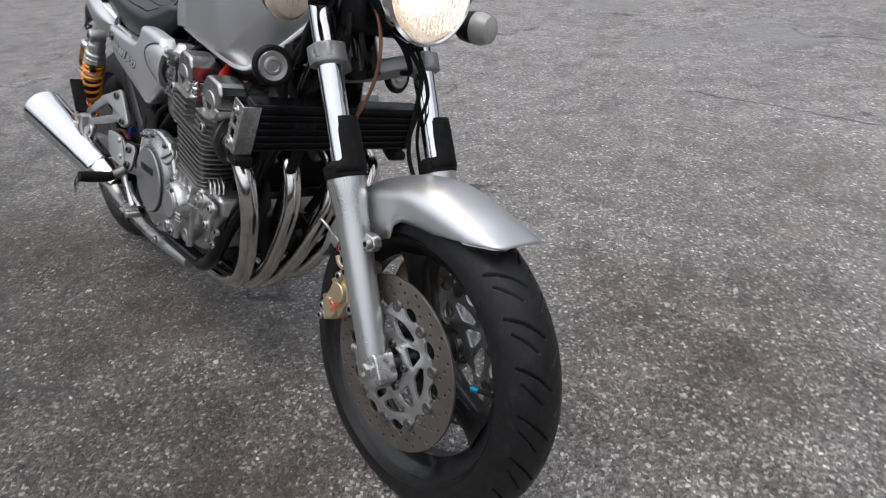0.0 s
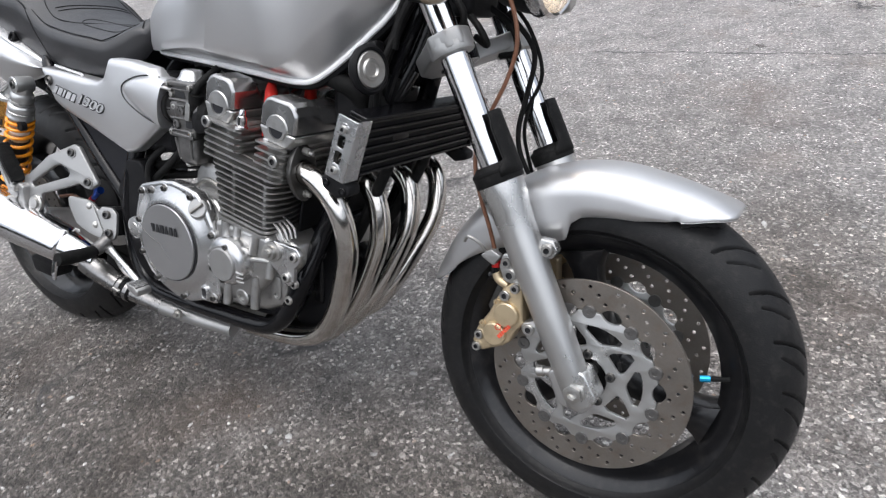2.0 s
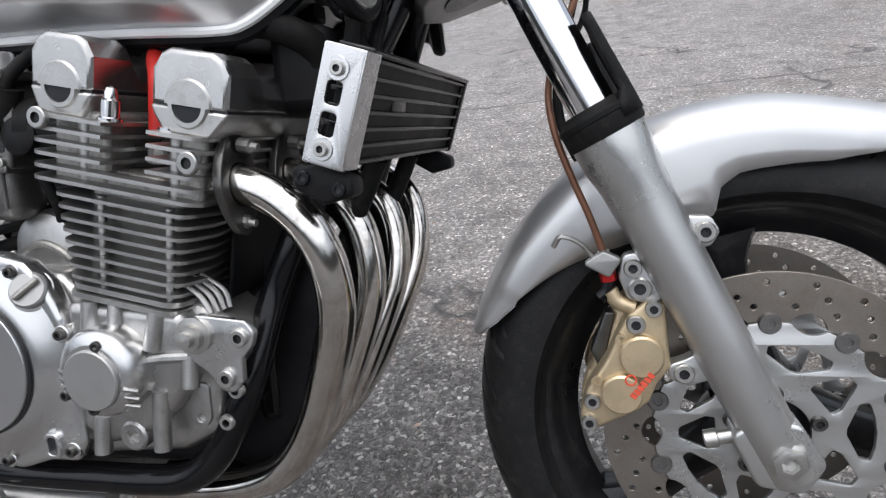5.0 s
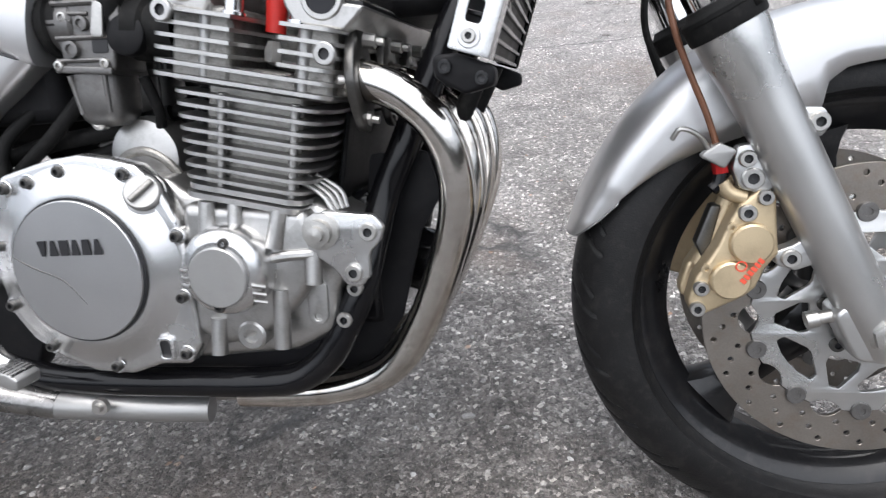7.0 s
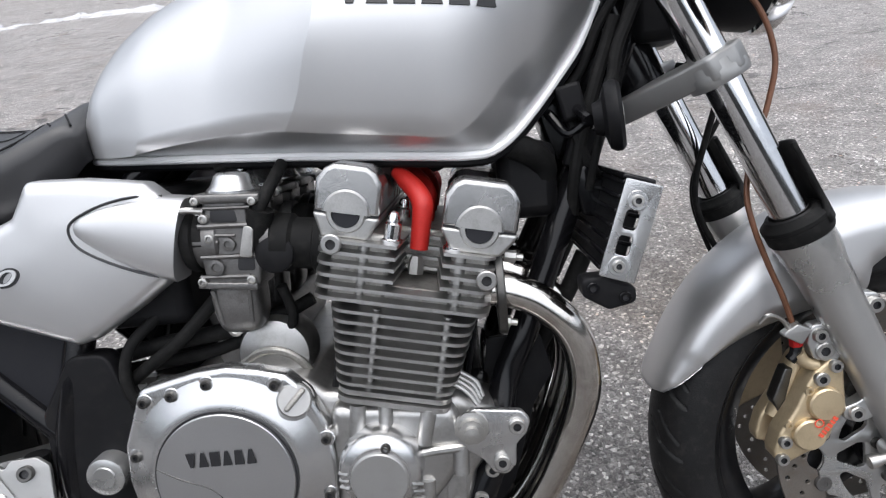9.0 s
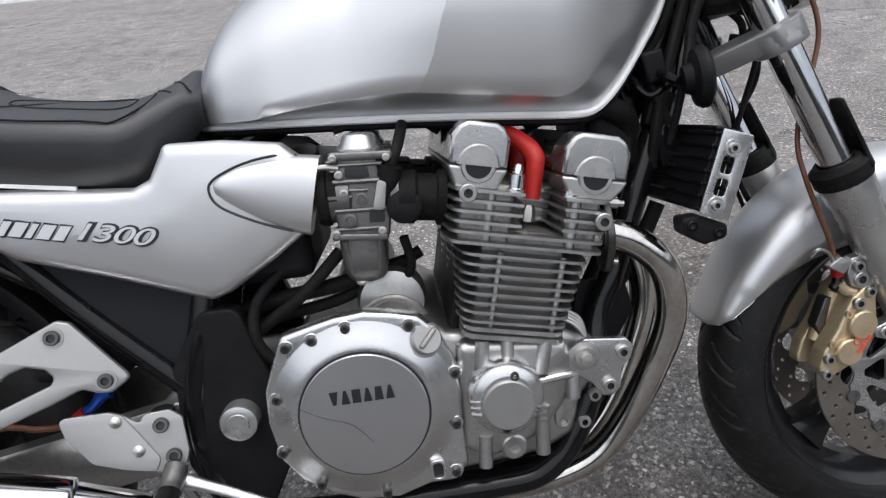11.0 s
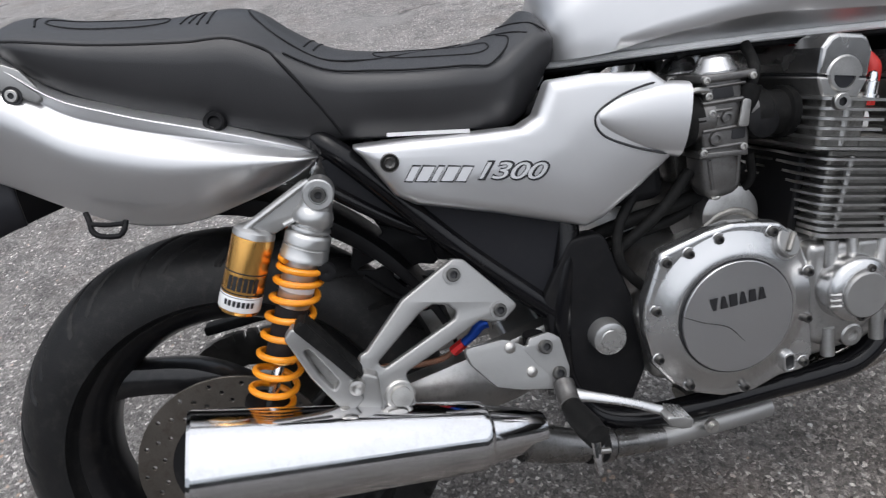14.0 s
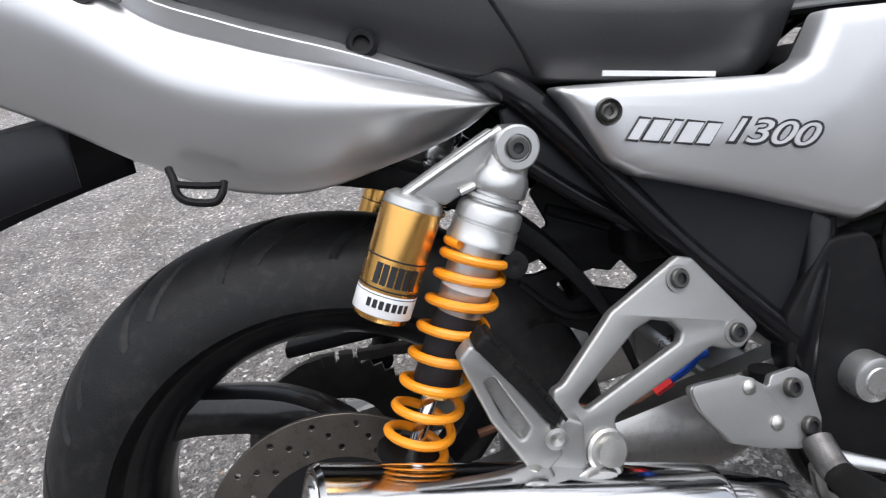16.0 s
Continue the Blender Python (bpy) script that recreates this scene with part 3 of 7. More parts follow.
def front_disc(y, side):
    def ring_of(r, swell):
        """A circle with ten shallow bays, midway between the bobbins."""
        out = []
        for k in range(300):
            a = 2 * math.pi * k / 300
            d = abs((a - BOBBIN) % (math.pi / 5) - math.pi / 10)
            rr = r + swell * (max(0.0, math.cos(math.pi / 2 * d / 0.145)) ** 0.7 if d < 0.145 else 0.0)
            out.append((FRONT[0] + rr * math.cos(a), FRONT[2] + rr * math.sin(a)))
        return out

    loops = [circle(FRONT[0], FRONT[2], 0.160, 120), ring_of(0.1122, 0.0105)]
    for k in range(66):
        a = 2 * math.pi * k / 66
        r = (0.1272, 0.1390, 0.1500)[k % 3]
        loops.append(circle(FRONT[0] + r * math.cos(a), FRONT[2] + r * math.sin(a), 0.0032, 8))
    d = part("brake_disc", plate(loops, y, 0.005, 0.0004, res=0), DISC, bike, "drilled floating brake disc, brownish steel")
    loops = [ring_of(0.1112, -0.0085), circle(FRONT[0], FRONT[2], 0.034, 40)]
    for k in range(10):
        a = BOBBIN + math.pi / 5 * (k + 0.5)
        if k % 2:
            tri = [(0.0640, -0.05), (0.0640, 0.05), (0.0800, 0.36), (0.0885, 0.34), (0.0890, 0.17), (0.0892, 0.0), (0.0890, -0.17), (0.0885, -0.34), (0.0800, -0.36)]
        else:
            tri = [(0.0545, -0.30), (0.0520, 0.0), (0.0545, 0.30), (0.0640, 0.27), (0.0870, 0.06), (0.0870, -0.06), (0.0640, -0.27)]
        loops.append(rounded([(FRONT[0] + r * math.cos(a + da), FRONT[2] + r * math.sin(a + da)) for r, da in tri], 0.0035, 3))
    part("disc_carrier", plate(loops, y + side * 0.002, 0.006, 0.0008, res=1), SATIN, d, "cut-out silver carrier")
    first = None
    for k in range(10):
        a = BOBBIN + math.pi / 5 * k
        x, z = FRONT[0] + 0.1105 * math.cos(a), FRONT[2] + 0.1105 * math.sin(a)
        if first is None:
            first = part("bobbin", lathe([(0.0001, 0.0062), (0.004, 0.0062), (0.0045, 0.0075), (0.0095, 0.0075), (0.0105, 0.006), (0.0105, -0.006), (0.0001, -0.006)], (0, 0, 0), (0, side, 0), 20, caps=False), CARB, d)
            first.matrix_local = pose(x, y, z)
        else:
            again("bobbin", first, pose(x, y, z), d)
    for k in range(5):
        a = 2 * math.pi * k / 5 + 0.3
        part("bolt", bolt_bm((FRONT[0] + 0.041 * math.cos(a), y + side * 0.004, FRONT[2] + 0.041 * math.sin(a)), 0.0075, 0.007, side), BOLT, d)
    return d


def bolt_bm(at, r, h, side=-1, segs=16):
    """A socket-head bolt standing out to the side."""
    return socketed(lathe([(r, 0), (r, h * 0.8), (r * 0.88, h), (r * 0.50, h), (r * 0.47, h * 0.45), (0.0001, h * 0.4)], at, (0, side, 0), segs, caps=False), segs)


def socketed(bm, segs):
    """The floor of a bolt's socket, blackened for its shade with the second material."""
    bm.faces.ensure_lookup_table()
    for f in bm.faces[-2 * segs:]:
        f.material_index = 1
    return bm


front_disc(-0.072, -1)
front_disc(0.072, 1)
rd = ring_disc("rear_brake_disc", REAR, -0.098, 0.1335, 0.088, 54, REARDISC, "drilled rear brake disc, steel darkened for shade")
part("disc_carrier", lathe([(0.092, 0.002), (0.092, -0.002), (0.05, -0.012), (0.03, -0.012), (0.03, 0.02)], (0, -0.098, 0.315), (0, -1, 0), 48), WHEELB, rd)


# ---- front fork ----
RAKE = Vector((-0.436, 0, 0.900)).normalized()


def fork_at(z, y):
    return Vector((1.343 + (0.616 - z) * 0.4844, y, z))


def fork_leg(y):
    side = -1 if y < 0 else 1
    low = fork_at(0.30, y)
    top = (0.605 - 0.30) / RAKE.z
    leg = part("fork_leg", lathe([(0.0001, -0.030), (0.022, -0.030), (0.0245, -0.025), (0.0255, 0.03), (0.0265, 0.10), (0.0275, 0.18), (0.0285, 0.245), (0.0305, 0.285), (0.0335, 0.305), (0.0345, top - 0.012), (0.0345, top), (0.0001, top)], low, RAKE, 40, caps=False), SATIN, bike, "satin silver lower fork leg")
    s0 = fork_at(0.602, y)
    part("dust_seal", lathe([(0.023, -0.006), (0.0360, -0.006), (0.0372, -0.003), (0.0372, 0.010), (0.0380, 0.011), (0.0380, 0.015), (0.0360, 0.017), (0.0320, 0.019), (0.0290, 0.0235), (0.0240, 0.024), (0.0225, 0.020)], s0, RAKE, 40), RUBBER, leg, "black ribbed dust seal")
    part("stanchion", lathe([(0.0215, 0), (0.0215, 0.42)], s0, RAKE, 36), CHROME, leg, "chromed fork tube")
    # black guard tab standing up on the front of the tube
    bm = bmesh.new()
    fwd = Vector((0.9, 0, 0.436))
    out = Vector((0, side, 0))
    rings = []
    for k in range(9):
        h = 0.002 + 0.094 * k / 8
        span = 58 if k < 2 else 38 if k < 7 else 33
        ring = []
        for j in range(11):
            a = radians(-span + 2 * span * j / 10)
            ring.append(bm.verts.new(s0 + RAKE * h + (fwd * math.cos(a) + out * math.sin(a)) * (0.0365 - 0.002 * k / 8)))
        rings.append(ring)
    skin(bm, rings, False, False)
    part("fork_guard", bm, RUBBER, leg, "black plastic guard tab", solid=0.005)
    c0 = fork_at(0.775, y)
    part("clamp_collar", lathe([(0.022, 0), (0.0325, 0), (0.0335, 0.003), (0.0335, 0.014), (0.0325, 0.016), (0.0325, 0.024), (0.031, 0.027), (0.022, 0.028)], c0, RAKE, 40), DULL, leg, "cast lower clamp collar")
    # axle clamp at the foot
    bm = plate([rounded([(1.452, 0.318), (1.476, 0.268), (1.516, 0.262), (1.535, 0.292), (1.512, 0.330), (1.480, 0.335)], 0.012, 4)], y - side * 0.004, 0.042, 0.004)
    part("axle_clamp", bm, SATIN, leg)
    part("axle_nut", lathe([(0.0001, -0.004), (0.019, -0.004), (0.019, 0.003), (0.015, 0.005), (0.015, 0.011), (0.011, 0.012), (0.008, 0.012), (0.008, 0.004), (0.0001, 0.004)], (1.5, y + side * 0.018, 0.298), (0, side, 0), 6 if side < 0 else 16, caps=False), STEEL, leg)
    part("pinch_stud", lathe([(0.007, 0), (0.007, 0.03), (0.009, 0.031), (0.009, 0.042), (0.004, 0.043), (0.0001, 0.04)], (1.474, y, 0.315), (-0.9, 0, -0.2), 16, caps=False), STEEL, leg)
    # fender and caliper lugs
    part("fender_lug", plate([rounded([(1.405, 0.485), (1.440, 0.492), (1.448, 0.505), (1.440, 0.519), (1.420, 0.520), (1.395, 0.515)], 0.008, 4)], y - side * 0.012, 0.018, 0.002), SATIN, leg)
    part("bolt", bolt_bm((1.434, y - side * 0.002, 0.506), 0.0095, 0.009, side), STEEL, leg)
    part("caliper_lug", plate([rounded([(1.42, 0.36), (1.402, 0.366), (1.400, 0.38), (1.416, 0.386), (1.44, 0.40), (1.45, 0.37)], 0.007, 4), circle(1.4145, 0.3735, 0.0035, 10)], y - side * 0.006, 0.018, 0.002), SATIN, leg)
    part("caliper_lug", plate([rounded([(1.362, 0.487), (1.384, 0.490), (1.40, 0.45), (1.39, 0.438), (1.366, 0.445), (1.358, 0.465)], 0.008, 4)], y - side * 0.006, 0.018, 0.002), SATIN, leg)
    part("bolt", bolt_bm((1.371, y + side * 0.002, 0.475), 0.0085, 0.008, side), STEEL, leg)
    part("bolt", bolt_bm((1.377, y + side * 0.002, 0.455), 0.011, 0.005, side), STEEL, leg)
    part("bolt", bolt_bm((1.4145, y + side * 0.002, 0.3735), 0.0095, 0.007, side), STEEL, leg)
    return leg


fork_leg(-0.108)
fork_leg(0.108)
part("axle", lathe([(0.012, -0.11), (0.012, 0.11)], FRONT, (0, 1, 0), 20), STEEL, bike)
ACROSS = Vector((0.900, 0, 0.436)).normalized()
CLAMP = [(0.031, -0.124), (0.031, -0.090), (0.002, -0.070), (-0.040, -0.030), (-0.040, 0.030), (0.002, 0.070), (0.031, 0.090), (0.031, 0.124), (0.015, 0.140), (-0.015, 0.140), (-0.033, 0.118), (-0.100, 0.052), (-0.116, 0.0), (-0.100, -0.052), (-0.033, -0.118), (-0.015, -0.140), (0.015, -0.140)]
cc = fork_at(0.792, 0)
part("lower_triple_clamp", plate([rounded(CLAMP, 0.010, 4)], 0, 0.028, 0.004, where=Matrix(((ACROSS.x, 0, RAKE.x, cc.x), (0, 1, 0, 0), (ACROSS.z, 0, RAKE.z, cc.z), (0, 0, 0, 1)))), DULL, bike, "cast silver lower fork bridge")
part("steering_head", lathe([(0.034, -0.05), (0.036, 0.0), (0.034, 0.16), (0.034, 0.2)], (1.196, 0, 0.80), RAKE, 28), FRAME, bike, "black steering head")
part("upper_triple_clamp", box(1.115, 1.19, -0.135, 0.135, 0.965, 0.985), SATIN, bike, bevel=0.006)


# ---- front fender ----
def front_fender():
    bm = bmesh.new()
    depth = [(58, 0.002), (61, 0.012), (66, 0.030), (72, 0.045), (80, 0.058), (90, 0.066), (97, 0.070), (101, 0.080), (103.5, 0.104), (112, 0.108), (118, 0.102), (127, 0.088), (140, 0.062), (150, 0.042), (158, 0.024), (164, 0.004)]
    wide = [(58, 0.036), (58.6, 0.048), (60, 0.056), (63, 0.061), (75, 0.068), (90, 0.073), (110, 0.074), (130, 0.070), (150, 0.064), (160, 0.054), (163, 0.042), (164, 0.022)]
    crown = [(58, 0.331), (65, 0.327), (78, 0.322), (93, 0.325), (113, 0.326), (131, 0.321), (150, 0.316), (164, 0.314)]
    rings = []
    for i in range(107):
        a = 58 + 106 * i / 106
        r0, d, w = smooth_at(crown, a), curve_at(depth, a), curve_at(wide, a)
        t = radians(a)
        ring = []
        drop = max(0.005, min(d + 0.003, 0.038))
        half = [(w, -max(d, drop)), (w, -drop - max(0.0, d - drop) * 0.5)] + [(w * math.sin(radians(90 * k / 9)) ** 0.85, -drop * (1 - math.cos(radians(90 * k / 9)) ** 0.8)) for k in range(9, -1, -1)]
        for y, dr in [(-y, dr) for y, dr in half] + [(y, dr) for y, dr in half[-2::-1]]:
            r = r0 + dr
            ring.append(bm.verts.new((FRONT[0] + r * math.cos(t), y, FRONT[2] + r * math.sin(t))))
        rings.append(ring)
    skin(bm, rings, False, False)
    return part("front_fender", bm, SILVER, bike, "silver painted front fender", sharp=60, solid=0.003)


front_fender()


# ---- fuel tank ----
TANK_LOW = [(0.52, 0.760), (0.60, 0.755), (0.70, 0.749), (0.80, 0.742), (0.90, 0.733), (0.98, 0.725), (1.01, 0.727), (1.04, 0.745), (1.08, 0.785), (1.132, 0.847), (1.15, 0.885), (1.158, 0.92)]
TANK_TOP = [(0.52, 0.775), (0.53, 0.832), (0.545, 0.862), (0.57, 0.895), (0.61, 0.925), (0.66, 0.948), (0.73, 0.972), (0.82, 0.988), (0.92, 0.998), (1.02, 0.992), (1.09, 0.972), (1.132, 0.955), (1.15, 0.942), (1.158, 0.93)]
TANK_FOOT = [(0.52, 0.040), (0.55, 0.066), (0.62, 0.085), (0.72, 0.105), (0.82, 0.122), (0.92, 0.134), (0.985, 0.136), (1.04, 0.115), (1.09, 0.082), (1.132, 0.053), (1.15, 0.04), (1.158, 0.02)]
# upper edge of the tucked-in band above the seam
TANK_BAND = [(0.52, 0.762), (0.60, 0.760), (0.65, 0.766), (0.72, 0.771), (0.79, 0.770), (0.8325, 0.764), (0.87, 0.759), (0.925, 0.752), (0.965, 0.748), (0.985, 0.755), (1.01, 0.778), (1.04, 0.810), (1.07, 0.834), (1.09, 0.856), (1.12, 0.892), (1.15, 0.918), (1.158, 0.926)]
TANK_WIDE = [(0.80, 0.186), (0.86, 0.190), (0.92, 0.1915), (0.97, 0.189), (1.01, 0.178), (1.05, 0.160), (1.09, 0.131), (1.132, 0.085), (1.15, 0.055), (1.158, 0.03)]
TANK_CREASE = [(0.74, 0.790), (0.767, 0.795), (0.78, 0.804), (0.80, 0.815), (0.845, 0.831), (0.87, 0.842), (0.90, 0.849), (0.95, 0.856), (1.0, 0.86)]


def tank_y(x, z, q):
    """Half width: a swelling front panel, and behind the crease a knee recess that narrows to the rear."""
    xc = smooth_at(TANK_CREASE, z)
    q = max(0.0, q)
    lean = 1 - 0.10 * max(0.0, 1 - q / 0.55) ** 1.5
    cap = max(0.0, 1 - max(0.0, (q - 0.42) / 0.58) ** 2.4) ** 0.5
    if x > xc:
        return smooth_at(TANK_WIDE, x) * lean * cap
    back = xc - x
    return max(0.01, smooth_at(TANK_WIDE, xc) * lean - 0.29 * back - 0.12 * max(0.0, 0.62 - x) - 0.9 * max(0.0, 0.55 - x) - 1.9 * min(back, 0.11) * max(0.0, z - 0.765)) * cap


def tank_point(x, k):
    zb, zt, f, zc = curve_at(TANK_LOW, x), smooth_at(TANK_TOP, x), smooth_at(TANK_FOOT, x), smooth_at(TANK_BAND, x)
    zc = min(max(zc, zb + 0.002), zt - 0.003)
    if k < 4:
        return ((0.0, zb + 0.02), (f * 0.6, zb + 0.012), (f - 0.012, zb + 0.004), (f, zb))[k]
    edge = tank_y(x, zc, 0.0)
    if k < 10:
        u = (0.0, 0.3, 0.6, 0.82, 0.94, 1.0)[k - 4]
        z = zb + 0.004 + (zc - zb - 0.004) * u
        return f + 0.003 + (edge - f - 0.003) * (u ** 0.8) - (0.0006 if u == 1.0 else 0.0), z
    v = (k - 9) / 16
    q = 0.35 * v + 0.65 * (1 - (1 - v) ** 1.9)
    z = zc + (zt - zc) * q
    return tank_y(x, z, q), z


def fuel_tank():
    bm = bmesh.new()
    rear = [1 - (1 - u) ** 1.8 for u in np.linspace(0, 1, 46)]
    front = [u ** 1.5 for u in np.linspace(0, 1, 56)][1:]
    rings, edge = [], []
    for half, us in ((0, rear), (1, front)):
        for u in us:
            ring = []
            for k in range(26):
                z = 0.80
                for _ in range(4):
                    xc = smooth_at(TANK_CREASE, min(max(z, 0.74), 1.0))
                    x = 0.52 + (xc - 0.52) * u if half == 0 else xc + (1.158 - xc) * u
                    y, z = tank_point(x, k)
                ring.append((x, y, z))
            rings.append([bm.verts.new((x, -y, z)) for x, y, z in ring] + [bm.verts.new((x, y, z)) for x, y, z in ring[-2:0:-1]])
            edge.append((ring[3][0], ring[3][1] + 0.002, ring[3][2] - 0.002))
    skin(bm, rings)
    tank = part("fuel_tank", bm, SILVER, bike, "silver painted fuel tank with a pale lower seam", sharp=80)
    for s in (-1, 1):
        part("tank_seam", tube([(x, s * y, z) for x, y, z in edge[::3]], 0.0050, 8, 3), WHITE, tank, "pale silver seam line")
        part("tank_lip", tube([(x, s * (y - 0.012), z - 0.004) for x, y, z in edge[::3]], 0.009, 8, 3), BLACK, tank)
    return tank


tank = fuel_tank()


# ---- seat ----
SEAT_LOW = [(-0.135, 0.905), (-0.09, 0.868), (-0.04, 0.834), (0.084, 0.780), (0.219, 0.731), (0.30, 0.716), (0.389, 0.706), (0.455, 0.700), (0.49, 0.716), (0.515, 0.748), (0.53, 0.765)]
SEAT_TOP = [(-0.135, 0.922), (-0.11, 0.934), (-0.025, 0.920), (0.05, 0.909), (0.10, 0.905), (0.145, 0.905), (0.175, 0.896), (0.21, 0.866), (0.25, 0.838), (0.30, 0.822), (0.36, 0.812), (0.43, 0.806), (0.47, 0.812), (0.50, 0.824), (0.525, 0.832), (0.533, 0.82)]
SEAT_EDGE = [(-0.135, 0.914), (-0.09, 0.905), (0.0, 0.884), (0.10, 0.868), (0.15, 0.862), (0.19, 0.838), (0.24, 0.806), (0.30, 0.792), (0.40, 0.778), (0.45, 0.774), (0.48, 0.788), (0.52, 0.80), (0.533, 0.795)]
SEAT_W = [(-0.135, 0.085), (-0.10, 0.118), (0.0, 0.135), (0.12, 0.140), (0.22, 0.142), (0.32, 0.148), (0.40, 0.145), (0.46, 0.128), (0.50, 0.108), (0.533, 0.092)]


def seat_section(x):
    zl, zt, ze, w = smooth_at(SEAT_LOW, x), smooth_at(SEAT_TOP, x), smooth_at(SEAT_EDGE, x), smooth_at(SEAT_W, x)
    return zl, zt, ze, w


def seat_top_z(x, y):
    zl, zt, ze, w = seat_section(x)
    s = min(abs(y) / (w * 0.86), 1)
    return ze + 0.004 + (zt - ze - 0.004) * (1 - s ** 2.4)


def build_seat():
    bm = bmesh.new()
    rings = []
    for i in range(81):
        x = -0.135 + 0.668 * i / 80
        zl, zt, ze, w = seat_section(x)
        pts = [(0, zl + 0.01), (w * 0.7, zl + 0.006), (w - 0.024, zl - 0.003), (w - 0.018, zl + 0.002), (w - 0.010, zl + (ze - zl) * 0.35), (w - 0.004, zl + (ze - zl) * 0.7), (w * 0.965, ze - 0.004)]
        for s in (0.86, 0.74, 0.6, 0.45, 0.3, 0.15, 0.0):
            pts.append((w * s, ze + 0.004 + (zt - ze - 0.004) * (1 - (s / 0.86) ** 2.4)))
        rings.append([bm.verts.new((x, -y, z)) for y, z in pts] + [bm.verts.new((x, y, z)) for y, z in pts[-2:0:-1]])
    skin(bm, rings)
    return part("seat", bm, VINYL, bike, "black vinyl dual seat with stitched panels", sharp=70)


seat = build_seat()


# ---- tail cowl and rear mudguard ----
def tail_cowl():
    bm = bmesh.new()
    top = [(-0.36, 0.952), (-0.25, 0.945), (-0.16, 0.925), (-0.107, 0.888), (-0.061, 0.846), (0.0, 0.815), (0.094, 0.777), (0.16, 0.748), (0.212, 0.722)]
    bot = [(-0.36, 0.86), (-0.25, 0.80), (-0.158, 0.748), (-0.09, 0.704), (-0.04, 0.678), (0.0, 0.666), (0.028, 0.662), (0.065, 0.664), (0.10, 0.671), (0.153, 0.683), (0.19, 0.696), (0.212, 0.708)]
    wide = [(-0.36, 0.085), (-0.25, 0.112), (-0.10, 0.134), (0.0, 0.146), (0.08, 0.150), (0.15, 0.146), (0.20, 0.136), (0.212, 0.130)]
    rings = []
    for i in range(61):
        x = -0.36 + 0.572 * i / 60
        zt, zb, w = smooth_at(top, x), smooth_at(bot, x), smooth_at(wide, x)
        h = zt - zb
        za, gap = zt - 0.009, smooth_at([(-0.36, 0.022), (-0.1, 0.021), (0.0, 0.0185), (0.1, 0.014), (0.16, 0.008), (0.212, 0.002)], x)
        gap = min(gap, (za - zb) * 0.5)
        zc = za - gap
        low = zc - zb
        d = min(1.0, gap / 0.014)
        pts = [(0.05, zb + low * 0.3), (w - 0.050 - low * 0.06, zb + 0.006), (w - 0.032 - low * 0.06, zb), (w - 0.032, zb + low * 0.07), (w - 0.019, zb + low * 0.24), (w - 0.009, zb + low * 0.44), (w - 0.002, zb + low * 0.64), (w - 0.004, zb + low * 0.80), (w - 0.012, zb + low * 0.91), (w - 0.020, zc + 0.0005), (w - 0.022 + 0.002 * d, zc + gap * 0.25), (w - 0.022 + 0.010 * d, za - gap * 0.15), (w - 0.022 + 0.012 * d, za), (w - 0.022 + 0.008 * d, za + 0.0025), (w - 0.030, zt), (w - 0.044, zt + 0.004), (w - 0.058, zt + 0.005), (0.05, zt - 0.02)]
        line = [tuple(q) for q in spline(pts, 3)]
        rings.append([bm.verts.new((x, -y, z)) for y, z in line] + [bm.verts.new((x, y, z)) for y, z in line[::-1]])
    skin(bm, rings)
    return part("tail_cowl", bm, SILVER, bike, "silver painted tail cowl", sharp=50)


tail = tail_cowl()
bm = bmesh.new()
rings = []
for i in range(19):
    t = i / 18
    x, z = -0.160 - 0.17 * t, 0.755 - 0.012 * t - 0.012 * t * t
    w = 0.075 - 0.012 * t
    pts = [(-w, -0.058 - 0.02 * t), (-w, -0.02), (-w * 0.9, 0.0), (-w * 0.5, 0.008), (0, 0.01), (w * 0.5, 0.008), (w * 0.9, 0), (w, -0.02), (w, -0.058 - 0.02 * t)]
    rings.append([bm.verts.new((x, y, z + dz)) for y, dz in pts])
skin(bm, rings, False, False)
part("rear_mudguard", bm, SHADEP, bike, "dark grey plastic rear mudguard", solid=0.004)
# luggage hook below the tail, and the grab rail end with its two bolts
hook = part("luggage_hook", tube([(-0.070, -0.122, 0.702), (-0.066, -0.130, 0.692), (-0.065, -0.134, 0.682), (-0.059, -0.136, 0.675), (-0.047, -0.137, 0.671), (-0.036, -0.136, 0.670), (-0.030, -0.133, 0.676), (-0.028, -0.126, 0.684)], 0.0034, 10), BLACK, bike, "black wire luggage hook")
part("hook_bar", tube([(-0.064, -0.132, 0.689), (-0.047, -0.134, 0.685), (-0.030, -0.131, 0.682)], 0.0030, 8), BLACK, hook)
rail = part("grab_rail_end", plate([rounded([(-0.26, 0.955), (-0.20, 0.905), (-0.075, 0.832), (-0.068, 0.842), (-0.085, 0.872), (-0.13, 0.898), (-0.19, 0.955)], 0.014, 5)], -0.120, 0.008, 0.002), DULL, bike, "silver grab rail end plate")
for x, z in ((-0.100, 0.846), (-0.124, 0.856)):
    # black rings painted in as the shade of the bolt recesses
    part("bolt_recess_shade", lathe([(0.0105, -0.002), (0.0105, 0.0006), (0.0100, 0.0009), (0.0080, 0.0004), (0.0001, 0.0004)], (x, -0.124, z), (0, -1, 0), 28, caps=False), INKSHADE, rail)
    part("bolt", bolt_bm((x, -0.1245, z), 0.0068, 0.003), STEEL, rail)
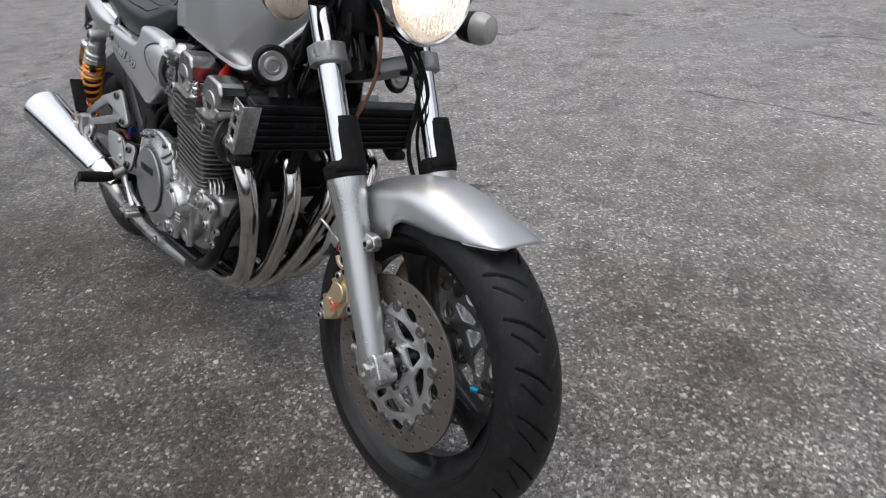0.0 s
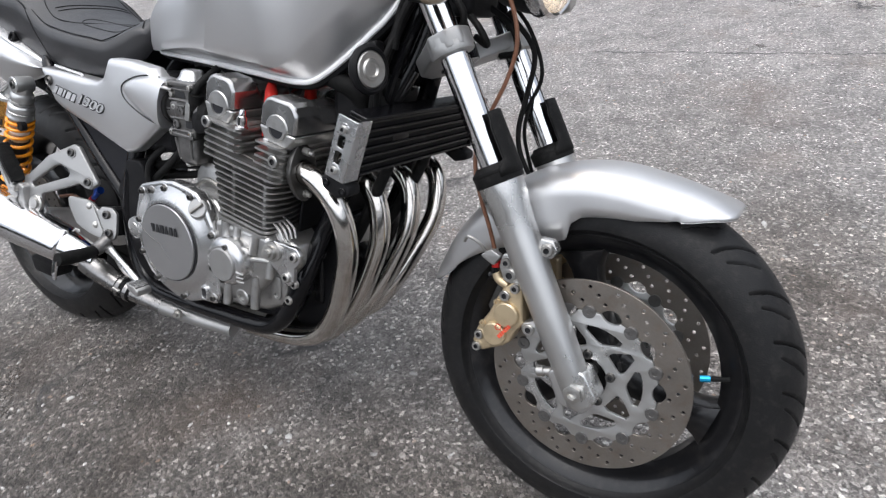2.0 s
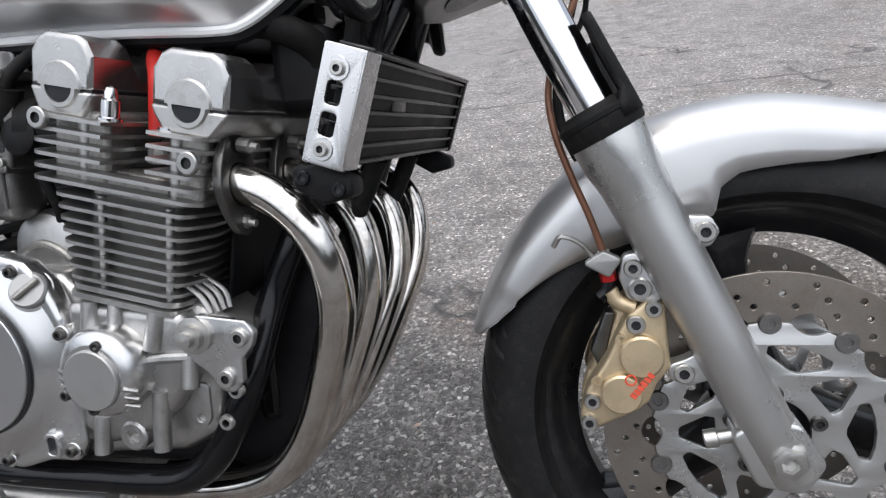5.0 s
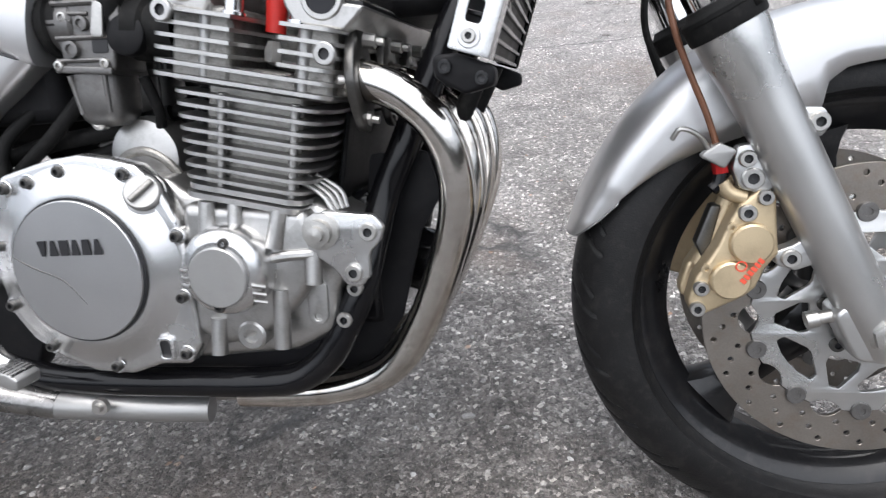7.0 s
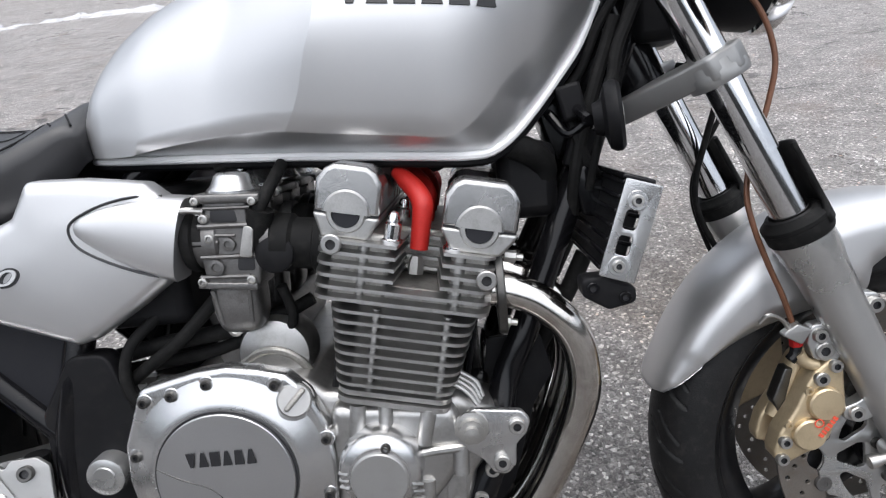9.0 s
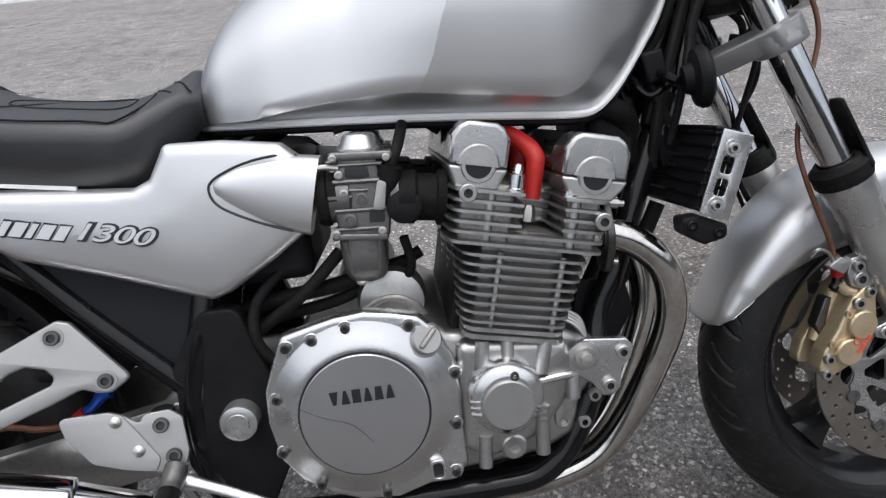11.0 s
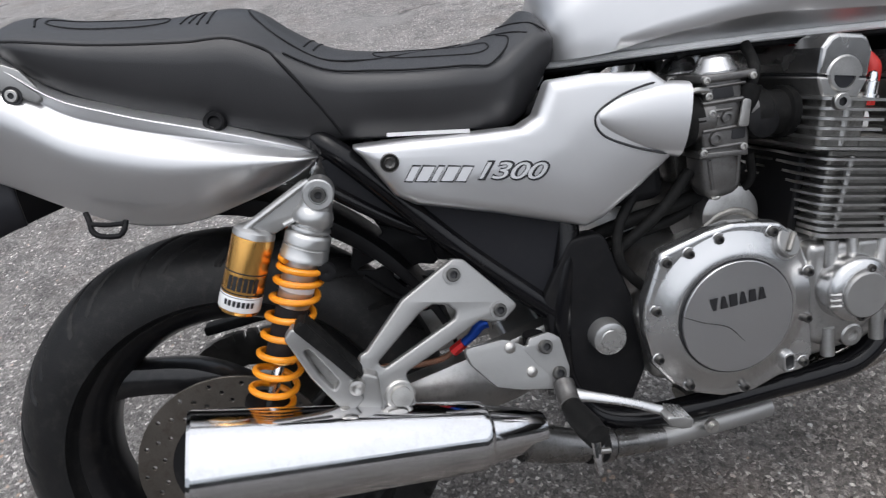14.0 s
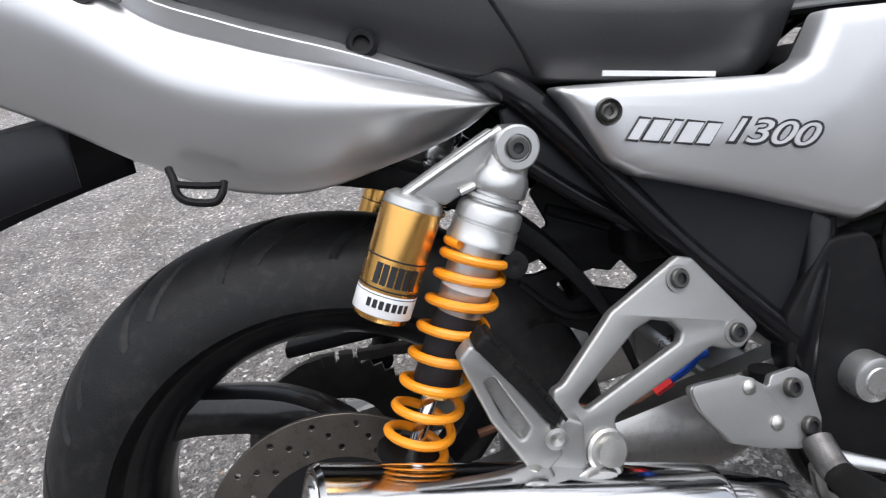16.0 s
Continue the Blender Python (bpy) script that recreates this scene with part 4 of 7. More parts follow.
part("seat_bolt", lathe([(0.0125, -0.01), (0.0125, 0.004), (0.010, 0.006), (0.007, 0.005), (0.0065, 0.001), (0.0001, 0.001)], (0.104, -0.128, 0.774), (0.0, -0.95, 0.3), 24, caps=False), BLACK, tail, "black seat bolt")


# ---- side covers ----
COVER = [(0.250, 0.717), (0.262, 0.700), (0.290, 0.648), (0.312, 0.632), (0.41, 0.598), (0.522, 0.554), (0.545, 0.560), (0.60, 0.592), (0.645, 0.622), (0.655, 0.645), (0.657, 0.692), (0.650, 0.712), (0.630, 0.730), (0.56, 0.741), (0.500, 0.744), (0.490, 0.726), (0.478, 0.706), (0.455, 0.697), (0.40, 0.702), (0.32, 0.711)]
RIM = np.array(rounded(COVER, 0.010, 6))


def cover_y(x, z):
    """How far out the side cover stands: an even rounded rim, then a shallow dome."""
    a, b = RIM, np.roll(RIM, -1, 0)
    ab = b - a
    t = np.clip(((x - a[:, 0]) * ab[:, 0] + (z - a[:, 1]) * ab[:, 1]) / (ab ** 2).sum(1), 0, 1)
    d = np.hypot(a[:, 0] + ab[:, 0] * t - x, a[:, 1] + ab[:, 1] * t - z).min()
    r = 0.013
    e = r - min(d, r)
    return 0.146 + math.sqrt(r * r - e * e) + 0.005 * (1 - min(1.0, abs(z - 0.655) / 0.1) ** 2) + 0.003 * min(1.0, d / 0.05)


def cover_panel():
    bm = bmesh.new()
    cx, cz = 0.505, 0.660
    rings = [[bm.verts.new((px, -0.128, pz)) for px, pz in RIM]]
    for k in (0, 0.006, 0.02, 0.045, 0.08, 0.13, 0.19, 0.27, 0.36, 0.48, 0.6, 0.72, 0.84, 0.94):
        ring = []
        for px, pz in RIM:
            x, z = px + (cx - px) * k, pz + (cz - pz) * k
            ring.append(bm.verts.new((x, -(cover_y(x, z) if k else 0.146), z)))
        rings.append(ring)
    skin(bm, rings, True, False)
    bm.faces.new(rings[-1])
    return bm


for s in (-1, 1):
    bm = cover_panel()
    cover = part("side_cover", bm if s < 0 else mirrored(bm), SILVER, bike, "silver painted side cover with model lettering", sharp=60)
    bm = bmesh.new()
    rings = []
    for i in range(15):
        t = i / 14
        x = 0.545 + 0.118 * t
        r = max(0.0005, 0.046 * math.sin(t * math.pi / 2) ** 0.52)
        zc = 0.690 - 0.026 * t
        ring = []
        for k in range(28):
            a = 2 * math.pi * k / 28
            ring.append(bm.verts.new((x + 0.012 * math.sin(a) * t, s * (0.138 + (0.0235 + 0.0145 * t ** 0.3) * max(-0.4, math.copysign(abs(math.cos(a)) ** 0.4, math.cos(a)))), zc + r * math.sin(a))))
        rings.append(ring)
    skin(bm, rings)
    part("air_scoop", bm, SILVER, cover)
    part("scoop_groove", tube([(x, s * (cover_y(x, z) + 0.0002), z) for x, z in ((0.648, 0.714), (0.62, 0.7165), (0.585, 0.711), (0.553, 0.698), (0.546, 0.684), (0.556, 0.666), (0.59, 0.646), (0.628, 0.630), (0.646, 0.6235))], 0.0016, 6), INKSHADE, cover)
    part("cover_screw", lathe([(0.0001, 0.000), (0.0035, 0.0), (0.0035, 0.003), (0.006, 0.004), (0.0085, 0.001), (0.0105, 0.0035), (0.0115, 0.0), (0.0001, -0.004)], (0.292, s * (cover_y(0.292, 0.690) + 0.001), 0.690), (0, s, 0), 20, caps=False), BOLT, cover)
    # white strip paints the light along the cover's top edge
    part("cover_edge_light", box(0.30, 0.40, -0.0015, 0.0015, -0.0022, 0.0022, m=pose(0, s * 0.150, 0.768, 0, 9, 0)), WHITE, cover)
    part("lower_panel", plate([rounded([(0.300, 0.640), (0.53, 0.558), (0.505, 0.552), (0.478, 0.445), (0.46, 0.44)], 0.004, 3)], s * 0.128, 0.012, 0.002), SHADEP, cover, "dark grey lower panel")
    part("rear_panel", plate([rounded([(0.212, 0.704), (0.238, 0.712), (0.318, 0.619), (0.338, 0.582), (0.315, 0.576), (0.216, 0.676)], 0.004, 3)], s * 0.116, 0.010, 0.002), SHADEP, cover, "dark grey rear panel")

# ---- frame ----
for s in (-1, 1):
    part("frame_downtube", tube([(1.188, s * 0.022, 0.850), (1.150, s * 0.035, 0.760), (1.105, s * 0.065, 0.670), (1.060, s * 0.090, 0.575), (1.028, s * 0.104, 0.505), (1.002, s * 0.110, 0.450), (0.982, s * 0.140, 0.375), (0.957, s * 0.150, 0.320), (0.932, s * 0.153, 0.284), (0.895, s * 0.154, 0.260), (0.845, s * 0.154, 0.2545), (0.78, s * 0.154, 0.254), (0.66, s * 0.154, 0.254), (0.56, s * 0.150, 0.258), (0.50, s * 0.140, 0.280), (0.470, s * 0.135, 0.340), (0.474, s * 0.135, 0.43), (0.500, s * 0.128, 0.53), (0.515, s * 0.105, 0.61), (0.54, s * 0.06, 0.69), (0.64, s * 0.045, 0.765), (0.95, s * 0.03, 0.80), (1.15, s * 0.03, 0.87)], 0.0172, 18, 8), FRAME, bike, "black steel cradle tube")
    part("frame_seat_tube", tube([(0.476, s * 0.133, 0.432), (0.36, s * 0.130, 0.556), (0.236, s * 0.126, 0.708), (0.18, s * 0.098, 0.742), (-0.05, s * 0.075, 0.83), (-0.25, s * 0.065, 0.885)], 0.015, 16, 6), FRAME, bike, "black steel seat rail tube")
    part("frame_stay", tube([(0.345, s * 0.116, 0.570), (0.28, s * 0.118, 0.612), (0.212, s * 0.124, 0.668)], 0.0085, 12, 4), FRAME, bike)
    part("pivot_plate", plate([rounded([(0.455, 0.47), (0.50, 0.54), (0.545, 0.54), (0.575, 0.44), (0.582, 0.33), (0.545, 0.26), (0.485, 0.27), (0.452, 0.34)], 0.02, 4)], s * 0.132, 0.030, 0.004), BLACK, bike, "black frame pivot plate")
    pc = part("pivot_cap", lathe([(0.0001, 0.012), (0.013, 0.012), (0.014, 0.0105), (0.016, 0.0105), (0.0225, 0.0085), (0.024, 0.004), (0.024, -0.02), (0.0001, -0.02)], (0.529, s * 0.160, 0.398), (0, s, 0), 36, caps=False), SATIN, bike, "round silver pivot cap")

# ---- engine ----
TILT = 12.5
EM = Matrix.Translation((0.877, 0, 0.472)) @ pose(0, 0, 0, 0, TILT, 0)
# core and head boxes are darkened for the shade between the fins
engine = part("engine", box(-0.050, 0.052, -0.172, 0.172, -0.02, 0.112, m=EM), DARKCAST, bike, "air-cooled four-cylinder engine, cast aluminium", bevel=0.004)


def fin(u, rear, front, half, thick, notch, well=0.0):
    """One cooling fin: a thin slab round the cylinders, waved along its long sides."""
    out = []
    n = 56

    def corner(y):
        left = max(0.0, 0.016 - (half - abs(y)))
        return 0.016 - math.sqrt(max(0.0, 0.016 ** 2 - left * left))

    for k in range(n + 1):
        y = half * math.sin(math.pi * (k / n - 0.5))
        c = math.cos(y / 0.0985 * 2 * math.pi + math.pi) * notch - corner(y)
        out.append((front + c, y))
    if well:
        out += [(0.036, half), (0.030, half - well), (-0.006, half - well), (-0.012, half)]
    for k in range(n + 1):
        y = half * math.sin(math.pi * (0.5 - k / n))
        c = math.cos(y / 0.0985 * 2 * math.pi + math.pi) * notch - corner(y)
        out.append((-rear - c, y))
    if well:
        out += [(-0.012, -half), (-0.006, -half + well), (0.030, -half + well), (0.036, -half)]
    bm = bmesh.new()
    a = [bm.verts.new((p[0], p[1], u - thick / 2)) for p in out]
    b = [bm.verts.new((p[0], p[1], u + thick / 2)) for p in out]
    skin(bm, [a, b])
    bm.transform(EM)
    return bm


for k in range(8):
    u = 0.014 + k * 0.0118
    part("cooling_fin", fin(u, 0.066 + 0.0018 * k, 0.066 + 0.0018 * k, 0.192 + 0.001 * k, 0.0034, 0.003), CAST, engine)
for k in range(6):
    u = 0.111 + k * 0.0120
    part("cooling_fin", fin(u, 0.096, 0.092, 0.206, 0.0036, 0.002, 0.085 if k > 1 else 0.0), CAST, engine)
# added black plate, standing in for the shade behind the fins
part("rear_shade_plate", box(-0.074, -0.062, -0.150, 0.150, -0.02, 0.100, m=EM), BLACK, engine, "black plate added behind the cylinders for shade", bevel=0.004)
# added black plate in place of the oil cooler's shade on the fins
part("front_shade_plate", box(0.078, 0.084, -0.125, 0.125, -0.03, 0.095, m=EM), BLACK, engine, "black plate added before the cylinders for shade", bevel=0.003)
for u, half in ((0.004, 0.19), (-0.004, 0.194)):
    part("base_flange", fin(u, 0.062, 0.064, half, 0.0055, 0.001), CAST, engine)
for s in (-1, 1):
    for f0, f1, u0, u1 in ((-0.032, -0.024, 0.0, 0.10), (0.044, 0.052, 0.0, 0.10), (-0.055, -0.04, 0.108, 0.19), (0.045, 0.062, 0.108, 0.19)):
        part("stud_boss", tube([tuple(EM @ Vector(((f0 + f1) / 2, s * (0.176 if u0 < 0.05 else 0.181), u0))), tuple(EM @ Vector(((f0 + f1) / 2, s * (0.184 if u0 < 0.05 else 0.184), u1)))], (f1 - f0) * 0.3 + 0.0022, 14, smooth=False), CAST, engine)
for f0, f1, y1, u0, u1 in ((-0.082, -0.020, 0.186, 0.105, 0.180), (0.044, 0.084, 0.186, 0.105, 0.180), (-0.03, 0.05, 0.184, 0.105, 0.126), (-0.02, 0.044, 0.112, 0.126, 0.180)):
    part("cylinder_head", box(f0, f1, -y1, y1, u0, u1, m=EM), DARKCAST, engine, bevel=0.005)


def cam_cover(f0, f1):
    """A boxy camshaft cover: two square end blocks, a lower saddle between, machined arches on the ends."""
    w = (f1 - f0) / 2
    c = (f0 + f1) / 2
    block = [(-w, 0.0), (-w, 0.031), (-w + 0.008, 0.044), (-w + 0.017, 0.049), (w - 0.017, 0.049), (w - 0.008, 0.044), (w, 0.031), (w, 0.0)]
    low = [(-w, 0.0), (-w, 0.014), (-w * 0.80, 0.028), (-w * 0.45, 0.037), (w * 0.45, 0.037), (w * 0.80, 0.028), (w, 0.014), (w, 0.0)]
    bm = bmesh.new()
    rings = []
    for y, sec, k in ((-0.194, block, 0.93), (-0.190, block, 1.0), (-0.140, block, 1.0), (-0.128, low, 1.0), (-0.058, low, 1.0), (-0.046, block, 1.0), (0.046, block, 1.0), (0.058, low, 1.0), (0.128, low, 1.0), (0.140, block, 1.0), (0.190, block, 1.0), (0.194, block, 0.93)):
        rings.append([bm.verts.new(EM @ Vector((c + p * k, y, 0.199 + q * (k if q else 1)))) for p, q in sec])
    skin(bm, rings)
    cv = part("cam_cover", bm, COVERS, engine, "boxy cast camshaft cover", sharp=24, bevel=0.002)
    part("cover_gasket", box(f0 + 0.001, f1 - 0.001, -0.191, 0.191, 0.1965, 0.1992, m=EM), INKSHADE, engine)
    # cam base, narrowing downwards
    sec = [(f0 - 0.001, 0.1965), (f1 + 0.001, 0.1965), (f1 - 0.004, 0.186), (c + 0.024, 0.172), (c - 0.024, 0.172), (f0 + 0.004, 0.186)]
    bm = bmesh.new()
    skin(bm, [[bm.verts.new(EM @ Vector((p, y, q))) for p, q in sec] for y in (-0.194, 0.194)])
    part("cam_base", bm, CAST, engine, bevel=0.003)
    for s in (-1, 1):
        at = EM @ Vector((c, s * 0.190, 0.1975))
        part("cam_plug", lathe([(0.0001, 0.0048), (0.0135, 0.0048), (0.0142, 0.004), (0.0142, -0.01), (0.0001, -0.01)], at, (0, s, 0), 32, caps=False), SHADEP, engine, "dark half-round camshaft plug")
        for name, lo, hi, rows, mat in (("cover_arch", 0, 180, ((0.0, 0.1962), (0.0225, 0.1962), (0.0250, 0.1935)), CAST), ("base_arch", 180, 360, ((0.0143, 0.1925), (0.0150, 0.1965), (0.019, 0.1965), (0.0215, 0.1925)), CAST)):
            bm = bmesh.new()
            rings = []
            for k in range(19):
                a = radians(lo + (hi - lo) * k / 18)
                rings.append([bm.verts.new(EM @ Vector((c + r * math.cos(a), s * y, 0.1985 + r * math.sin(a)))) for r, y in rows])
            skin(bm, rings, False, False)
            part(name, bm, mat, engine, sharp=25)
    return cv


cam_cover(-0.102, -0.034)
cam_cover(0.030, 0.108)
for f in (-0.020, 0.046):
    for y in (-0.184, -0.06, 0.06, 0.178):
        at = EM @ Vector((f, y, 0.173))
        part("head_nut", lathe([(0.0118, 0), (0.0118, 0.003), (0.0092, 0.004), (0.0092, 0.019), (0.0066, 0.021), (0.0064, 0.026), (0.0048, 0.031), (0.0001, 0.033)], at, EM.to_3x3() @ Vector((0, 0, 1)), 12, caps=False), CHROME, engine, "bright domed head nut")
for f, u in ((-0.078, 0.168), (0.082, 0.150)):
    at = EM @ Vector((f, -0.206, u))
    part("head_plug", bolt_bm(at, 0.0105, 0.006), CAST, engine)
for y, sx in ((-0.150, 0), (-0.05, 0), (0.05, 0), (0.150, 0)):
    part("plug_cap", tube([(0.902, y + 0.036, 0.712), (0.912, y + 0.024, 0.703), (0.924, y + 0.010, 0.690), (0.929, y + 0.002, 0.678), (0.9280, y, 0.668), (0.9240, y, 0.648), (0.9200, y, 0.629)], [0.008, 0.0105, 0.0115, 0.0118, 0.0112, 0.0105, 0.010], 14, 5), RED, engine, "red spark plug cap")
    part("plug_nut", lathe([(0.009, 0), (0.009, 0.012), (0.006, 0.02)], (0.913, y, 0.602), (0.2, 0, 1), 6), STEEL, engine)

# crankcase
CASE = [(0.800, 0.478), (0.945, 0.462), (0.985, 0.440), (0.992, 0.405), (0.960, 0.365), (0.950, 0.318), (0.905, 0.296), (0.80, 0.288), (0.66, 0.285), (0.585, 0.32), (0.572, 0.42), (0.615, 0.490), (0.70, 0.502), (0.78, 0.495)]
part("crankcase", plate([rounded(CASE, 0.015, 4)], 0, 0.33, 0.012), CAST, engine, "cast aluminium crankcase")
part("crankcase_side", plate([rounded([(0.806, 0.470), (0.940, 0.456), (0.955, 0.42), (0.942, 0.386), (0.930, 0.368), (0.914, 0.350), (0.890, 0.331), (0.868, 0.320), (0.83, 0.312), (0.802, 0.33)], 0.012, 4)], 0, 0.376, 0.010), CAST, engine)
for x0, z0, x1, z1, r in ((0.838, 0.470, 0.832, 0.425, 0.009), (0.868, 0.466, 0.866, 0.44, 0.008), (0.915, 0.458, 0.905, 0.42, 0.009), (0.83, 0.345, 0.826, 0.305, 0.009), (0.905, 0.375, 0.90, 0.312, 0.009), (0.946, 0.414, 0.943, 0.381, 0.0092)):
    for s in (-1, 1):
        part("casting_rib", tube([(x0, s * 0.186, z0), (x1, s * 0.190, z1)], r, 12, smooth=False), CAST, engine)
part("casting_rib", tube([(0.889, -0.190, 0.407), (0.918, -0.192, 0.4115), (0.948, -0.190, 0.4125)], 0.0055, 10), CAST, engine)

CLUTCH = [(0.665, 0.523), (0.700, 0.526), (0.735, 0.520), (0.765, 0.512), (0.786, 0.490), (0.802, 0.452), (0.806, 0.41), (0.803, 0.36), (0.806, 0.315), (0.790, 0.292), (0.755, 0.292), (0.715, 0.280), (0.67, 0.283), (0.632, 0.298), (0.598, 0.322), (0.578, 0.352), (0.570, 0.40), (0.573, 0.445), (0.588, 0.480), (0.600, 0.508), (0.625, 0.514)]
cl = part("clutch_cover", plate([rounded(CLUTCH, 0.012, 4)], -0.178, 0.026, 0.006, res=3), POLISH, engine, "silver clutch cover with a round brushed plate")
part("cover_dome", lathe([(0.113, -0.004), (0.112, 0.0008), (0.104, 0.0032), (0.096, 0.0066), (0.088, 0.0100), (0.0805, 0.0126), (0.078, 0.0122), (0.0001, 0.0122)], (0.688, -0.190, 0.405), (0, -1, 0), 96, caps=False), POLISH, cl)
part("cover_plate", lathe([(0.0765, 0.0), (0.0765, 0.0055), (0.0755, 0.0065), (0.03, 0.0075), (0.0001, 0.0078)], (0.688, -0.2026, 0.405), (0, -1, 0), 96, caps=False), BRUSHED, cl, "brushed grey plate with raised lettering")
part("plate_ring", lathe([(0.0765, 0.0), (0.079, 0.0), (0.079, 0.003), (0.0765, 0.003)], (0.688, -0.2026, 0.405), (0, -1, 0), 96, closed=True), INKSHADE, cl)
for bm in marks(side_frame(0.650, -0.2106, 0.424, 0), 0.076, 0.0165, "vaiara"):
    part("maker_mark", bm, INKSHADE, cl, "black raised maker mark")
for x, z in ((0.678, 0.510), (0.637, 0.500), (0.606, 0.495), (0.586, 0.433), (0.583, 0.364), (0.800, 0.436), (0.752, 0.503), (0.795, 0.37), (0.788, 0.306), (0.70, 0.291), (0.622, 0.315)):
    part("bolt_boss", lathe([(0.0095, -0.012), (0.0092, 0.001), (0.0082, 0.0018), (0.0001, 0.0018)], (x, -0.190, z), (0, -1, 0), 20, caps=False), POLISH, cl)
    part("bolt", bolt_bm((x, -0.1914, z), 0.0058, 0.006), BOLT, cl)
part("oil_filler_cap", lathe([(0.022, -0.03), (0.022, 0.004), (0.0190, 0.005), (0.0190, 0.012), (0.0170, 0.014), (0.0001, 0.014)], (0.768, -0.184, 0.480), (0.30, -0.86, 0.38), 32, caps=False), DULL, cl, "grey oil filler cap")
part("cover_slot", plate([rounded([(0.756, 0.298), (0.776, 0.298), (0.776, 0.326), (0.756, 0.326)], 0.008, 5), rounded([(0.760, 0.302), (0.772, 0.302), (0.772, 0.322), (0.760, 0.322)], 0.005, 4)], -0.1925, 0.008, 0.001), POLISH, cl)
part("slot_shade", plate([rounded([(0.760, 0.302), (0.772, 0.302), (0.772, 0.322), (0.760, 0.322)], 0.005, 4)], -0.1915, 0.002, 0.0002), INKSHADE, cl)
part("filler_grip", box(-0.015, 0.015, -0.003, 0.003, 0, 0.006, m=Matrix.Translation((0.7723, -0.196, 0.4854)) @ Vector((0.30, -0.86, 0.38)).to_track_quat("Z", "Y").to_matrix().to_4x4() @ pose(0, 0, 0, 0, 0, 40)), DARKCAST, cl, bevel=0.002)

# thin dark line drawn in for the edge of a reflection
part("reflection_edge", tube([(0.614, -0.2090, 0.424), (0.640, -0.2096, 0.410), (0.672, -0.2099, 0.396), (0.694, -0.2099, 0.370), (0.709, -0.2095, 0.341)], [0.0005, 0.0009, 0.0009, 0.0004], 8, 6), BOLT, cl, "dark line painted as a reflection's edge on the plate")

# ignition cover
ig = part("ignition_cover", lathe([(0.047, -0.035), (0.046, -0.004), (0.0425, 0.004), (0.040, 0.006), (0.033, 0.008), (0.0325, 0.0095), (0.0001, 0.0095)], (0.858, -0.212, 0.402), (0, -1, 0), 56, caps=False), POLISH, engine, "round cast ignition cover")
for x, z in ((0.868, 0.433), (0.853, 0.3675)):
    part("bolt", bolt_bm((x, -0.217, z), 0.0055, 0.006), BOLT, ig)
part("cover_plate", lathe([(0.0310, 0.0), (0.0310, 0.0045), (0.0295, 0.0058), (0.0001, 0.0062)], (0.858, -0.2195, 0.399), (0, -1, 0), 48, caps=False), DULL, ig)
for k in range(3):
    for s in (-1, 1):
        part("cover_rib", tube([(0.858 + s * 0.033, -0.220, 0.398 - 0.008 * k + s * -0.008), (0.858 + s * 0.044, -0.214, 0.396 - 0.008 * k + s * -0.010)], 0.0022, 8, smooth=False), CAST, ig)
part("drain_boss", lathe([(0.0165, -0.02), (0.0165, 0.004), (0.014, 0.006), (0.008, 0.006), (0.007, 0.002), (0.0001, 0.002)], (0.865, -0.184, 0.3245), (0, -1, 0), 24, caps=False), CAST, engine)
part("starter_cover", lathe([(0.045, -0.03), (0.045, 0.0), (0.041, 0.012), (0.030, 0.016), (0.0001, 0.016)], (0.735, -0.115, 0.515), (0, -1, 0), 40, caps=False), CAST, engine)
part("starter_arch", tube([(0.690, -0.125, 0.500), (0.712, -0.128, 0.517), (0.735, -0.130, 0.522), (0.757, -0.130, 0.514), (0.772, -0.128, 0.497), (0.778, -0.126, 0.478)], 0.0055, 10), DARKCAST, engine)
part("starter_neck", lathe([(0.026, -0.03), (0.026, 0.004), (0.022, 0.008), (0.0001, 0.008)], (0.735, -0.118, 0.492), (0, -1, 0), 32, caps=False), DARKCAST, engine)
part("generator", lathe([(0.042, -0.14), (0.042, 0.1)], (0.70, 0, 0.52), (0, -1, 0), 30), CARB, engine)

# engine mount plate on the right front
mp = part("engine_mount", plate([rounded([(0.940, 0.440), (0.962, 0.456), (1.014, 0.450), (1.023, 0.438), (1.018, 0.424), (1.006, 0.412), (1.004, 0.388), (0.994, 0.377), (0.980, 0.379), (0.968, 0.397), (0.943, 0.416)], 0.008, 4)], -0.188, 0.010, 0.002), MACHINED, bike, "silver engine mounting plate")
part("mount_nut", lathe([(0.019, 0.0), (0.019, 0.004), (0.0135, 0.005), (0.0135, 0.013), (0.008, 0.0135), (0.008, 0.020), (0.0001, 0.021)], (0.959, -0.193, 0.436), (0, -1, 0), 12, caps=False), STEEL, mp)
for x, z in ((1.008, 0.434), (0.989, 0.393)):
    part("bolt", bolt_bm((x, -0.192, z), 0.0090, 0.007), STEEL, mp)

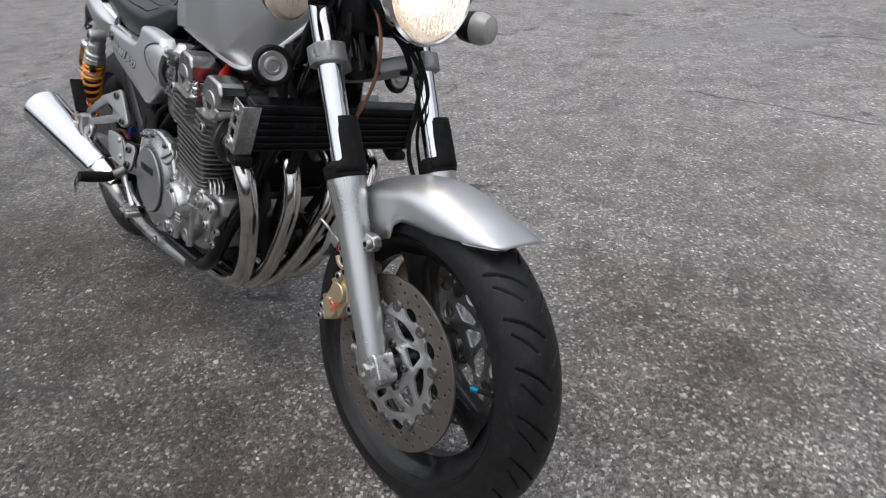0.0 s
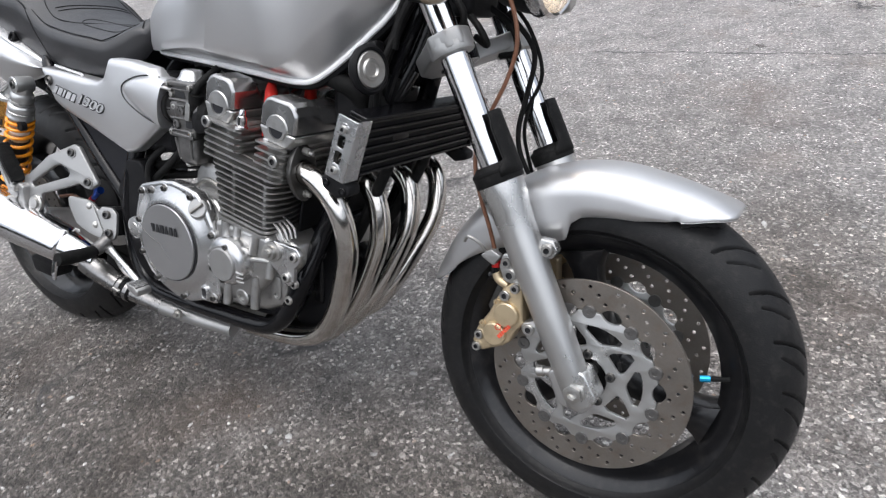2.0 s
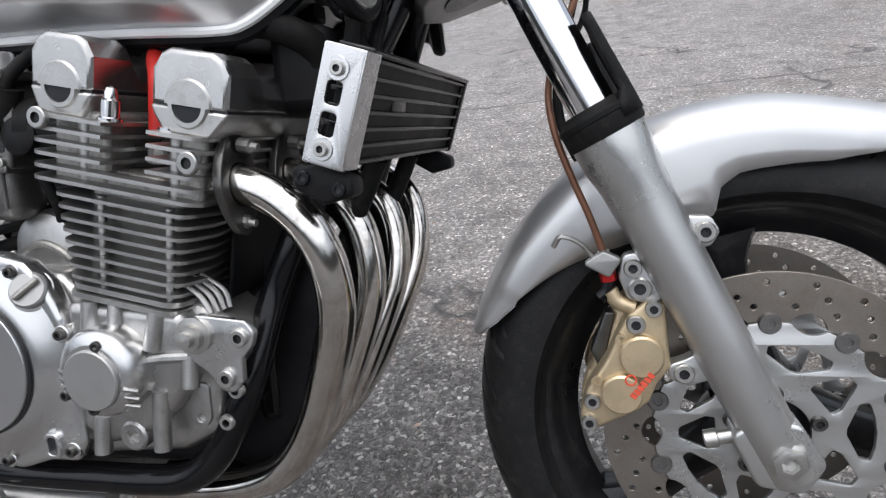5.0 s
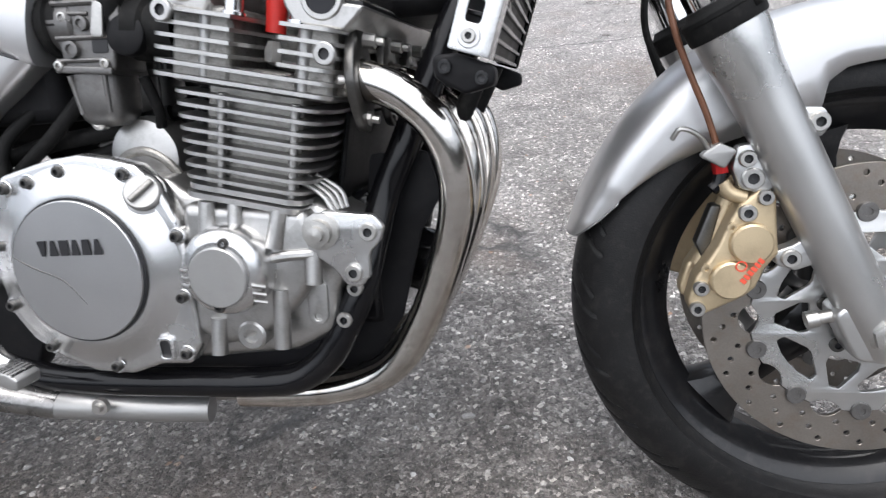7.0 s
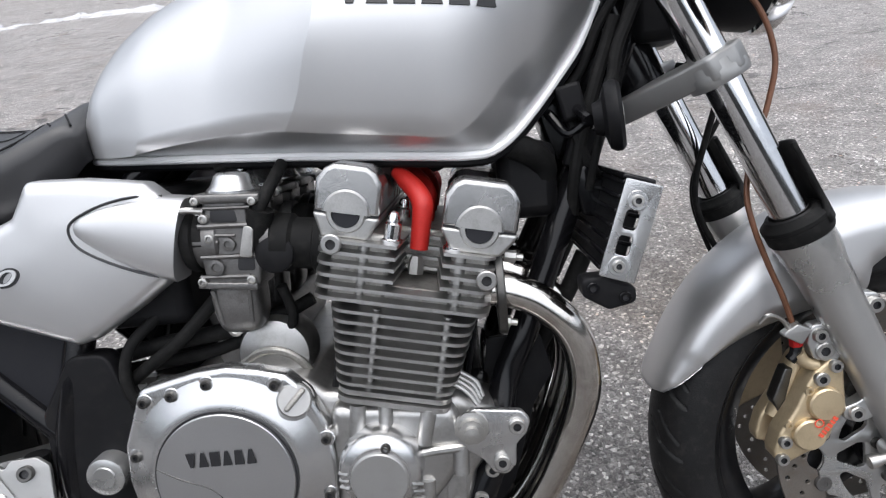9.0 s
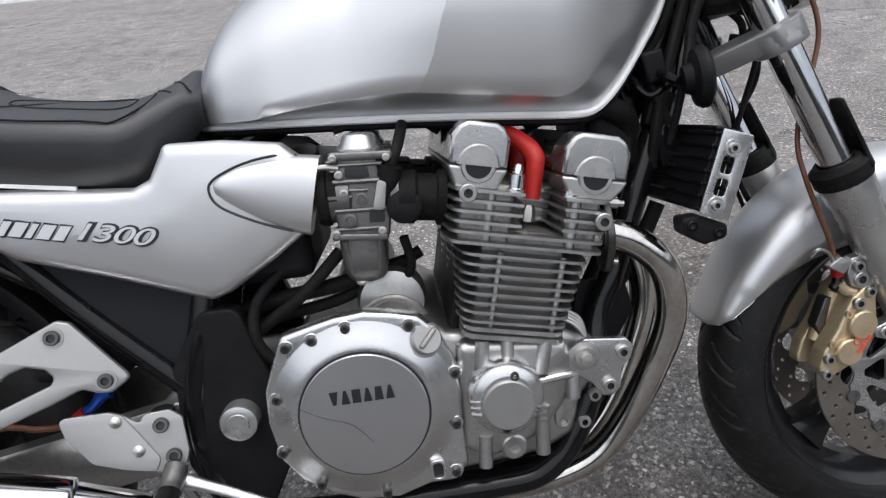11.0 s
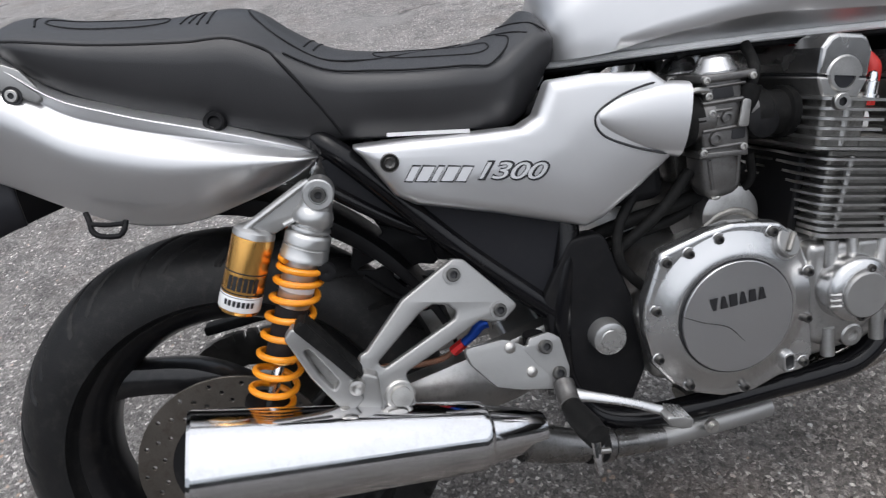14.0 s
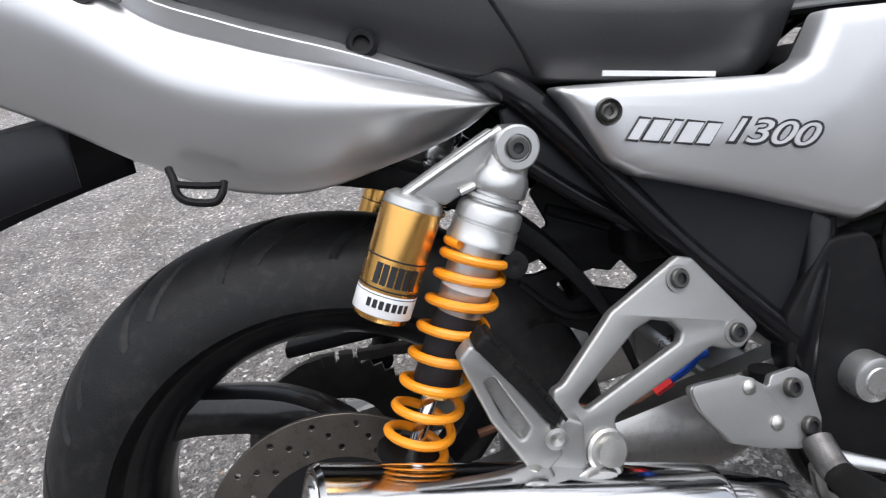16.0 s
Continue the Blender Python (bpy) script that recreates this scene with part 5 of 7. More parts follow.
# ---- carburettors ----
for y in (-0.135, -0.045, 0.045, 0.135):
    cb = part("carburettor", lathe([(0.030, -0.045), (0.032, -0.04), (0.032, -0.014), (0.027, -0.010), (0.027, 0.03), (0.031, 0.035), (0.031, 0.045)], (0.716, y, 0.657), (1, 0, -0.05), 28), CARB, bike, "cast carburettor with bright cap")
    part("carburettor_body", plate([rounded([(0.686, 0.612), (0.744, 0.606), (0.750, 0.640), (0.740, 0.668), (0.742, 0.704), (0.694, 0.708), (0.690, 0.672), (0.682, 0.645)], 0.006, 3)], y, 0.054, 0.004), CARB, cb)
    part("cap_flange", plate([rounded([(0.684, 0.703), (0.758, 0.698), (0.759, 0.708), (0.686, 0.713)], 0.003, 2)], y, 0.066, 0.003), CARB, cb)
    part("top_cap", lathe([(0.029, 0), (0.029, 0.005), (0.024, 0.010), (0.020, 0.020), (0.016, 0.023), (0.0001, 0.024)], (0.721, y, 0.708), (0.06, 0, 1), 28, caps=False), MACHINED, cb, "bright diaphragm cap")
    part("bowl_flange", plate([rounded([(0.676, 0.610), (0.742, 0.603), (0.742, 0.611), (0.677, 0.618)], 0.002, 2)], y, 0.062, 0.002), CARB, cb)
    bm = bmesh.new()
    rings = []
    for z, x0, x1, hy in ((0.551, 0.700, 0.722, 0.012), (0.554, 0.692, 0.730, 0.018), (0.560, 0.687, 0.735, 0.023), (0.570, 0.684, 0.738, 0.026), (0.588, 0.682, 0.739, 0.0275), (0.607, 0.682, 0.739, 0.0275)):
        ring = []
        for k in range(24):
            q = 2 * math.pi * k / 24
            f = (abs(math.cos(q)) ** 4 + abs(math.sin(q)) ** 4) ** (-0.25)
            ring.append(bm.verts.new(((x0 + x1) / 2 + (x1 - x0) / 2 * math.cos(q) * f, y + hy * math.sin(q) * f, z)))
        rings.append(ring)
    skin(bm, rings)
    part("float_bowl", bm, CARB, cb, sharp=40)
    for x in (0.690, 0.731):
        part("bowl_rib", tube([(x, y - 0.0275, 0.606), (x + (0.71 - x) * 0.2, y - 0.0235, 0.566)], 0.0028, 8, smooth=False), CARB, cb)
    for z, x0, x1, r in ((0.678, 0.686, 0.742, 0.0032), (0.668, 0.690, 0.725, 0.0022), (0.644, 0.684, 0.748, 0.0028), (0.622, 0.680, 0.735, 0.0026), (0.697, 0.690, 0.745, 0.0022)):
        part("body_rib", tube([(x0, y - 0.0275, z), (x1, y - 0.0275, z - 0.003)], r, 8, smooth=False), CARB, cb)
    # flat black plates paint the shade of pockets in the body
    part("pocket_shade", plate([rounded([(0.700, 0.681), (0.730, 0.679), (0.728, 0.693), (0.702, 0.695)], 0.003, 2)], y - 0.0268, 0.002, 0.0004), INKSHADE, cb)
    part("pocket_shade", plate([rounded([(0.722, 0.626), (0.741, 0.625), (0.742, 0.640), (0.724, 0.641)], 0.003, 2)], y - 0.0268, 0.002, 0.0004), INKSHADE, cb)
    part("link_lever", plate([rounded([(0.728, 0.642), (0.742, 0.640), (0.748, 0.672), (0.738, 0.676)], 0.004, 3)], y - 0.033, 0.003, 0.0005), STEEL, cb)
    part("fuel_spigot", tube([(0.694, y - 0.028, 0.694), (0.680, y - 0.032, 0.697), (0.672, y - 0.032, 0.697)], 0.0036, 10), STEEL, cb)
    part("drain_screw", lathe([(0.008, 0), (0.008, 0.010), (0.004, 0.012), (0.0001, 0.010)], (0.703, y - 0.006, 0.556), (0, -1, 0), 14, caps=False), STEEL, cb)
    for x, z, r in ((0.700, 0.632, 0.0085), (0.717, 0.656, 0.0075), (0.697, 0.664, 0.005), (0.694, 0.686, 0.005), (0.736, 0.615, 0.005), (0.682, 0.617, 0.005), (0.690, 0.706, 0.0045), (0.751, 0.701, 0.0045)):
        part("screw_boss", lathe([(r, -0.004), (r, 0.003), (r * 0.6, 0.0035), (r * 0.5, 0.001), (0.0001, 0.001)], (x, y - (0.034 if z > 0.7 else 0.029), z), (0, -1, 0), 16, caps=False), STEEL if r < 0.0055 else CARB, cb)
    part("body_rib", tube([(0.688, y - 0.026, 0.660), (0.706, y - 0.028, 0.659)], 0.003, 8, smooth=False), CARB, cb)
    part("choke_rail", tube([(0.688, y - 0.03, 0.694), (0.688, y + 0.03, 0.694)], 0.004, 10, smooth=False), STEEL, cb)
    part("intake_rubber", lathe([(0.030, 0), (0.033, 0.004), (0.033, 0.022), (0.029, 0.026), (0.029, 0.048), (0.034, 0.050), (0.034, 0.060)], (0.757, y, 0.650), (0.98, 0, -0.14), 28), RUBBER, cb, "black rubber intake boot")
    part("air_rubber", lathe([(0.034, -0.004), (0.036, 0.0), (0.036, 0.008), (0.032, 0.010), (0.032, 0.02)], (0.668, y, 0.660), (1, 0, 0), 28), RUBBER, cb)
part("airbox", box(0.48, 0.645, -0.13, 0.13, 0.56, 0.72), BLACK, bike, "black plastic air box", bevel=0.015)

# ---- exhaust ----
ports = (-0.158, -0.053, 0.053, 0.158)
for i, y in enumerate(ports):
    g = (-0.112, -0.062, -0.012, 0.038)[i]
    z0 = 0.236 - 0.012 * (i in (1, 2))
    hp = part("exhaust_header", tube([(0.985, y, 0.580), (1.012, y, 0.576), (1.045, y, 0.560), (1.075, y, 0.530), (1.089, y + (g - y) * 0.1, 0.490), (1.088, y + (g - y) * 0.25, 0.440), (1.068, y + (g - y) * 0.5, 0.380), (1.038, y + (g - y) * 0.75, 0.315), (1.000, y + (g - y) * 0.92, 0.262), (0.955, g, z0), (0.89, g, z0 - 0.012), (0.80, g, z0 - 0.014)], 0.0192, 24, 8), HEADER, bike, "polished steel exhaust header pipe")
    lobe = []
    for k in range(40):
        a = 2 * math.pi * k / 40
        lobe.append((0.034 * math.cos(a), 0.034 * math.sin(a) + 0.017 * math.copysign(abs(math.sin(a)) ** 3, math.sin(a))))
    fl = part("header_flange", plate([lobe, circle(0, 0, 0.020, 28)], 0, 0.010, 0.002, where=Matrix.Translation((1.004, y, 0.578)) @ Matrix(((0, 0, 0.985, 0), (1, 0, 0, 0), (0, 1, -0.17, 0), (0, 0, 0, 1)))), BOLT, hp, "dark oval exhaust flange")
    for dz in (-0.036, 0.036):
        part("flange_nut", lathe([(0.007, 0), (0.007, 0.012), (0.004, 0.013), (0.004, 0.02), (0.0001, 0.02)], (1.006 + dz * 0.16, y, 0.578 + dz), (0.98, 0, -0.2), 8, caps=False), STEEL, hp)
# collector in the darkened cast colour, in place of shade under the engine
part("collector", tube([(0.82, -0.020, 0.232), (0.74, -0.045, 0.230), (0.66, -0.10, 0.226)], [0.062, 0.054, 0.030], 28, 8, flat=0.34), DARKCAST, bike, "exhaust collector box darkened for shade")
part("collector_shield", tube([(0.768, -0.134, 0.209), (0.70, -0.145, 0.214), (0.580, -0.164, 0.227)], [0.0160, 0.0160, 0.0168], 20, 6), DULL, bike, "satin silver link pipe below the frame")
part("link_pipe", tube([(0.585, -0.163, 0.2265), (0.540, -0.170, 0.237), (0.500, -0.177, 0.248), (0.460, -0.184, 0.262), (0.420, -0.191, 0.281), (0.385, -0.197, 0.302)], [0.0175, 0.0185, 0.020, 0.022, 0.025, 0.028], 24, 6), PIPE, bike, "dull steel link pipe to the muffler")
part("pipe_sleeve", tube([(0.470, -0.182, 0.2595), (0.486, -0.1795, 0.2535), (0.506, -0.1765, 0.2465)], [0.0240, 0.0236, 0.0228], 24, 5), RUBBER, bike, "dark sleeve where the pipes join")
for x, y, z, r in ((0.478, -0.181, 0.2565, 0.0255), (0.498, -0.1775, 0.2495, 0.0248)):
    part("pipe_clamp", tube([(x - 0.0045, y - 0.0008, z + 0.0016), (x + 0.0045, y + 0.0008, z - 0.0016)], r, 24, smooth=False), PIPE, bike, "band clamp on the link pipe")
part("clamp_screw", tube([(0.478, -0.206, 0.262), (0.496, -0.202, 0.256)], 0.0042, 10, smooth=False), STEEL, bike)
M0, M1 = Vector((0.330, -0.205, 0.330)), Vector((0.0, -0.270, 0.428))
ax = (M1 - M0).normalized()
ML = (M1 - M0).length
mf = part("muffler", lathe([(0.024, -0.085), (0.028, -0.07), (0.038, -0.004), (0.0425, 0.0), (0.0435, 0.003), (0.044, 0.010), (0.052, ML * 0.5), (0.060, ML - 0.012), (0.0605, ML - 0.004), (0.058, ML), (0.053, ML), (0.051, ML - 0.01), (0.046, ML - 0.09), (0.0001, ML - 0.1)], M0, ax, 72, caps=False), CHROME, bike, "chromed megaphone muffler")
part("end_cap", lathe([(0.052, ML - 0.012), (0.030, ML - 0.02), (0.024, ML - 0.006), (0.020, ML - 0.006), (0.020, ML - 0.08)], M0, ax, 40), STEEL, mf)

# ---- oil cooler in front of the engine ----
CM = Matrix.Translation((1.134, 0, 0.6375)) @ pose(0, 0, 0, 0, 19, 0)
cooler = part("oil_cooler", box(-0.012, 0.010, -0.188, 0.200, -0.046, 0.046, m=CM), BLACK, bike, "black finned oil cooler with a silver end bracket", bevel=0.002)
for k in range(7):
    part("cooler_tube", box(-0.015, 0.0155, -0.19, 0.196, -0.0475 + k * 0.0150, -0.0430 + k * 0.0150, m=CM), FRAME, cooler, bevel=0.001)
part("cooler_tank", box(-0.017, 0.017, 0.192, 0.208, -0.05, 0.05, m=CM), FRAME, cooler, bevel=0.004)
part("top_rail", box(-0.016, 0.018, -0.19, 0.205, 0.048, 0.054, m=CM), FRAME, cooler, bevel=0.002)
slots = [rounded([(-0.009, z0), (0.005, z0), (0.005, z0 + 0.020), (-0.009, z0 + 0.020)], 0.004, 3) for z0 in (0.001, -0.025)]
bm = plate([rounded([(-0.018, -0.050), (0.018, -0.050), (0.018, 0.050), (-0.018, 0.050)], 0.002, 2), *slots], 0, 0.003, 0.0005, where=CM @ Matrix(((1, 0, 0, 0), (0, 0, -1, -0.2105), (0, 1, 0, 0), (0, 0, 0, 1))))
br = part("end_bracket", bm, MACHINED, cooler, "bright aluminium end bracket")
part("bracket_flange", box(0.0165, 0.0195, -0.2115, -0.176, -0.050, 0.050, m=CM), MACHINED, cooler, bevel=0.001)
for z in (0.031, -0.036):
    at = CM @ Vector((-0.002, -0.2115, z))
    part("washer", lathe([(0.0001, 0.002), (0.0095, 0.002), (0.0105, 0.0), (0.0001, -0.001)], at, (0, -1, 0), 24, caps=False), MACHINED, cooler)
    part("bolt", bolt_bm(at, 0.0062, 0.006), STEEL, cooler)
for s in (-1, 1):
    lug = part("cooler_mount", plate([rounded([(1.084, 0.592), (1.108, 0.592), (1.140, 0.578), (1.140, 0.562), (1.112, 0.556), (1.086, 0.572)], 0.008, 4)], s * 0.188, 0.03, 0.004), BLACK, cooler, "black cooler mounting bracket")
    for x, z in ((1.096, 0.581), (1.128, 0.569)):
        part("mount_bolt", bolt_bm((x, s * 0.202, z), 0.0065, 0.004, s), FRAME, cooler)
part("oil_line", tube([(1.115, -0.06, 0.588), (1.09, -0.06, 0.54), (1.05, -0.05, 0.47), (1.01, -0.04, 0.41)], 0.011, 12), RUBBER, bike, "black oil line")
part("oil_line", tube([(1.115, 0.06, 0.588), (1.09, 0.06, 0.54), (1.05, 0.05, 0.47), (1.01, 0.04, 0.41)], 0.011, 12), RUBBER, bike)
part("oil_filter", lathe([(0.0001, 0.075), (0.03, 0.075), (0.042, 0.065), (0.042, 0.0), (0.045, -0.01)], (0.965, 0.02, 0.365), (0.9, 0, -0.3), 32, caps=False), FRAME, bike, "black oil filter housing")
part("front_plate", box(0.955, 0.985, -0.095, 0.095, 0.30, 0.46, m=Matrix()), FRAME, bike, bevel=0.01)
# black plate filling the black area between frame tube and headers
part("crankcase_black_plate", plate([rounded([(0.985, 0.50), (1.050, 0.50), (1.062, 0.45), (1.036, 0.41), (1.006, 0.31), (0.974, 0.262), (0.930, 0.240), (0.905, 0.252), (0.930, 0.29), (0.955, 0.33), (0.970, 0.40)], 0.008, 3)], -0.087, 0.006, 0.001), BLACK, bike, "flat black plate before the crankcase")
# fine ribs on the crankcase behind the mount
for k in range(4):
    part("case_rib", tube([(0.925 + k * 0.006, -0.165 + k * 0.006, 0.487), (0.955 + k * 0.004, -0.172 + k * 0.008, 0.470), (0.968 + k * 0.002, -0.175 + k * 0.008, 0.452)], 0.0028, 8), CAST, engine)
part("case_lug", plate([rounded([(0.926, 0.378), (0.948, 0.375), (0.9455, 0.337), (0.940, 0.3285), (0.929, 0.3285), (0.9235, 0.337)], 0.006, 3), circle(0.9345, 0.338, 0.0045, 12)], -0.165, 0.008, 0.001), CAST, engine)
for x, z in ((0.9775, 0.368), (0.962, 0.333)):
    part("tube_bolt", bolt_bm((x, -0.161, z), 0.0085, 0.008), STEEL, bike)
for x in (0.588, 0.612, 0.632):
    part("tube_bolt", bolt_bm((x, -0.151, 0.244), 0.0055, 0.005), STEEL, bike)
part("shield_bolt", lathe([(0.010, -0.004), (0.010, 0.002), (0.0055, 0.002), (0.0055, 0.008), (0.0001, 0.008)], (0.655, -0.180, 0.234), (0, -1, 0), 16, caps=False), STEEL, bike)

# ---- horns ----
for s in (-1, 1):
    horn = part("horn", lathe([(0.0001, -0.020), (0.016, -0.020), (0.020, -0.010), (0.034, -0.006), (0.0375, 0.0), (0.0375, 0.006), (0.033, 0.010), (0.0295, 0.010), (0.028, 0.007)], (1.138, s * 0.146, 0.750), (0.97, s * 0.2, 0.08), 40, caps=False), BLACK, bike, "round black horn with a bright face")
    part("horn_face", lathe([(0.029, 0.007), (0.026, 0.010), (0.017, 0.008), (0.015, 0.011), (0.011, 0.0115), (0.009, 0.008), (0.0001, 0.008)], (1.138, s * 0.146, 0.750), (0.97, s * 0.2, 0.08), 36, caps=False), STEEL, horn)
    part("horn_bracket", tube([(1.115, s * 0.142, 0.748), (1.11, s * 0.10, 0.76), (1.12, s * 0.05, 0.77)], 0.006, 8), FRAME, horn)

# ---- headlamp and turn signals ----
HC = Vector((1.360, 0.010, 0.926))
hd = Vector((0.995, 0.02, -0.05))
lamp = part("headlamp", lathe([(0.0001, -0.115), (0.03, -0.112), (0.062, -0.095), (0.082, -0.065), (0.091, -0.03), (0.093, -0.004)], HC, hd, 56, caps=False), BLACK, bike, "round headlamp with a chromed rim, lit")
part("lamp_rim", lathe([(0.092, -0.012), (0.0965, -0.010), (0.0985, 0.0), (0.0965, 0.012), (0.0915, 0.016), (0.0885, 0.014), (0.0885, 0.004), (0.092, -0.012)], HC, hd, 64, closed=False, caps=False), CHROME, lamp, "chromed rim")
part("reflector", lathe([(0.0001, -0.055), (0.025, -0.048), (0.055, -0.030), (0.078, -0.008), (0.088, 0.006)], HC, hd, 48, caps=False), LAMPREF, lamp)
part("bulb", lathe([(0.0001, -0.004), (0.020, -0.006), (0.026, -0.018), (0.022, -0.03), (0.0001, -0.034)], HC + Vector((0, 0, 0.01)), hd, 24, caps=False), GLOW, lamp)
lens = part("lamp_lens", lathe([(0.0885, 0.010), (0.070, 0.0165), (0.045, 0.021), (0.02, 0.023), (0.0001, 0.0235)], HC, hd, 48, caps=False), GLASS, lamp)
lens.visible_shadow = False
for k in range(-9, 10):
    y = k * 0.0085
    h = math.sqrt(max(0.0, 0.082 ** 2 - y * y)) * 0.9
    if h > 0.01:
        bm = tube([tuple(HC + Vector((0.011 + 0.008 * (1 - (y / 0.09) ** 2) - 0.05 * 0.5 * (-h) / 0.5, y, -h))), tuple(HC + Vector((0.014 + 0.008 * (1 - (y / 0.09) ** 2), y, h * 0.1)))], 0.0012, 6, smooth=False)
        fl = part("lens_flute", bm, GLASS, lamp)
        fl.visible_shadow = False
for s in (-1, 1):
    sg = part("turn_signal", lathe([(0.0001, -0.045), (0.018, -0.042), (0.028, -0.028), (0.031, -0.008), (0.031, 0.004)], (1.283, s * 0.212, 0.872), (0.97, s * 0.22, 0.0), 32, caps=False), BLACK, bike, "turn signal with a pale amber lens")
    ml = part("signal_lens", lathe([(0.031, 0.002), (0.033, 0.006), (0.032, 0.020), (0.026, 0.036), (0.014, 0.044), (0.0001, 0.046)], (1.283, s * 0.212, 0.872), (0.97, s * 0.22, 0.0), 32, caps=False), AMBER if s < 0 else CLEARL, sg)
    rib = bmesh.new()
    for k in range(-5, 6):
        a = radians(k * 16)
        d0, e0 = Vector((0.97, s * 0.22, 0)).normalized(), Vector((-s * 0.22, 0.97, 0)).normalized()
        c0 = Vector((1.283, s * 0.212, 0.872)) + e0 * math.sin(a) * 0.029
        r = 0.031 * math.cos(a) * 0.85
        tube([tuple(c0 + d0 * (0.012 + 0.024 * math.cos(a)) + Vector((0, 0, -r))), tuple(c0 + d0 * (0.018 + 0.028 * math.cos(a))), tuple(c0 + d0 * (0.012 + 0.024 * math.cos(a)) + Vector((0, 0, r)))], 0.0012, 6, 4, bm=rib)
    part("lens_ribs", rib, CLEARL, sg)
    part("signal_stalk", tube([(1.262, s * 0.185, 0.874), (1.25, s * 0.15, 0.876), (1.24, s * 0.115, 0.875)], 0.010, 14), FRAME, sg)
    part("lamp_bracket", tube([(1.235, s * 0.105, 0.86), (1.27, s * 0.10, 0.90), (1.33, s * 0.09, 0.925)], 0.008, 12), FRAME, bike, "black headlamp bracket")
part("switch_box", box(1.19, 1.26, -0.05, 0.05, 0.83, 0.91), BLACK, bike, "black wiring block behind the headlamp", bevel=0.012)
wires = [
    [(1.24, -0.03, 0.84), (1.275, -0.05, 0.815), (1.285, -0.04, 0.79), (1.25, -0.01, 0.80)],
    [(1.25, 0.02, 0.85), (1.29, 0.03, 0.82), (1.295, 0.05, 0.78), (1.26, 0.06, 0.77)],
    [(1.23, -0.05, 0.86), (1.26, -0.07, 0.83), (1.24, -0.06, 0.79), (1.20, -0.04, 0.77)],
    [(1.20, -0.045, 0.92), (1.15, -0.06, 0.86), (1.12, -0.055, 0.80), (1.08, -0.05, 0.77)],
]
for w in wires:
    part("wiring", tube(w, 0.0055, 10), RUBBER, bike)
for w, r, mat in (
    ([(1.165, -0.060, 0.86), (1.140, -0.075, 0.80), (1.118, -0.085, 0.74), (1.105, -0.090, 0.69), (1.100, -0.080, 0.64)], 0.008, RUBBER),
    ([(1.170, -0.050, 0.83), (1.150, -0.070, 0.77), (1.135, -0.080, 0.72), (1.120, -0.080, 0.68)], 0.006, FRAME),
    ([(1.090, -0.060, 0.79), (1.105, -0.080, 0.75), (1.115, -0.090, 0.71), (1.132, -0.085, 0.68)], 0.007, RUBBER),
    ([(1.080, -0.070, 0.76), (1.100, -0.085, 0.735), (1.120, -0.090, 0.745), (1.135, -0.090, 0.75)], 0.006, FRAME),
    ([(1.185, -0.055, 0.88), (1.160, -0.085, 0.82), (1.142, -0.105, 0.77), (1.128, -0.110, 0.72), (1.118, -0.100, 0.67)], 0.005, RUBBER),
    ([(1.200, -0.060, 0.90), (1.178, -0.080, 0.86), (1.158, -0.090, 0.82), (1.150, -0.095, 0.78)], 0.007, RUBBER),
):
    part("wiring", tube(w, r, 10), mat, bike)
part("connector", box(-0.018, 0.018, -0.012, 0.012, -0.024, 0.024, m=Matrix.Translation((1.118, -0.070, 0.715)) @ pose(0, 0, 0, 0, 18, 0)), BLACK, bike, "black wiring connector", bevel=0.004)
part("connector", box(-0.014, 0.014, -0.012, 0.012, -0.02, 0.02, m=Matrix.Translation((1.105, -0.085, 0.770)) @ pose(0, 0, 0, 0, -12, 0)), BLACK, bike, "black wiring connector", bevel=0.004)
part("bracket_stay", plate([rounded([(1.100, 0.690), (1.118, 0.700), (1.150, 0.660), (1.146, 0.630), (1.110, 0.640)], 0.006, 3)], -0.07, 0.05, 0.004), FRAME, bike, "black cooler stay")
# clamp screws on the inner faces of the lower fork bridge
for z in (0.785, 0.802):
    part("clamp_bolt", lathe([(0.0065, 0), (0.0065, 0.006), (0.004, 0.006), (0.0035, 0.003), (0.0001, 0.003)], (1.283 - (z - 0.785) * 0.3, 0.080, z), (0.9, -0.2, 0.1), 12, caps=False), STEEL, bike)

# ---- front brake hoses ----
hz = [(1.28, -0.055, 0.90), (1.325, -0.058, 0.86), (1.345, -0.062, 0.80), (1.335, -0.066, 0.745), (1.312, -0.075, 0.69), (1.300, -0.088, 0.645), (1.304, -0.098, 0.605), (1.318, -0.101, 0.562), (1.334, -0.102, 0.522), (1.345, -0.102, 0.488)]
hose = part("brake_hose", tube(hz, 0.0034, 10), HOSE, bike, "amber braided front brake hose")
part("hose_fitting", tube([(1.345, -0.102, 0.490), (1.3475, -0.102, 0.472)], 0.006, 10, smooth=False), STEEL, hose)
part("hose_nut", tube([(1.3475, -0.102, 0.474), (1.3495, -0.102, 0.461)], 0.0078, 8, smooth=False), REDANO, hose, "red anodised nut")
part("hose_banjo", tube([(1.3495, -0.102, 0.461), (1.347, -0.103, 0.450), (1.341, -0.104, 0.444)], 0.0065, 10), FRAME, hose)
hz2 = [(x, -y, z) for x, y, z in hz[3:]]
hose2 = part("brake_hose", tube([(1.285, 0.03, 0.86), (1.320, 0.045, 0.81), *hz2], 0.0034, 10), RUBBER, bike, "dark front brake hose")
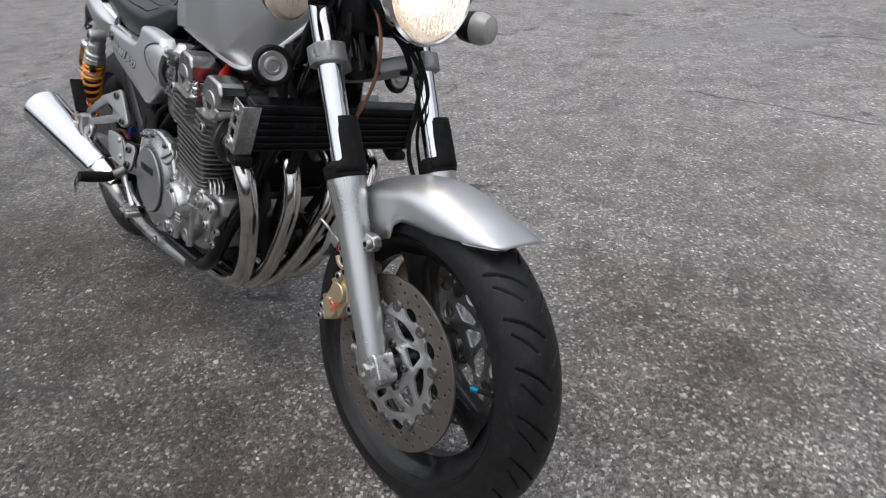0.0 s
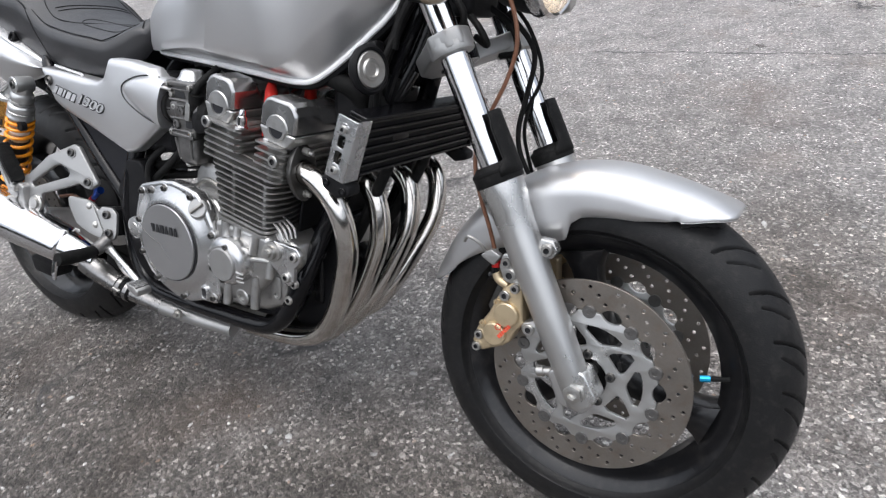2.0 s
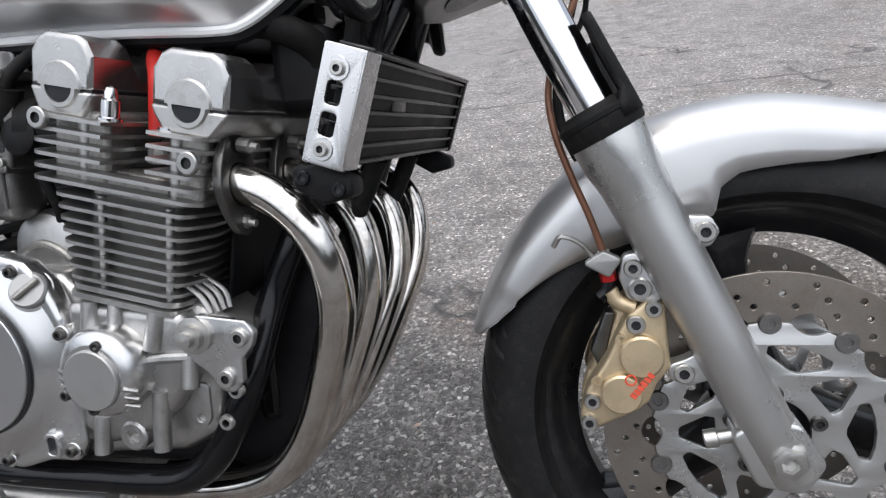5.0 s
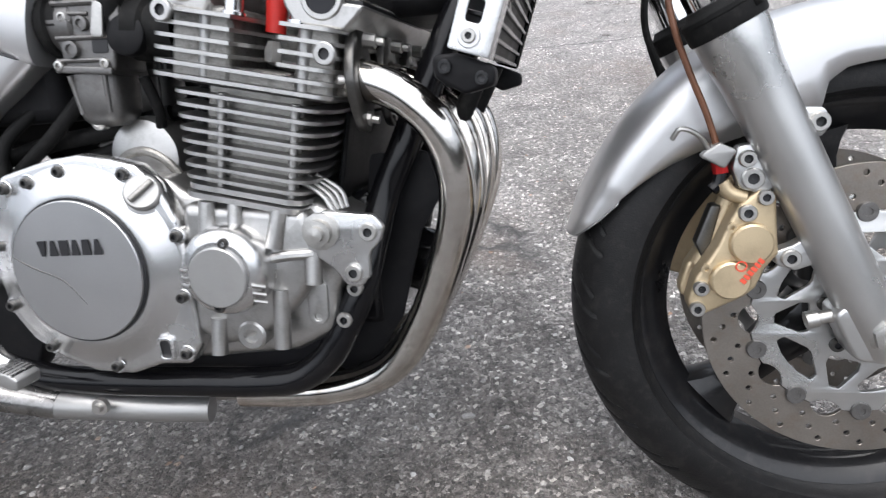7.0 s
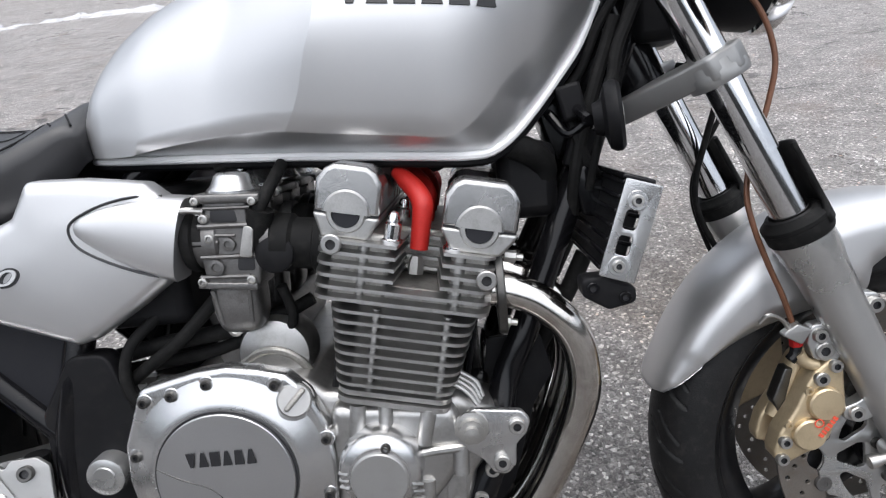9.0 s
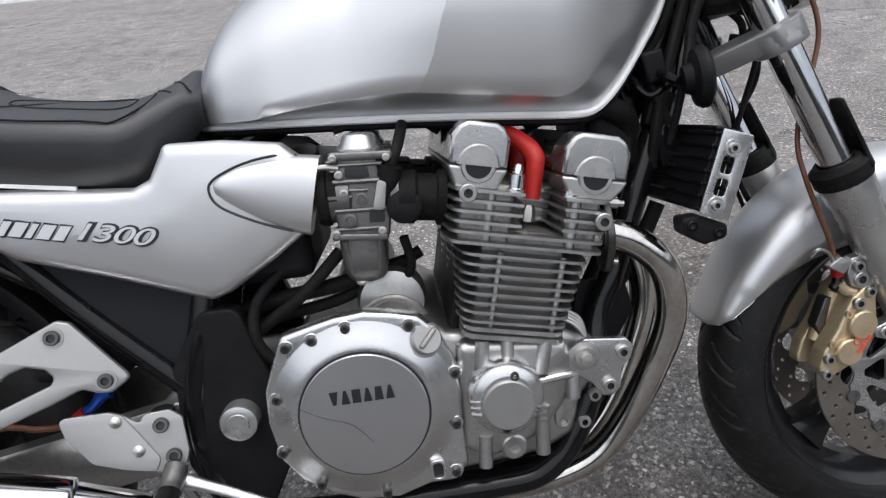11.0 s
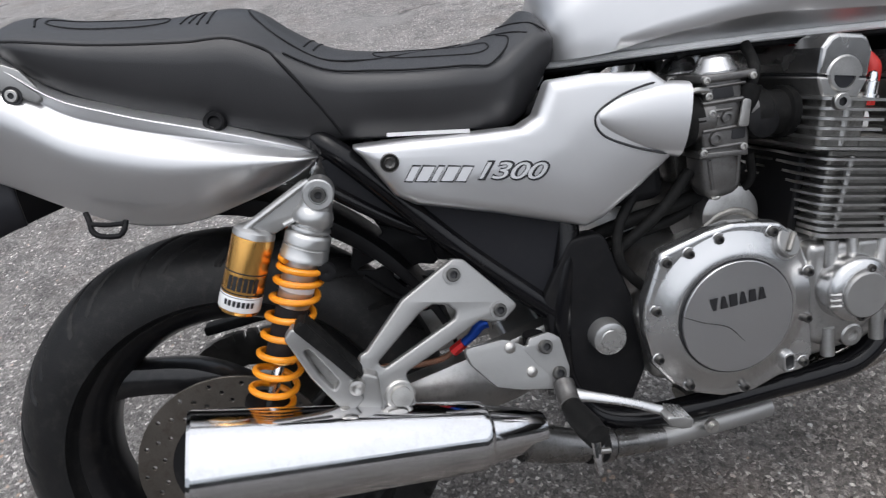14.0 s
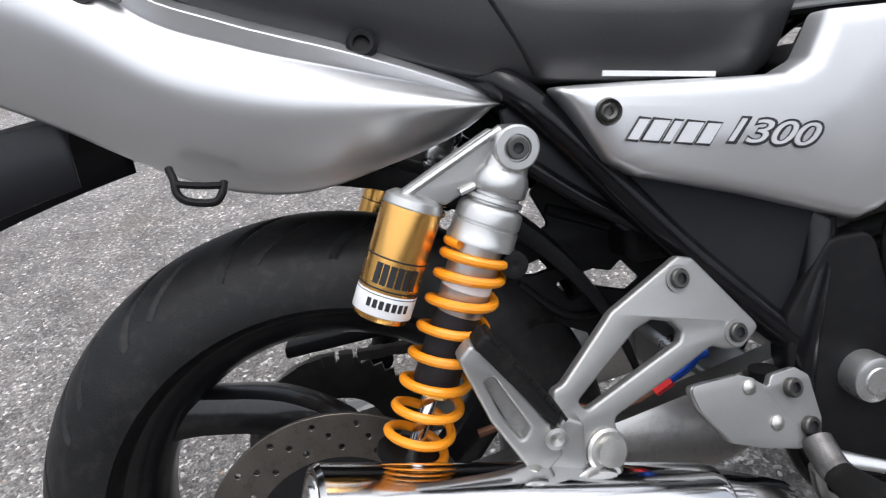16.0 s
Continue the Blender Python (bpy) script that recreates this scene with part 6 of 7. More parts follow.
part("speedometer_cable", tube([(1.29, 0.02, 0.84), (1.325, 0.05, 0.78), (1.312, 0.062, 0.71), (1.298, 0.068, 0.655), (1.300, 0.075, 0.61), (1.322, 0.085, 0.56), (1.36, 0.09, 0.50), (1.43, 0.085, 0.38), (1.48, 0.07, 0.32)], 0.0045, 10), RUBBER, bike, "black speedometer cable")
part("hose_clip", tube([(1.300, -0.118, 0.498), (1.308, -0.122, 0.508), (1.325, -0.118, 0.500), (1.338, -0.110, 0.482)], 0.0025, 8), STEEL, bike)
part("hose_guide", plate([rounded([(1.325, 0.480), (1.345, 0.492), (1.362, 0.484), (1.35, 0.466)], 0.004, 3)], -0.110, 0.012, 0.002), DULL, bike, "grey hose guide on the fork")

# ---- front calipers ----
CALIPER = [(1.3195, 0.3205), (1.3355, 0.3155), (1.3729, 0.334), (1.3835, 0.3433), (1.3908, 0.3619), (1.4036, 0.3781), (1.4012, 0.4072), (1.3990, 0.4400), (1.3835, 0.4450), (1.3663, 0.4300), (1.3573, 0.4144), (1.3458, 0.3873), (1.3365, 0.3726), (1.3250, 0.3545), (1.3185, 0.3309)]
for s in (-1, 1):
    cal = part("brake_caliper", plate([rounded(CALIPER, 0.005, 3)], s * 0.098, 0.030, 0.004), GOLD, bike, "gold four-piston brake caliper")
    part("caliper_half", plate([rounded(CALIPER, 0.005, 3)], s * 0.050, 0.024, 0.004), GOLD, cal)
    for x, z, r in ((1.3770, 0.3905, 0.0205), (1.3580, 0.3530, 0.0195)):
        part("piston_boss", lathe([(r + 0.001, -0.004), (r, 0.006), (r - 0.002, 0.008), (0.0001, 0.0085)], (x, s * 0.113, z), (0, s, 0), 40, caps=False), GOLD, cal)
    part("bridge", tube([(1.338, s * 0.072, 0.358), (1.365, s * 0.072, 0.428)], 0.012, 14, smooth=False), GOLD, cal)
    for x, z, r in ((1.3305, 0.3445, 0.0078), (1.3270, 0.3225, 0.0078), (1.3885, 0.4365, 0.0078), (1.3725, 0.4215, 0.0088)):
        part("bolt", bolt_bm((x, s * 0.112, z), r, 0.007, s), STEEL, cal)
    for x, z in ((1.3587, 0.4071), (1.3351, 0.3651)):
        part("pad_pin", lathe([(0.0052, 0), (0.0052, 0.004), (0.0025, 0.004), (0.0025, 0.001), (0.0001, 0.001)], (x, s * 0.112, z), (0, s, 0), 14, caps=False), GOLD, cal)
    part("bleed_fitting", tube([(1.350, s * 0.104, 0.452), (1.357, s * 0.104, 0.441), (1.372, s * 0.104, 0.435)], 0.0075, 12), GOLD, cal)
    part("brake_pad", plate([rounded([(1.330, 0.385), (1.345, 0.425), (1.355, 0.425), (1.340, 0.36)], 0.003, 2)], s * 0.075, 0.02, 0.002), BOLT, cal)
    if s < 0:
        for bm in marks(side_frame(1.3700, -0.1218, 0.3500, 52), 0.030, 0.0062, "iriiri", 0.0006):
            part("maker_mark", bm, REDINK, cal, "red printed maker mark")
        part("maker_disc", lathe([(0.0042, 0.0), (0.0056, 0.0), (0.0056, 0.0008), (0.0042, 0.0008)], (1.3665, -0.1215, 0.3690), (0, -1, 0), 24, closed=True), REDINK, cal)

# ---- rear shock absorbers ----
SD = Vector((-0.444, 0, -0.896)).normalized()
for s in (-1, 1):
    T = Vector((0.2045, s * 0.176, 0.6765))
    sh = part("shock_absorber", lathe([(0.0001, 0.014), (0.0165, 0.014), (0.0215, 0.021), (0.0238, 0.027), (0.0238, 0.036), (0.0225, 0.038), (0.0200, 0.039), (0.0200, 0.041), (0.0235, 0.042), (0.0238, 0.045), (0.0215, 0.046), (0.0215, 0.0475), (0.0255, 0.050), (0.0270, 0.053), (0.0272, 0.062), (0.0262, 0.063), (0.0262, 0.0645), (0.0275, 0.0655), (0.0278, 0.076), (0.0285, 0.077), (0.0285, 0.081), (0.0215, 0.082), (0.0205, 0.138), (0.0175, 0.146), (0.0165, 0.148)], T, SD, 40, caps=False), SATIN, bike, "rear shock absorber with yellow spring and gold reservoir")
    eye = part("top_eye", lathe([(0.0170, -0.018), (0.0178, -0.016), (0.0178, 0.0215), (0.0162, 0.0235), (0.0108, 0.0235), (0.0103, 0.019), (0.0001, 0.019)], T, (0, s, 0), 36, caps=False), SATIN, sh)
    part("eye_neck", tube([tuple(T), tuple(T + SD * 0.022)], [0.0165, 0.0205], 24, smooth=False), SATIN, sh)
    part("top_bolt", bolt_bm(tuple(T + Vector((0, s * 0.018, 0))), 0.0088, 0.007, s), BOLT, sh)
    part("damper_body", lathe([(0.0195, 0.126), (0.0195, 0.205), (0.0180, 0.209), (0.0155, 0.212)], T, SD, 28), SHADEP, sh, "dark damper body")
    part("damper_label", lathe([(0.0211, 0.110), (0.0211, 0.120)], T, SD, 28, caps=False), WHITE, sh)
    part("damper_foot", lathe([(0.018, 0.207), (0.018, 0.213), (0.008, 0.216)], T, SD, 28), BRASS, sh)
    part("damper_rod", lathe([(0.0068, 0.205), (0.0068, 0.30)], T, SD, 20), CHROME, sh, "chromed damper rod")
    part("spring_seat", lathe([(0.010, 0.272), (0.031, 0.272), (0.031, 0.277), (0.020, 0.284), (0.016, 0.31)], T, SD, 32), BLACK, sh)
    # the spring: close coils at the top, open ones below
    turns = [(0, 0.084), (1, 0.094), (2, 0.111), (3, 0.133), (4, 0.157), (5, 0.181), (6, 0.206), (7, 0.230), (8, 0.254), (8.9, 0.272)]
    side = SD.orthogonal().normalized()
    other = SD.cross(side)
    coil = []
    for k in range(int(8.9 * 28) + 1):
        q = k / 28
        a = 2 * math.pi * q
        coil.append(tuple(T + SD * smooth_at(turns, q) + (side * math.cos(a) + other * math.sin(a)) * (0.0255 + 0.0012 * min(q, 6) / 6)))
    part("spring", tube(coil, 0.0042, 10, smooth=False), YELLOW, sh, "yellow coil spring")
    part("bottom_eye", lathe([(0.018, -0.016), (0.018, 0.016)], T + SD * 0.320, (0, s, 0), 24), BLACK, sh)
    # reservoir and the arm that carries it
    R0 = Vector((0.1195, s * 0.172, 0.6420))
    rs = part("reservoir", lathe([(0.0001, -0.002), (0.0235, -0.002), (0.0245, 0.003), (0.0245, 0.060), (0.0245, 0.088), (0.0225, 0.093), (0.0001, 0.093)], R0, SD, 44, caps=False), BRASS, sh, "gold reservoir with a white band")
    part("reservoir_cap", lathe([(0.0001, -0.012), (0.018, -0.011), (0.0235, -0.007), (0.0245, -0.001), (0.0235, 0.001)], R0, SD, 40, caps=False), SATIN, sh)
    part("reservoir_band", lathe([(0.0247, 0.069), (0.0249, 0.0695), (0.0249, 0.0875), (0.0247, 0.088)], R0, SD, 44, caps=False), WHITE, sh, "white printed band")
    for r0, r1 in ((0.0405, 0.0418), (0.0655, 0.0668), (0.0705, 0.0712)):
        part("band_line", lathe([(0.0247, r0), (0.0250, r0), (0.0250, r1), (0.0247, r1)], R0, SD, 44, caps=False), INKSHADE, sh)
    u0 = Vector((0, s, 0))
    v0 = SD.cross(u0) * (1 if s < 0 else -1)
    for row, (h0, h1), n, wid in (("mark", (0.0455, 0.0625), 6, 0.20), ("text_bars", (0.0745, 0.0815), 7, 0.15)):
        bm = bmesh.new()
        for k in range(n):
            a0 = -0.75 + 1.5 * k / n
            ring = [[bm.verts.new(R0 + SD * h + (u0 * math.cos(a) + v0 * math.sin(a)) * rr) for a in (a0, a0 + wid * 0.5, a0 + wid)] for h, rr in ((h0, 0.0252), (h1, 0.0252))]
            skin(bm, ring, False, False)
        tagged(part("maker_mark" if row == "mark" else "text_bars", bm, INKSHADE, sh), kind="stuff")
    web = [(T.x - 0.012, T.z + 0.019), (T.x - 0.004, T.z - 0.020), (R0.x + 0.040, R0.z + 0.004), (R0.x + 0.026, R0.z - 0.002), (R0.x - 0.014, R0.z + 0.008), (R0.x - 0.010, R0.z + 0.014)]
    part("reservoir_arm", plate([rounded(web, 0.006, 4)], s * 0.174, 0.016, 0.003), DULL, sh, "cast silver arm with raised edges")
    for p, q in (((web[0][0] + 0.004, web[0][1] - 0.003), (web[5][0] + 0.004, web[5][1] - 0.002)), ((web[1][0] - 0.004, web[1][1] + 0.003), (web[2][0] - 0.002, web[2][1] + 0.003))):
        part("arm_edge", tube([(p[0], s * 0.183, p[1]), (q[0], s * 0.185, q[1])], 0.0032, 8, smooth=False), SATIN, sh)
    part("adjuster_knob", lathe([(0.011, 0), (0.011, 0.012), (0.005, 0.013), (0.0001, 0.011)], T + SD * 0.098 + Vector((0.030, s * 0.006, -0.004)), (0, s, 0), 18, caps=False), BLACK, sh)


# ---- foot gear ----
def plane_frame(c, u, v, n):
    return Matrix(((u[0], v[0], n[0], c[0]), (u[1], v[1], n[1], c[1]), (u[2], v[2], n[2], c[2]), (0, 0, 0, 1)))


HF = plane_frame((0.336, -0.163, 0.538), (0.9807, 0.1914, -0.0397), (0.0, 0.203, 0.9792), (0.1955, -0.9603, 0.1991))
HANG = [(0.006, 0.0185), (0.0198, 0.0142), (0.0796, -0.0607), (0.0558, -0.0758), (0.0406, -0.0734), (0.0244, -0.0667), (-0.0083, -0.0789), (-0.0848, -0.1037), (-0.0807, -0.1221), (-0.1021, -0.1403), (-0.1213, -0.1334), (-0.1379, -0.1225), (-0.1440, -0.1017), (-0.1344, -0.0671), (-0.1246, -0.0645), (-0.0687, -0.0158)]
WINDOW = [(-0.115, -0.0821), (-0.0489, -0.0358), (-0.0316, -0.0308), (-0.0121, -0.0369), (-0.0031, -0.0478), (-0.0077, -0.0558), (-0.1073, -0.0909)]
PF = plane_frame((0.3903, -0.1735, 0.4254), (0.9769, 0.206, -0.0569), (0.0, 0.2664, 0.9639), (0.2137, -0.9416, 0.2602))
STEP = [(-0.0625, 0.0145), (-0.0077, 0.0129), (0.0069, 0.0069), (0.0246, -0.0060), (0.0297, 0.0042), (0.059, 0.0051), (0.0733, -0.0058), (0.0777, -0.0477), (0.0736, -0.0619), (0.0609, -0.0693), (0.0439, -0.0686), (0.0043, -0.057), (-0.0289, -0.044), (-0.0551, -0.0086)]


def turned(m, x, y, r, h, prof=None):
    """A socket bolt or washer standing on a tilted plate."""
    prof = prof or [(r, 0), (r, h * 0.8), (r * 0.88, h), (r * 0.56, h), (r * 0.52, h * 0.45), (0.0001, h * 0.4)]
    bm = lathe(prof, m @ Vector((x, y, 0)), m.to_3x3() @ Vector((0, 0, 1)), 20, caps=False)
    return socketed(bm, 20) if r else bm


hg = part("passenger_hanger", plate([rounded(HANG, 0.008, 4), rounded(WINDOW, 0.006, 4)], 0, 0.012, 0.003, where=HF), DULL, bike, "silver cast passenger footrest hanger")
for x, y in ((0.0009, -0.0009), (0.0515, -0.06)):
    part("washer", turned(HF, x, y, 0, 0, [(0.0125, 0.005), (0.0125, 0.0075), (0.0001, 0.0075)]), DULL, hg)
    part("bolt", turned(HF @ Matrix.Translation((0, 0, 0.006)), x, y, 0.0088, 0.006), BOLT, hg)
part("hanger_bolt", turned(HF, -0.0974, -0.1272, 0, 0, [(0.019, 0.003), (0.019, 0.009), (0.0165, 0.011), (0.013, 0.011), (0.012, 0.016), (0.0001, 0.0165)]), STEEL, hg, "large round-headed muffler bolt")
# folded passenger footrest
peg = part("passenger_footrest", plate([rounded([(0.1298, 0.5300), (0.1407, 0.5405), (0.1538, 0.532), (0.1948, 0.4606), (0.2010, 0.4340), (0.1830, 0.4190), (0.1706, 0.4290), (0.1471, 0.4753)], 0.005, 3), rounded([(0.1465, 0.510), (0.1540, 0.512), (0.178, 0.463), (0.170, 0.452), (0.157, 0.475)], 0.004, 3)], -0.220, 0.022, 0.003), DULL, hg, "folded silver footrest with black rubber")
part("peg_web", plate([rounded([(0.140, 0.520), (0.152, 0.520), (0.186, 0.455), (0.172, 0.440)], 0.004, 3)], -0.216, 0.006, 0.001), CAST, hg)
rb = part("footrest_rubber", plate([rounded([(0.1425, 0.5400), (0.152, 0.549), (0.162, 0.542), (0.2035, 0.472), (0.1960, 0.4606)], 0.004, 3)], -0.222, 0.030, 0.004), RUBBER, hg, "ribbed black footrest rubber")
for k in range(10):
    t = k / 9
    part("rubber_rib", box(-0.0015, 0.0015, -0.238, -0.206, -0.004, 0.004, m=Matrix.Translation((0.1590 + 0.044 * t, 0, 0.5425 - 0.072 * t)) @ pose(0, 0, 0, 0, -30, 0)), RUBBER, hg)
part("hinge_bolt", lathe([(0.0095, 0), (0.0095, 0.010), (0.006, 0.011), (0.0001, 0.009)], (0.196, -0.226, 0.452), (0, -1, 0), 16, caps=False), STEEL, hg)
part("hinge_block", plate([rounded([(0.185, 0.43), (0.205, 0.465), (0.222, 0.455), (0.22, 0.415), (0.20, 0.408)], 0.006, 3)], -0.212, 0.030, 0.003), DULL, hg)
part("hinge_bolt", lathe([(0.008, 0), (0.008, 0.010), (0.005, 0.011), (0.0001, 0.009)], (0.176, -0.228, 0.424), (-0.4, -0.9, 0), 16, caps=False), STEEL, hg)

st = part("footrest_plate", plate([rounded(STEP, 0.008, 4)], 0, 0.008, 0.0015, where=PF), DULL, bike, "silver rider footrest plate with a heel guard")
part("heel_guard", plate([rounded(STEP[:3] + [(0.020, -0.012), (0.045, -0.050), (0.040, -0.066), (0.0043, -0.057), (-0.0289, -0.044), (-0.0551, -0.0086)], 0.008, 4)], 0, 0.003, 0.0008, where=PF @ Matrix.Translation((0, 0, 0.0056))), DULL, st)
for x, y, r in ((-0.0006, 0.0003, 0.0075), (0.0219, -0.0377, 0.0075)):
    part("rivet", turned(PF @ Matrix.Translation((0, 0, 0.006)), x, y, 0, 0, [(r, 0), (r * 0.95, 0.003), (r * 0.6, 0.005), (0.0001, 0.0058)]), STEEL, st)
for x, y, r in ((0.0487, -0.0117, 0.0092), (0.0600, -0.0505, 0.0092)):
    part("bolt", turned(PF @ Matrix.Translation((0, 0, 0.004)), x, y, r, 0.007), BOLT, st)
part("footrest_joint", tube([(0.452, -0.185, 0.362), (0.450, -0.205, 0.350), (0.450, -0.215, 0.346)], 0.014, 16), CARB, st)
part("rider_footrest", tube([(0.449, -0.212, 0.346), (0.450, -0.232, 0.344), (0.452, -0.268, 0.346), (0.453, -0.298, 0.349)], [0.0125, 0.0155, 0.0165, 0.0150], 18, 6, flat=0.85), RUBBER, st, "black rubber rider footrest")
part("bank_sensor", tube([(0.449, -0.300, 0.346), (0.4475, -0.305, 0.325), (0.447, -0.307, 0.307)], [0.0055, 0.005, 0.0035], 10), CHROME, st)
lev = part("brake_pedal", tube([(0.452, -0.190, 0.348), (0.485, -0.196, 0.338), (0.53, -0.203, 0.321), (0.572, -0.207, 0.299)], [0.011, 0.0075, 0.0065, 0.007], 16, 6, flat=0.6), MACHINED, bike, "polished rear brake pedal")
part("pedal_pad", plate([rounded([(0.566, 0.303), (0.592, 0.298), (0.604, 0.290), (0.602, 0.277), (0.588, 0.279), (0.572, 0.287)], 0.004, 3)], -0.214, 0.034, 0.003), DULL, lev)
for k in range(5):
    part("pad_rib", box(0.578 + 0.0045 * k, 0.5805 + 0.0045 * k, -0.230, -0.198, 0.2985 - 0.0016 * k, 0.3025 - 0.0016 * k), MACHINED, lev)
part("pedal_rod", tube([(0.455, -0.178, 0.33), (0.470, -0.170, 0.29), (0.50, -0.165, 0.27)], 0.006, 10), STEEL, lev)
part("master_cylinder", tube([(0.43, -0.14, 0.36), (0.432, -0.14, 0.42)], 0.014, 14, smooth=False), BLACK, bike)
# rear brake line with blue and red fittings
part("rear_brake_hose", tube([(0.330, -0.130, 0.422), (0.305, -0.128, 0.410), (0.265, -0.122, 0.408), (0.22, -0.115, 0.413), (0.15, -0.11, 0.40)], 0.0042, 10), HOSE, bike, "amber rear brake hose")
part("hose_nut", tube([(0.322, -0.133, 0.419), (0.338, -0.136, 0.429)], 0.0078, 8, smooth=False), REDANO, bike, "red anodised hose nut")
part("hose_elbow", tube([(0.338, -0.136, 0.429), (0.352, -0.138, 0.438), (0.364, -0.138, 0.450), (0.374, -0.138, 0.452)], [0.0058, 0.0065, 0.0085, 0.0085], 12), BLUEANO, bike, "blue anodised hose elbow")

# ---- swingarm, chain and inner mudguard ----
for s in (-1, 1):
    bm = bmesh.new()
    rings = []
    for x, zc, h, y in ((0.560, 0.396, 0.030, 0.098), (0.48, 0.384, 0.040, 0.106), (0.40, 0.367, 0.044, 0.114), (0.30, 0.352, 0.043, 0.118), (0.15, 0.334, 0.036, 0.118), (-0.05, 0.315, 0.028, 0.118)):
        rings.append([bm.verts.new((x, s * (y + 0.017 * cy), zc + h * cz)) for cy, cz in ((-1, -0.85), (-0.8, -1), (0.8, -1), (1, -0.85), (1, 0.85), (0.8, 1), (-0.8, 1), (-1, 0.85))])
    skin(bm, rings)
    part("swingarm", bm, CAST, bike, "silver aluminium swingarm")
part("swingarm_bridge", box(0.40, 0.47, -0.10, 0.10, 0.34, 0.40), SATIN, bike, bevel=0.01)
part("rear_axle", lathe([(0.012, -0.15), (0.012, 0.15)], REAR, (0, 1, 0), 18), STEEL, bike)
rc = part("rear_caliper", plate([rounded([(-0.01, 0.175), (0.075, 0.17), (0.11, 0.21), (0.10, 0.25), (0.03, 0.235), (-0.02, 0.215)], 0.012, 4)], -0.100, 0.052, 0.006), BLACK, bike, "dark rear brake caliper under the muffler")
part("muffler_stay", plate([rounded([(0.175, 0.405), (0.250, 0.418), (0.262, 0.395), (0.225, 0.375), (0.15, 0.385)], 0.01, 4)], -0.202, 0.008, 0.002), DULL, bike)
part("sprocket", plate([[((0.112 + 0.004 * (1 if k % 2 else -1)) * math.cos(2 * math.pi * k / 84), 0.315 + (0.112 + 0.004 * (1 if k % 2 else -1)) * math.sin(2 * math.pi * k / 84)) for k in range(84)], circle(0, 0.315, 0.06, 32)], 0.098, 0.006, 0.0005, res=0), BOLT, bike, "dark steel rear sprocket")
links = bmesh.new()
run = [(0.114 * math.cos(radians(a)), 0.315 + 0.114 * math.sin(radians(a))) for a in range(270, 78, -8)] + [(0.02 + 0.5 * k / 30, 0.427 - 0.012 * k / 30) for k in range(1, 31)]
for k, ((x0, z0), (x1, z1)) in enumerate(zip(run, run[1:])):
    a = math.degrees(math.atan2(z1 - z0, x1 - x0))
    w = 0.009 if k % 2 else 0.006
    box(-0.0085, 0.0085, -w, w, -0.006, 0.006, links, Matrix.Translation(((x0 + x1) / 2, 0.098, (z0 + z1) / 2)) @ pose(0, 0, 0, 0, -a, 0))
tagged(part("drive_chain", links, BOLT, bike, "dark oily drive chain"), kind="stuff")
bm = bmesh.new()
rings = []
for k in range(15):
    a = radians(18 + 68 * k / 14)
    r = 0.352 + 0.03 * (k / 14)
    rings.append([bm.verts.new((r * math.cos(a), y, 0.315 + r * math.sin(a) - dz)) for y, dz in ((-0.075, 0.03), (-0.07, 0.008), (-0.04, 0), (0.04, 0), (0.07, 0.008), (0.075, 0.03))])
skin(bm, rings, False, False)
part("inner_mudguard", bm, BLACK, bike, "black inner mudguard", solid=0.004)
part("battery_box", box(0.33, 0.47, -0.085, 0.085, 0.53, 0.70), BLACK, bike, "black battery box", bevel=0.01)
part("chain_guard", plate([rounded([(-0.05, 0.455), (0.20, 0.470), (0.34, 0.455), (0.34, 0.440), (0.20, 0.452), (-0.05, 0.440)], 0.004, 3)], 0.11, 0.03, 0.003), BLACK, bike)
# flat black plate with two openings, cut to the camera's view of several parts
WEB = [(0.2512, 0.614), (0.2677, 0.5754), (0.252, 0.5712), (0.2218, 0.5703), (0.207, 0.526), (0.256, 0.470), (0.301, 0.446), (0.3765, 0.455), (0.43, 0.49), (0.43, 0.55), (0.36, 0.610), (0.29, 0.640)]
HOLES = [[(0.2136, 0.5322), (0.255, 0.5421), (0.2693, 0.5485), (0.2837, 0.5415), (0.2823, 0.5321), (0.2447, 0.5251)], [(0.2659, 0.5125), (0.3098, 0.5201), (0.3286, 0.5139), (0.3419, 0.5246), (0.3626, 0.4982), (0.3453, 0.4882), (0.3072, 0.501), (0.2819, 0.489)]]
web = part("black_web_plate", plate([rounded(WEB, 0.006, 3), *[rounded(h, 0.004, 3) for h in HOLES]], -0.03, 0.010, 0.002), BLACK, bike, "flat black plate with openings, cut to fit the camera's view")
part("web_rib", tube([(0.265, -0.038, 0.595), (0.33, -0.038, 0.565), (0.39, -0.038, 0.535)], 0.006, 10), BLACK, web)
part("web_rib", tube([(0.225, -0.038, 0.520), (0.275, -0.038, 0.475), (0.33, -0.038, 0.470)], 0.005, 10), BLACK, web)

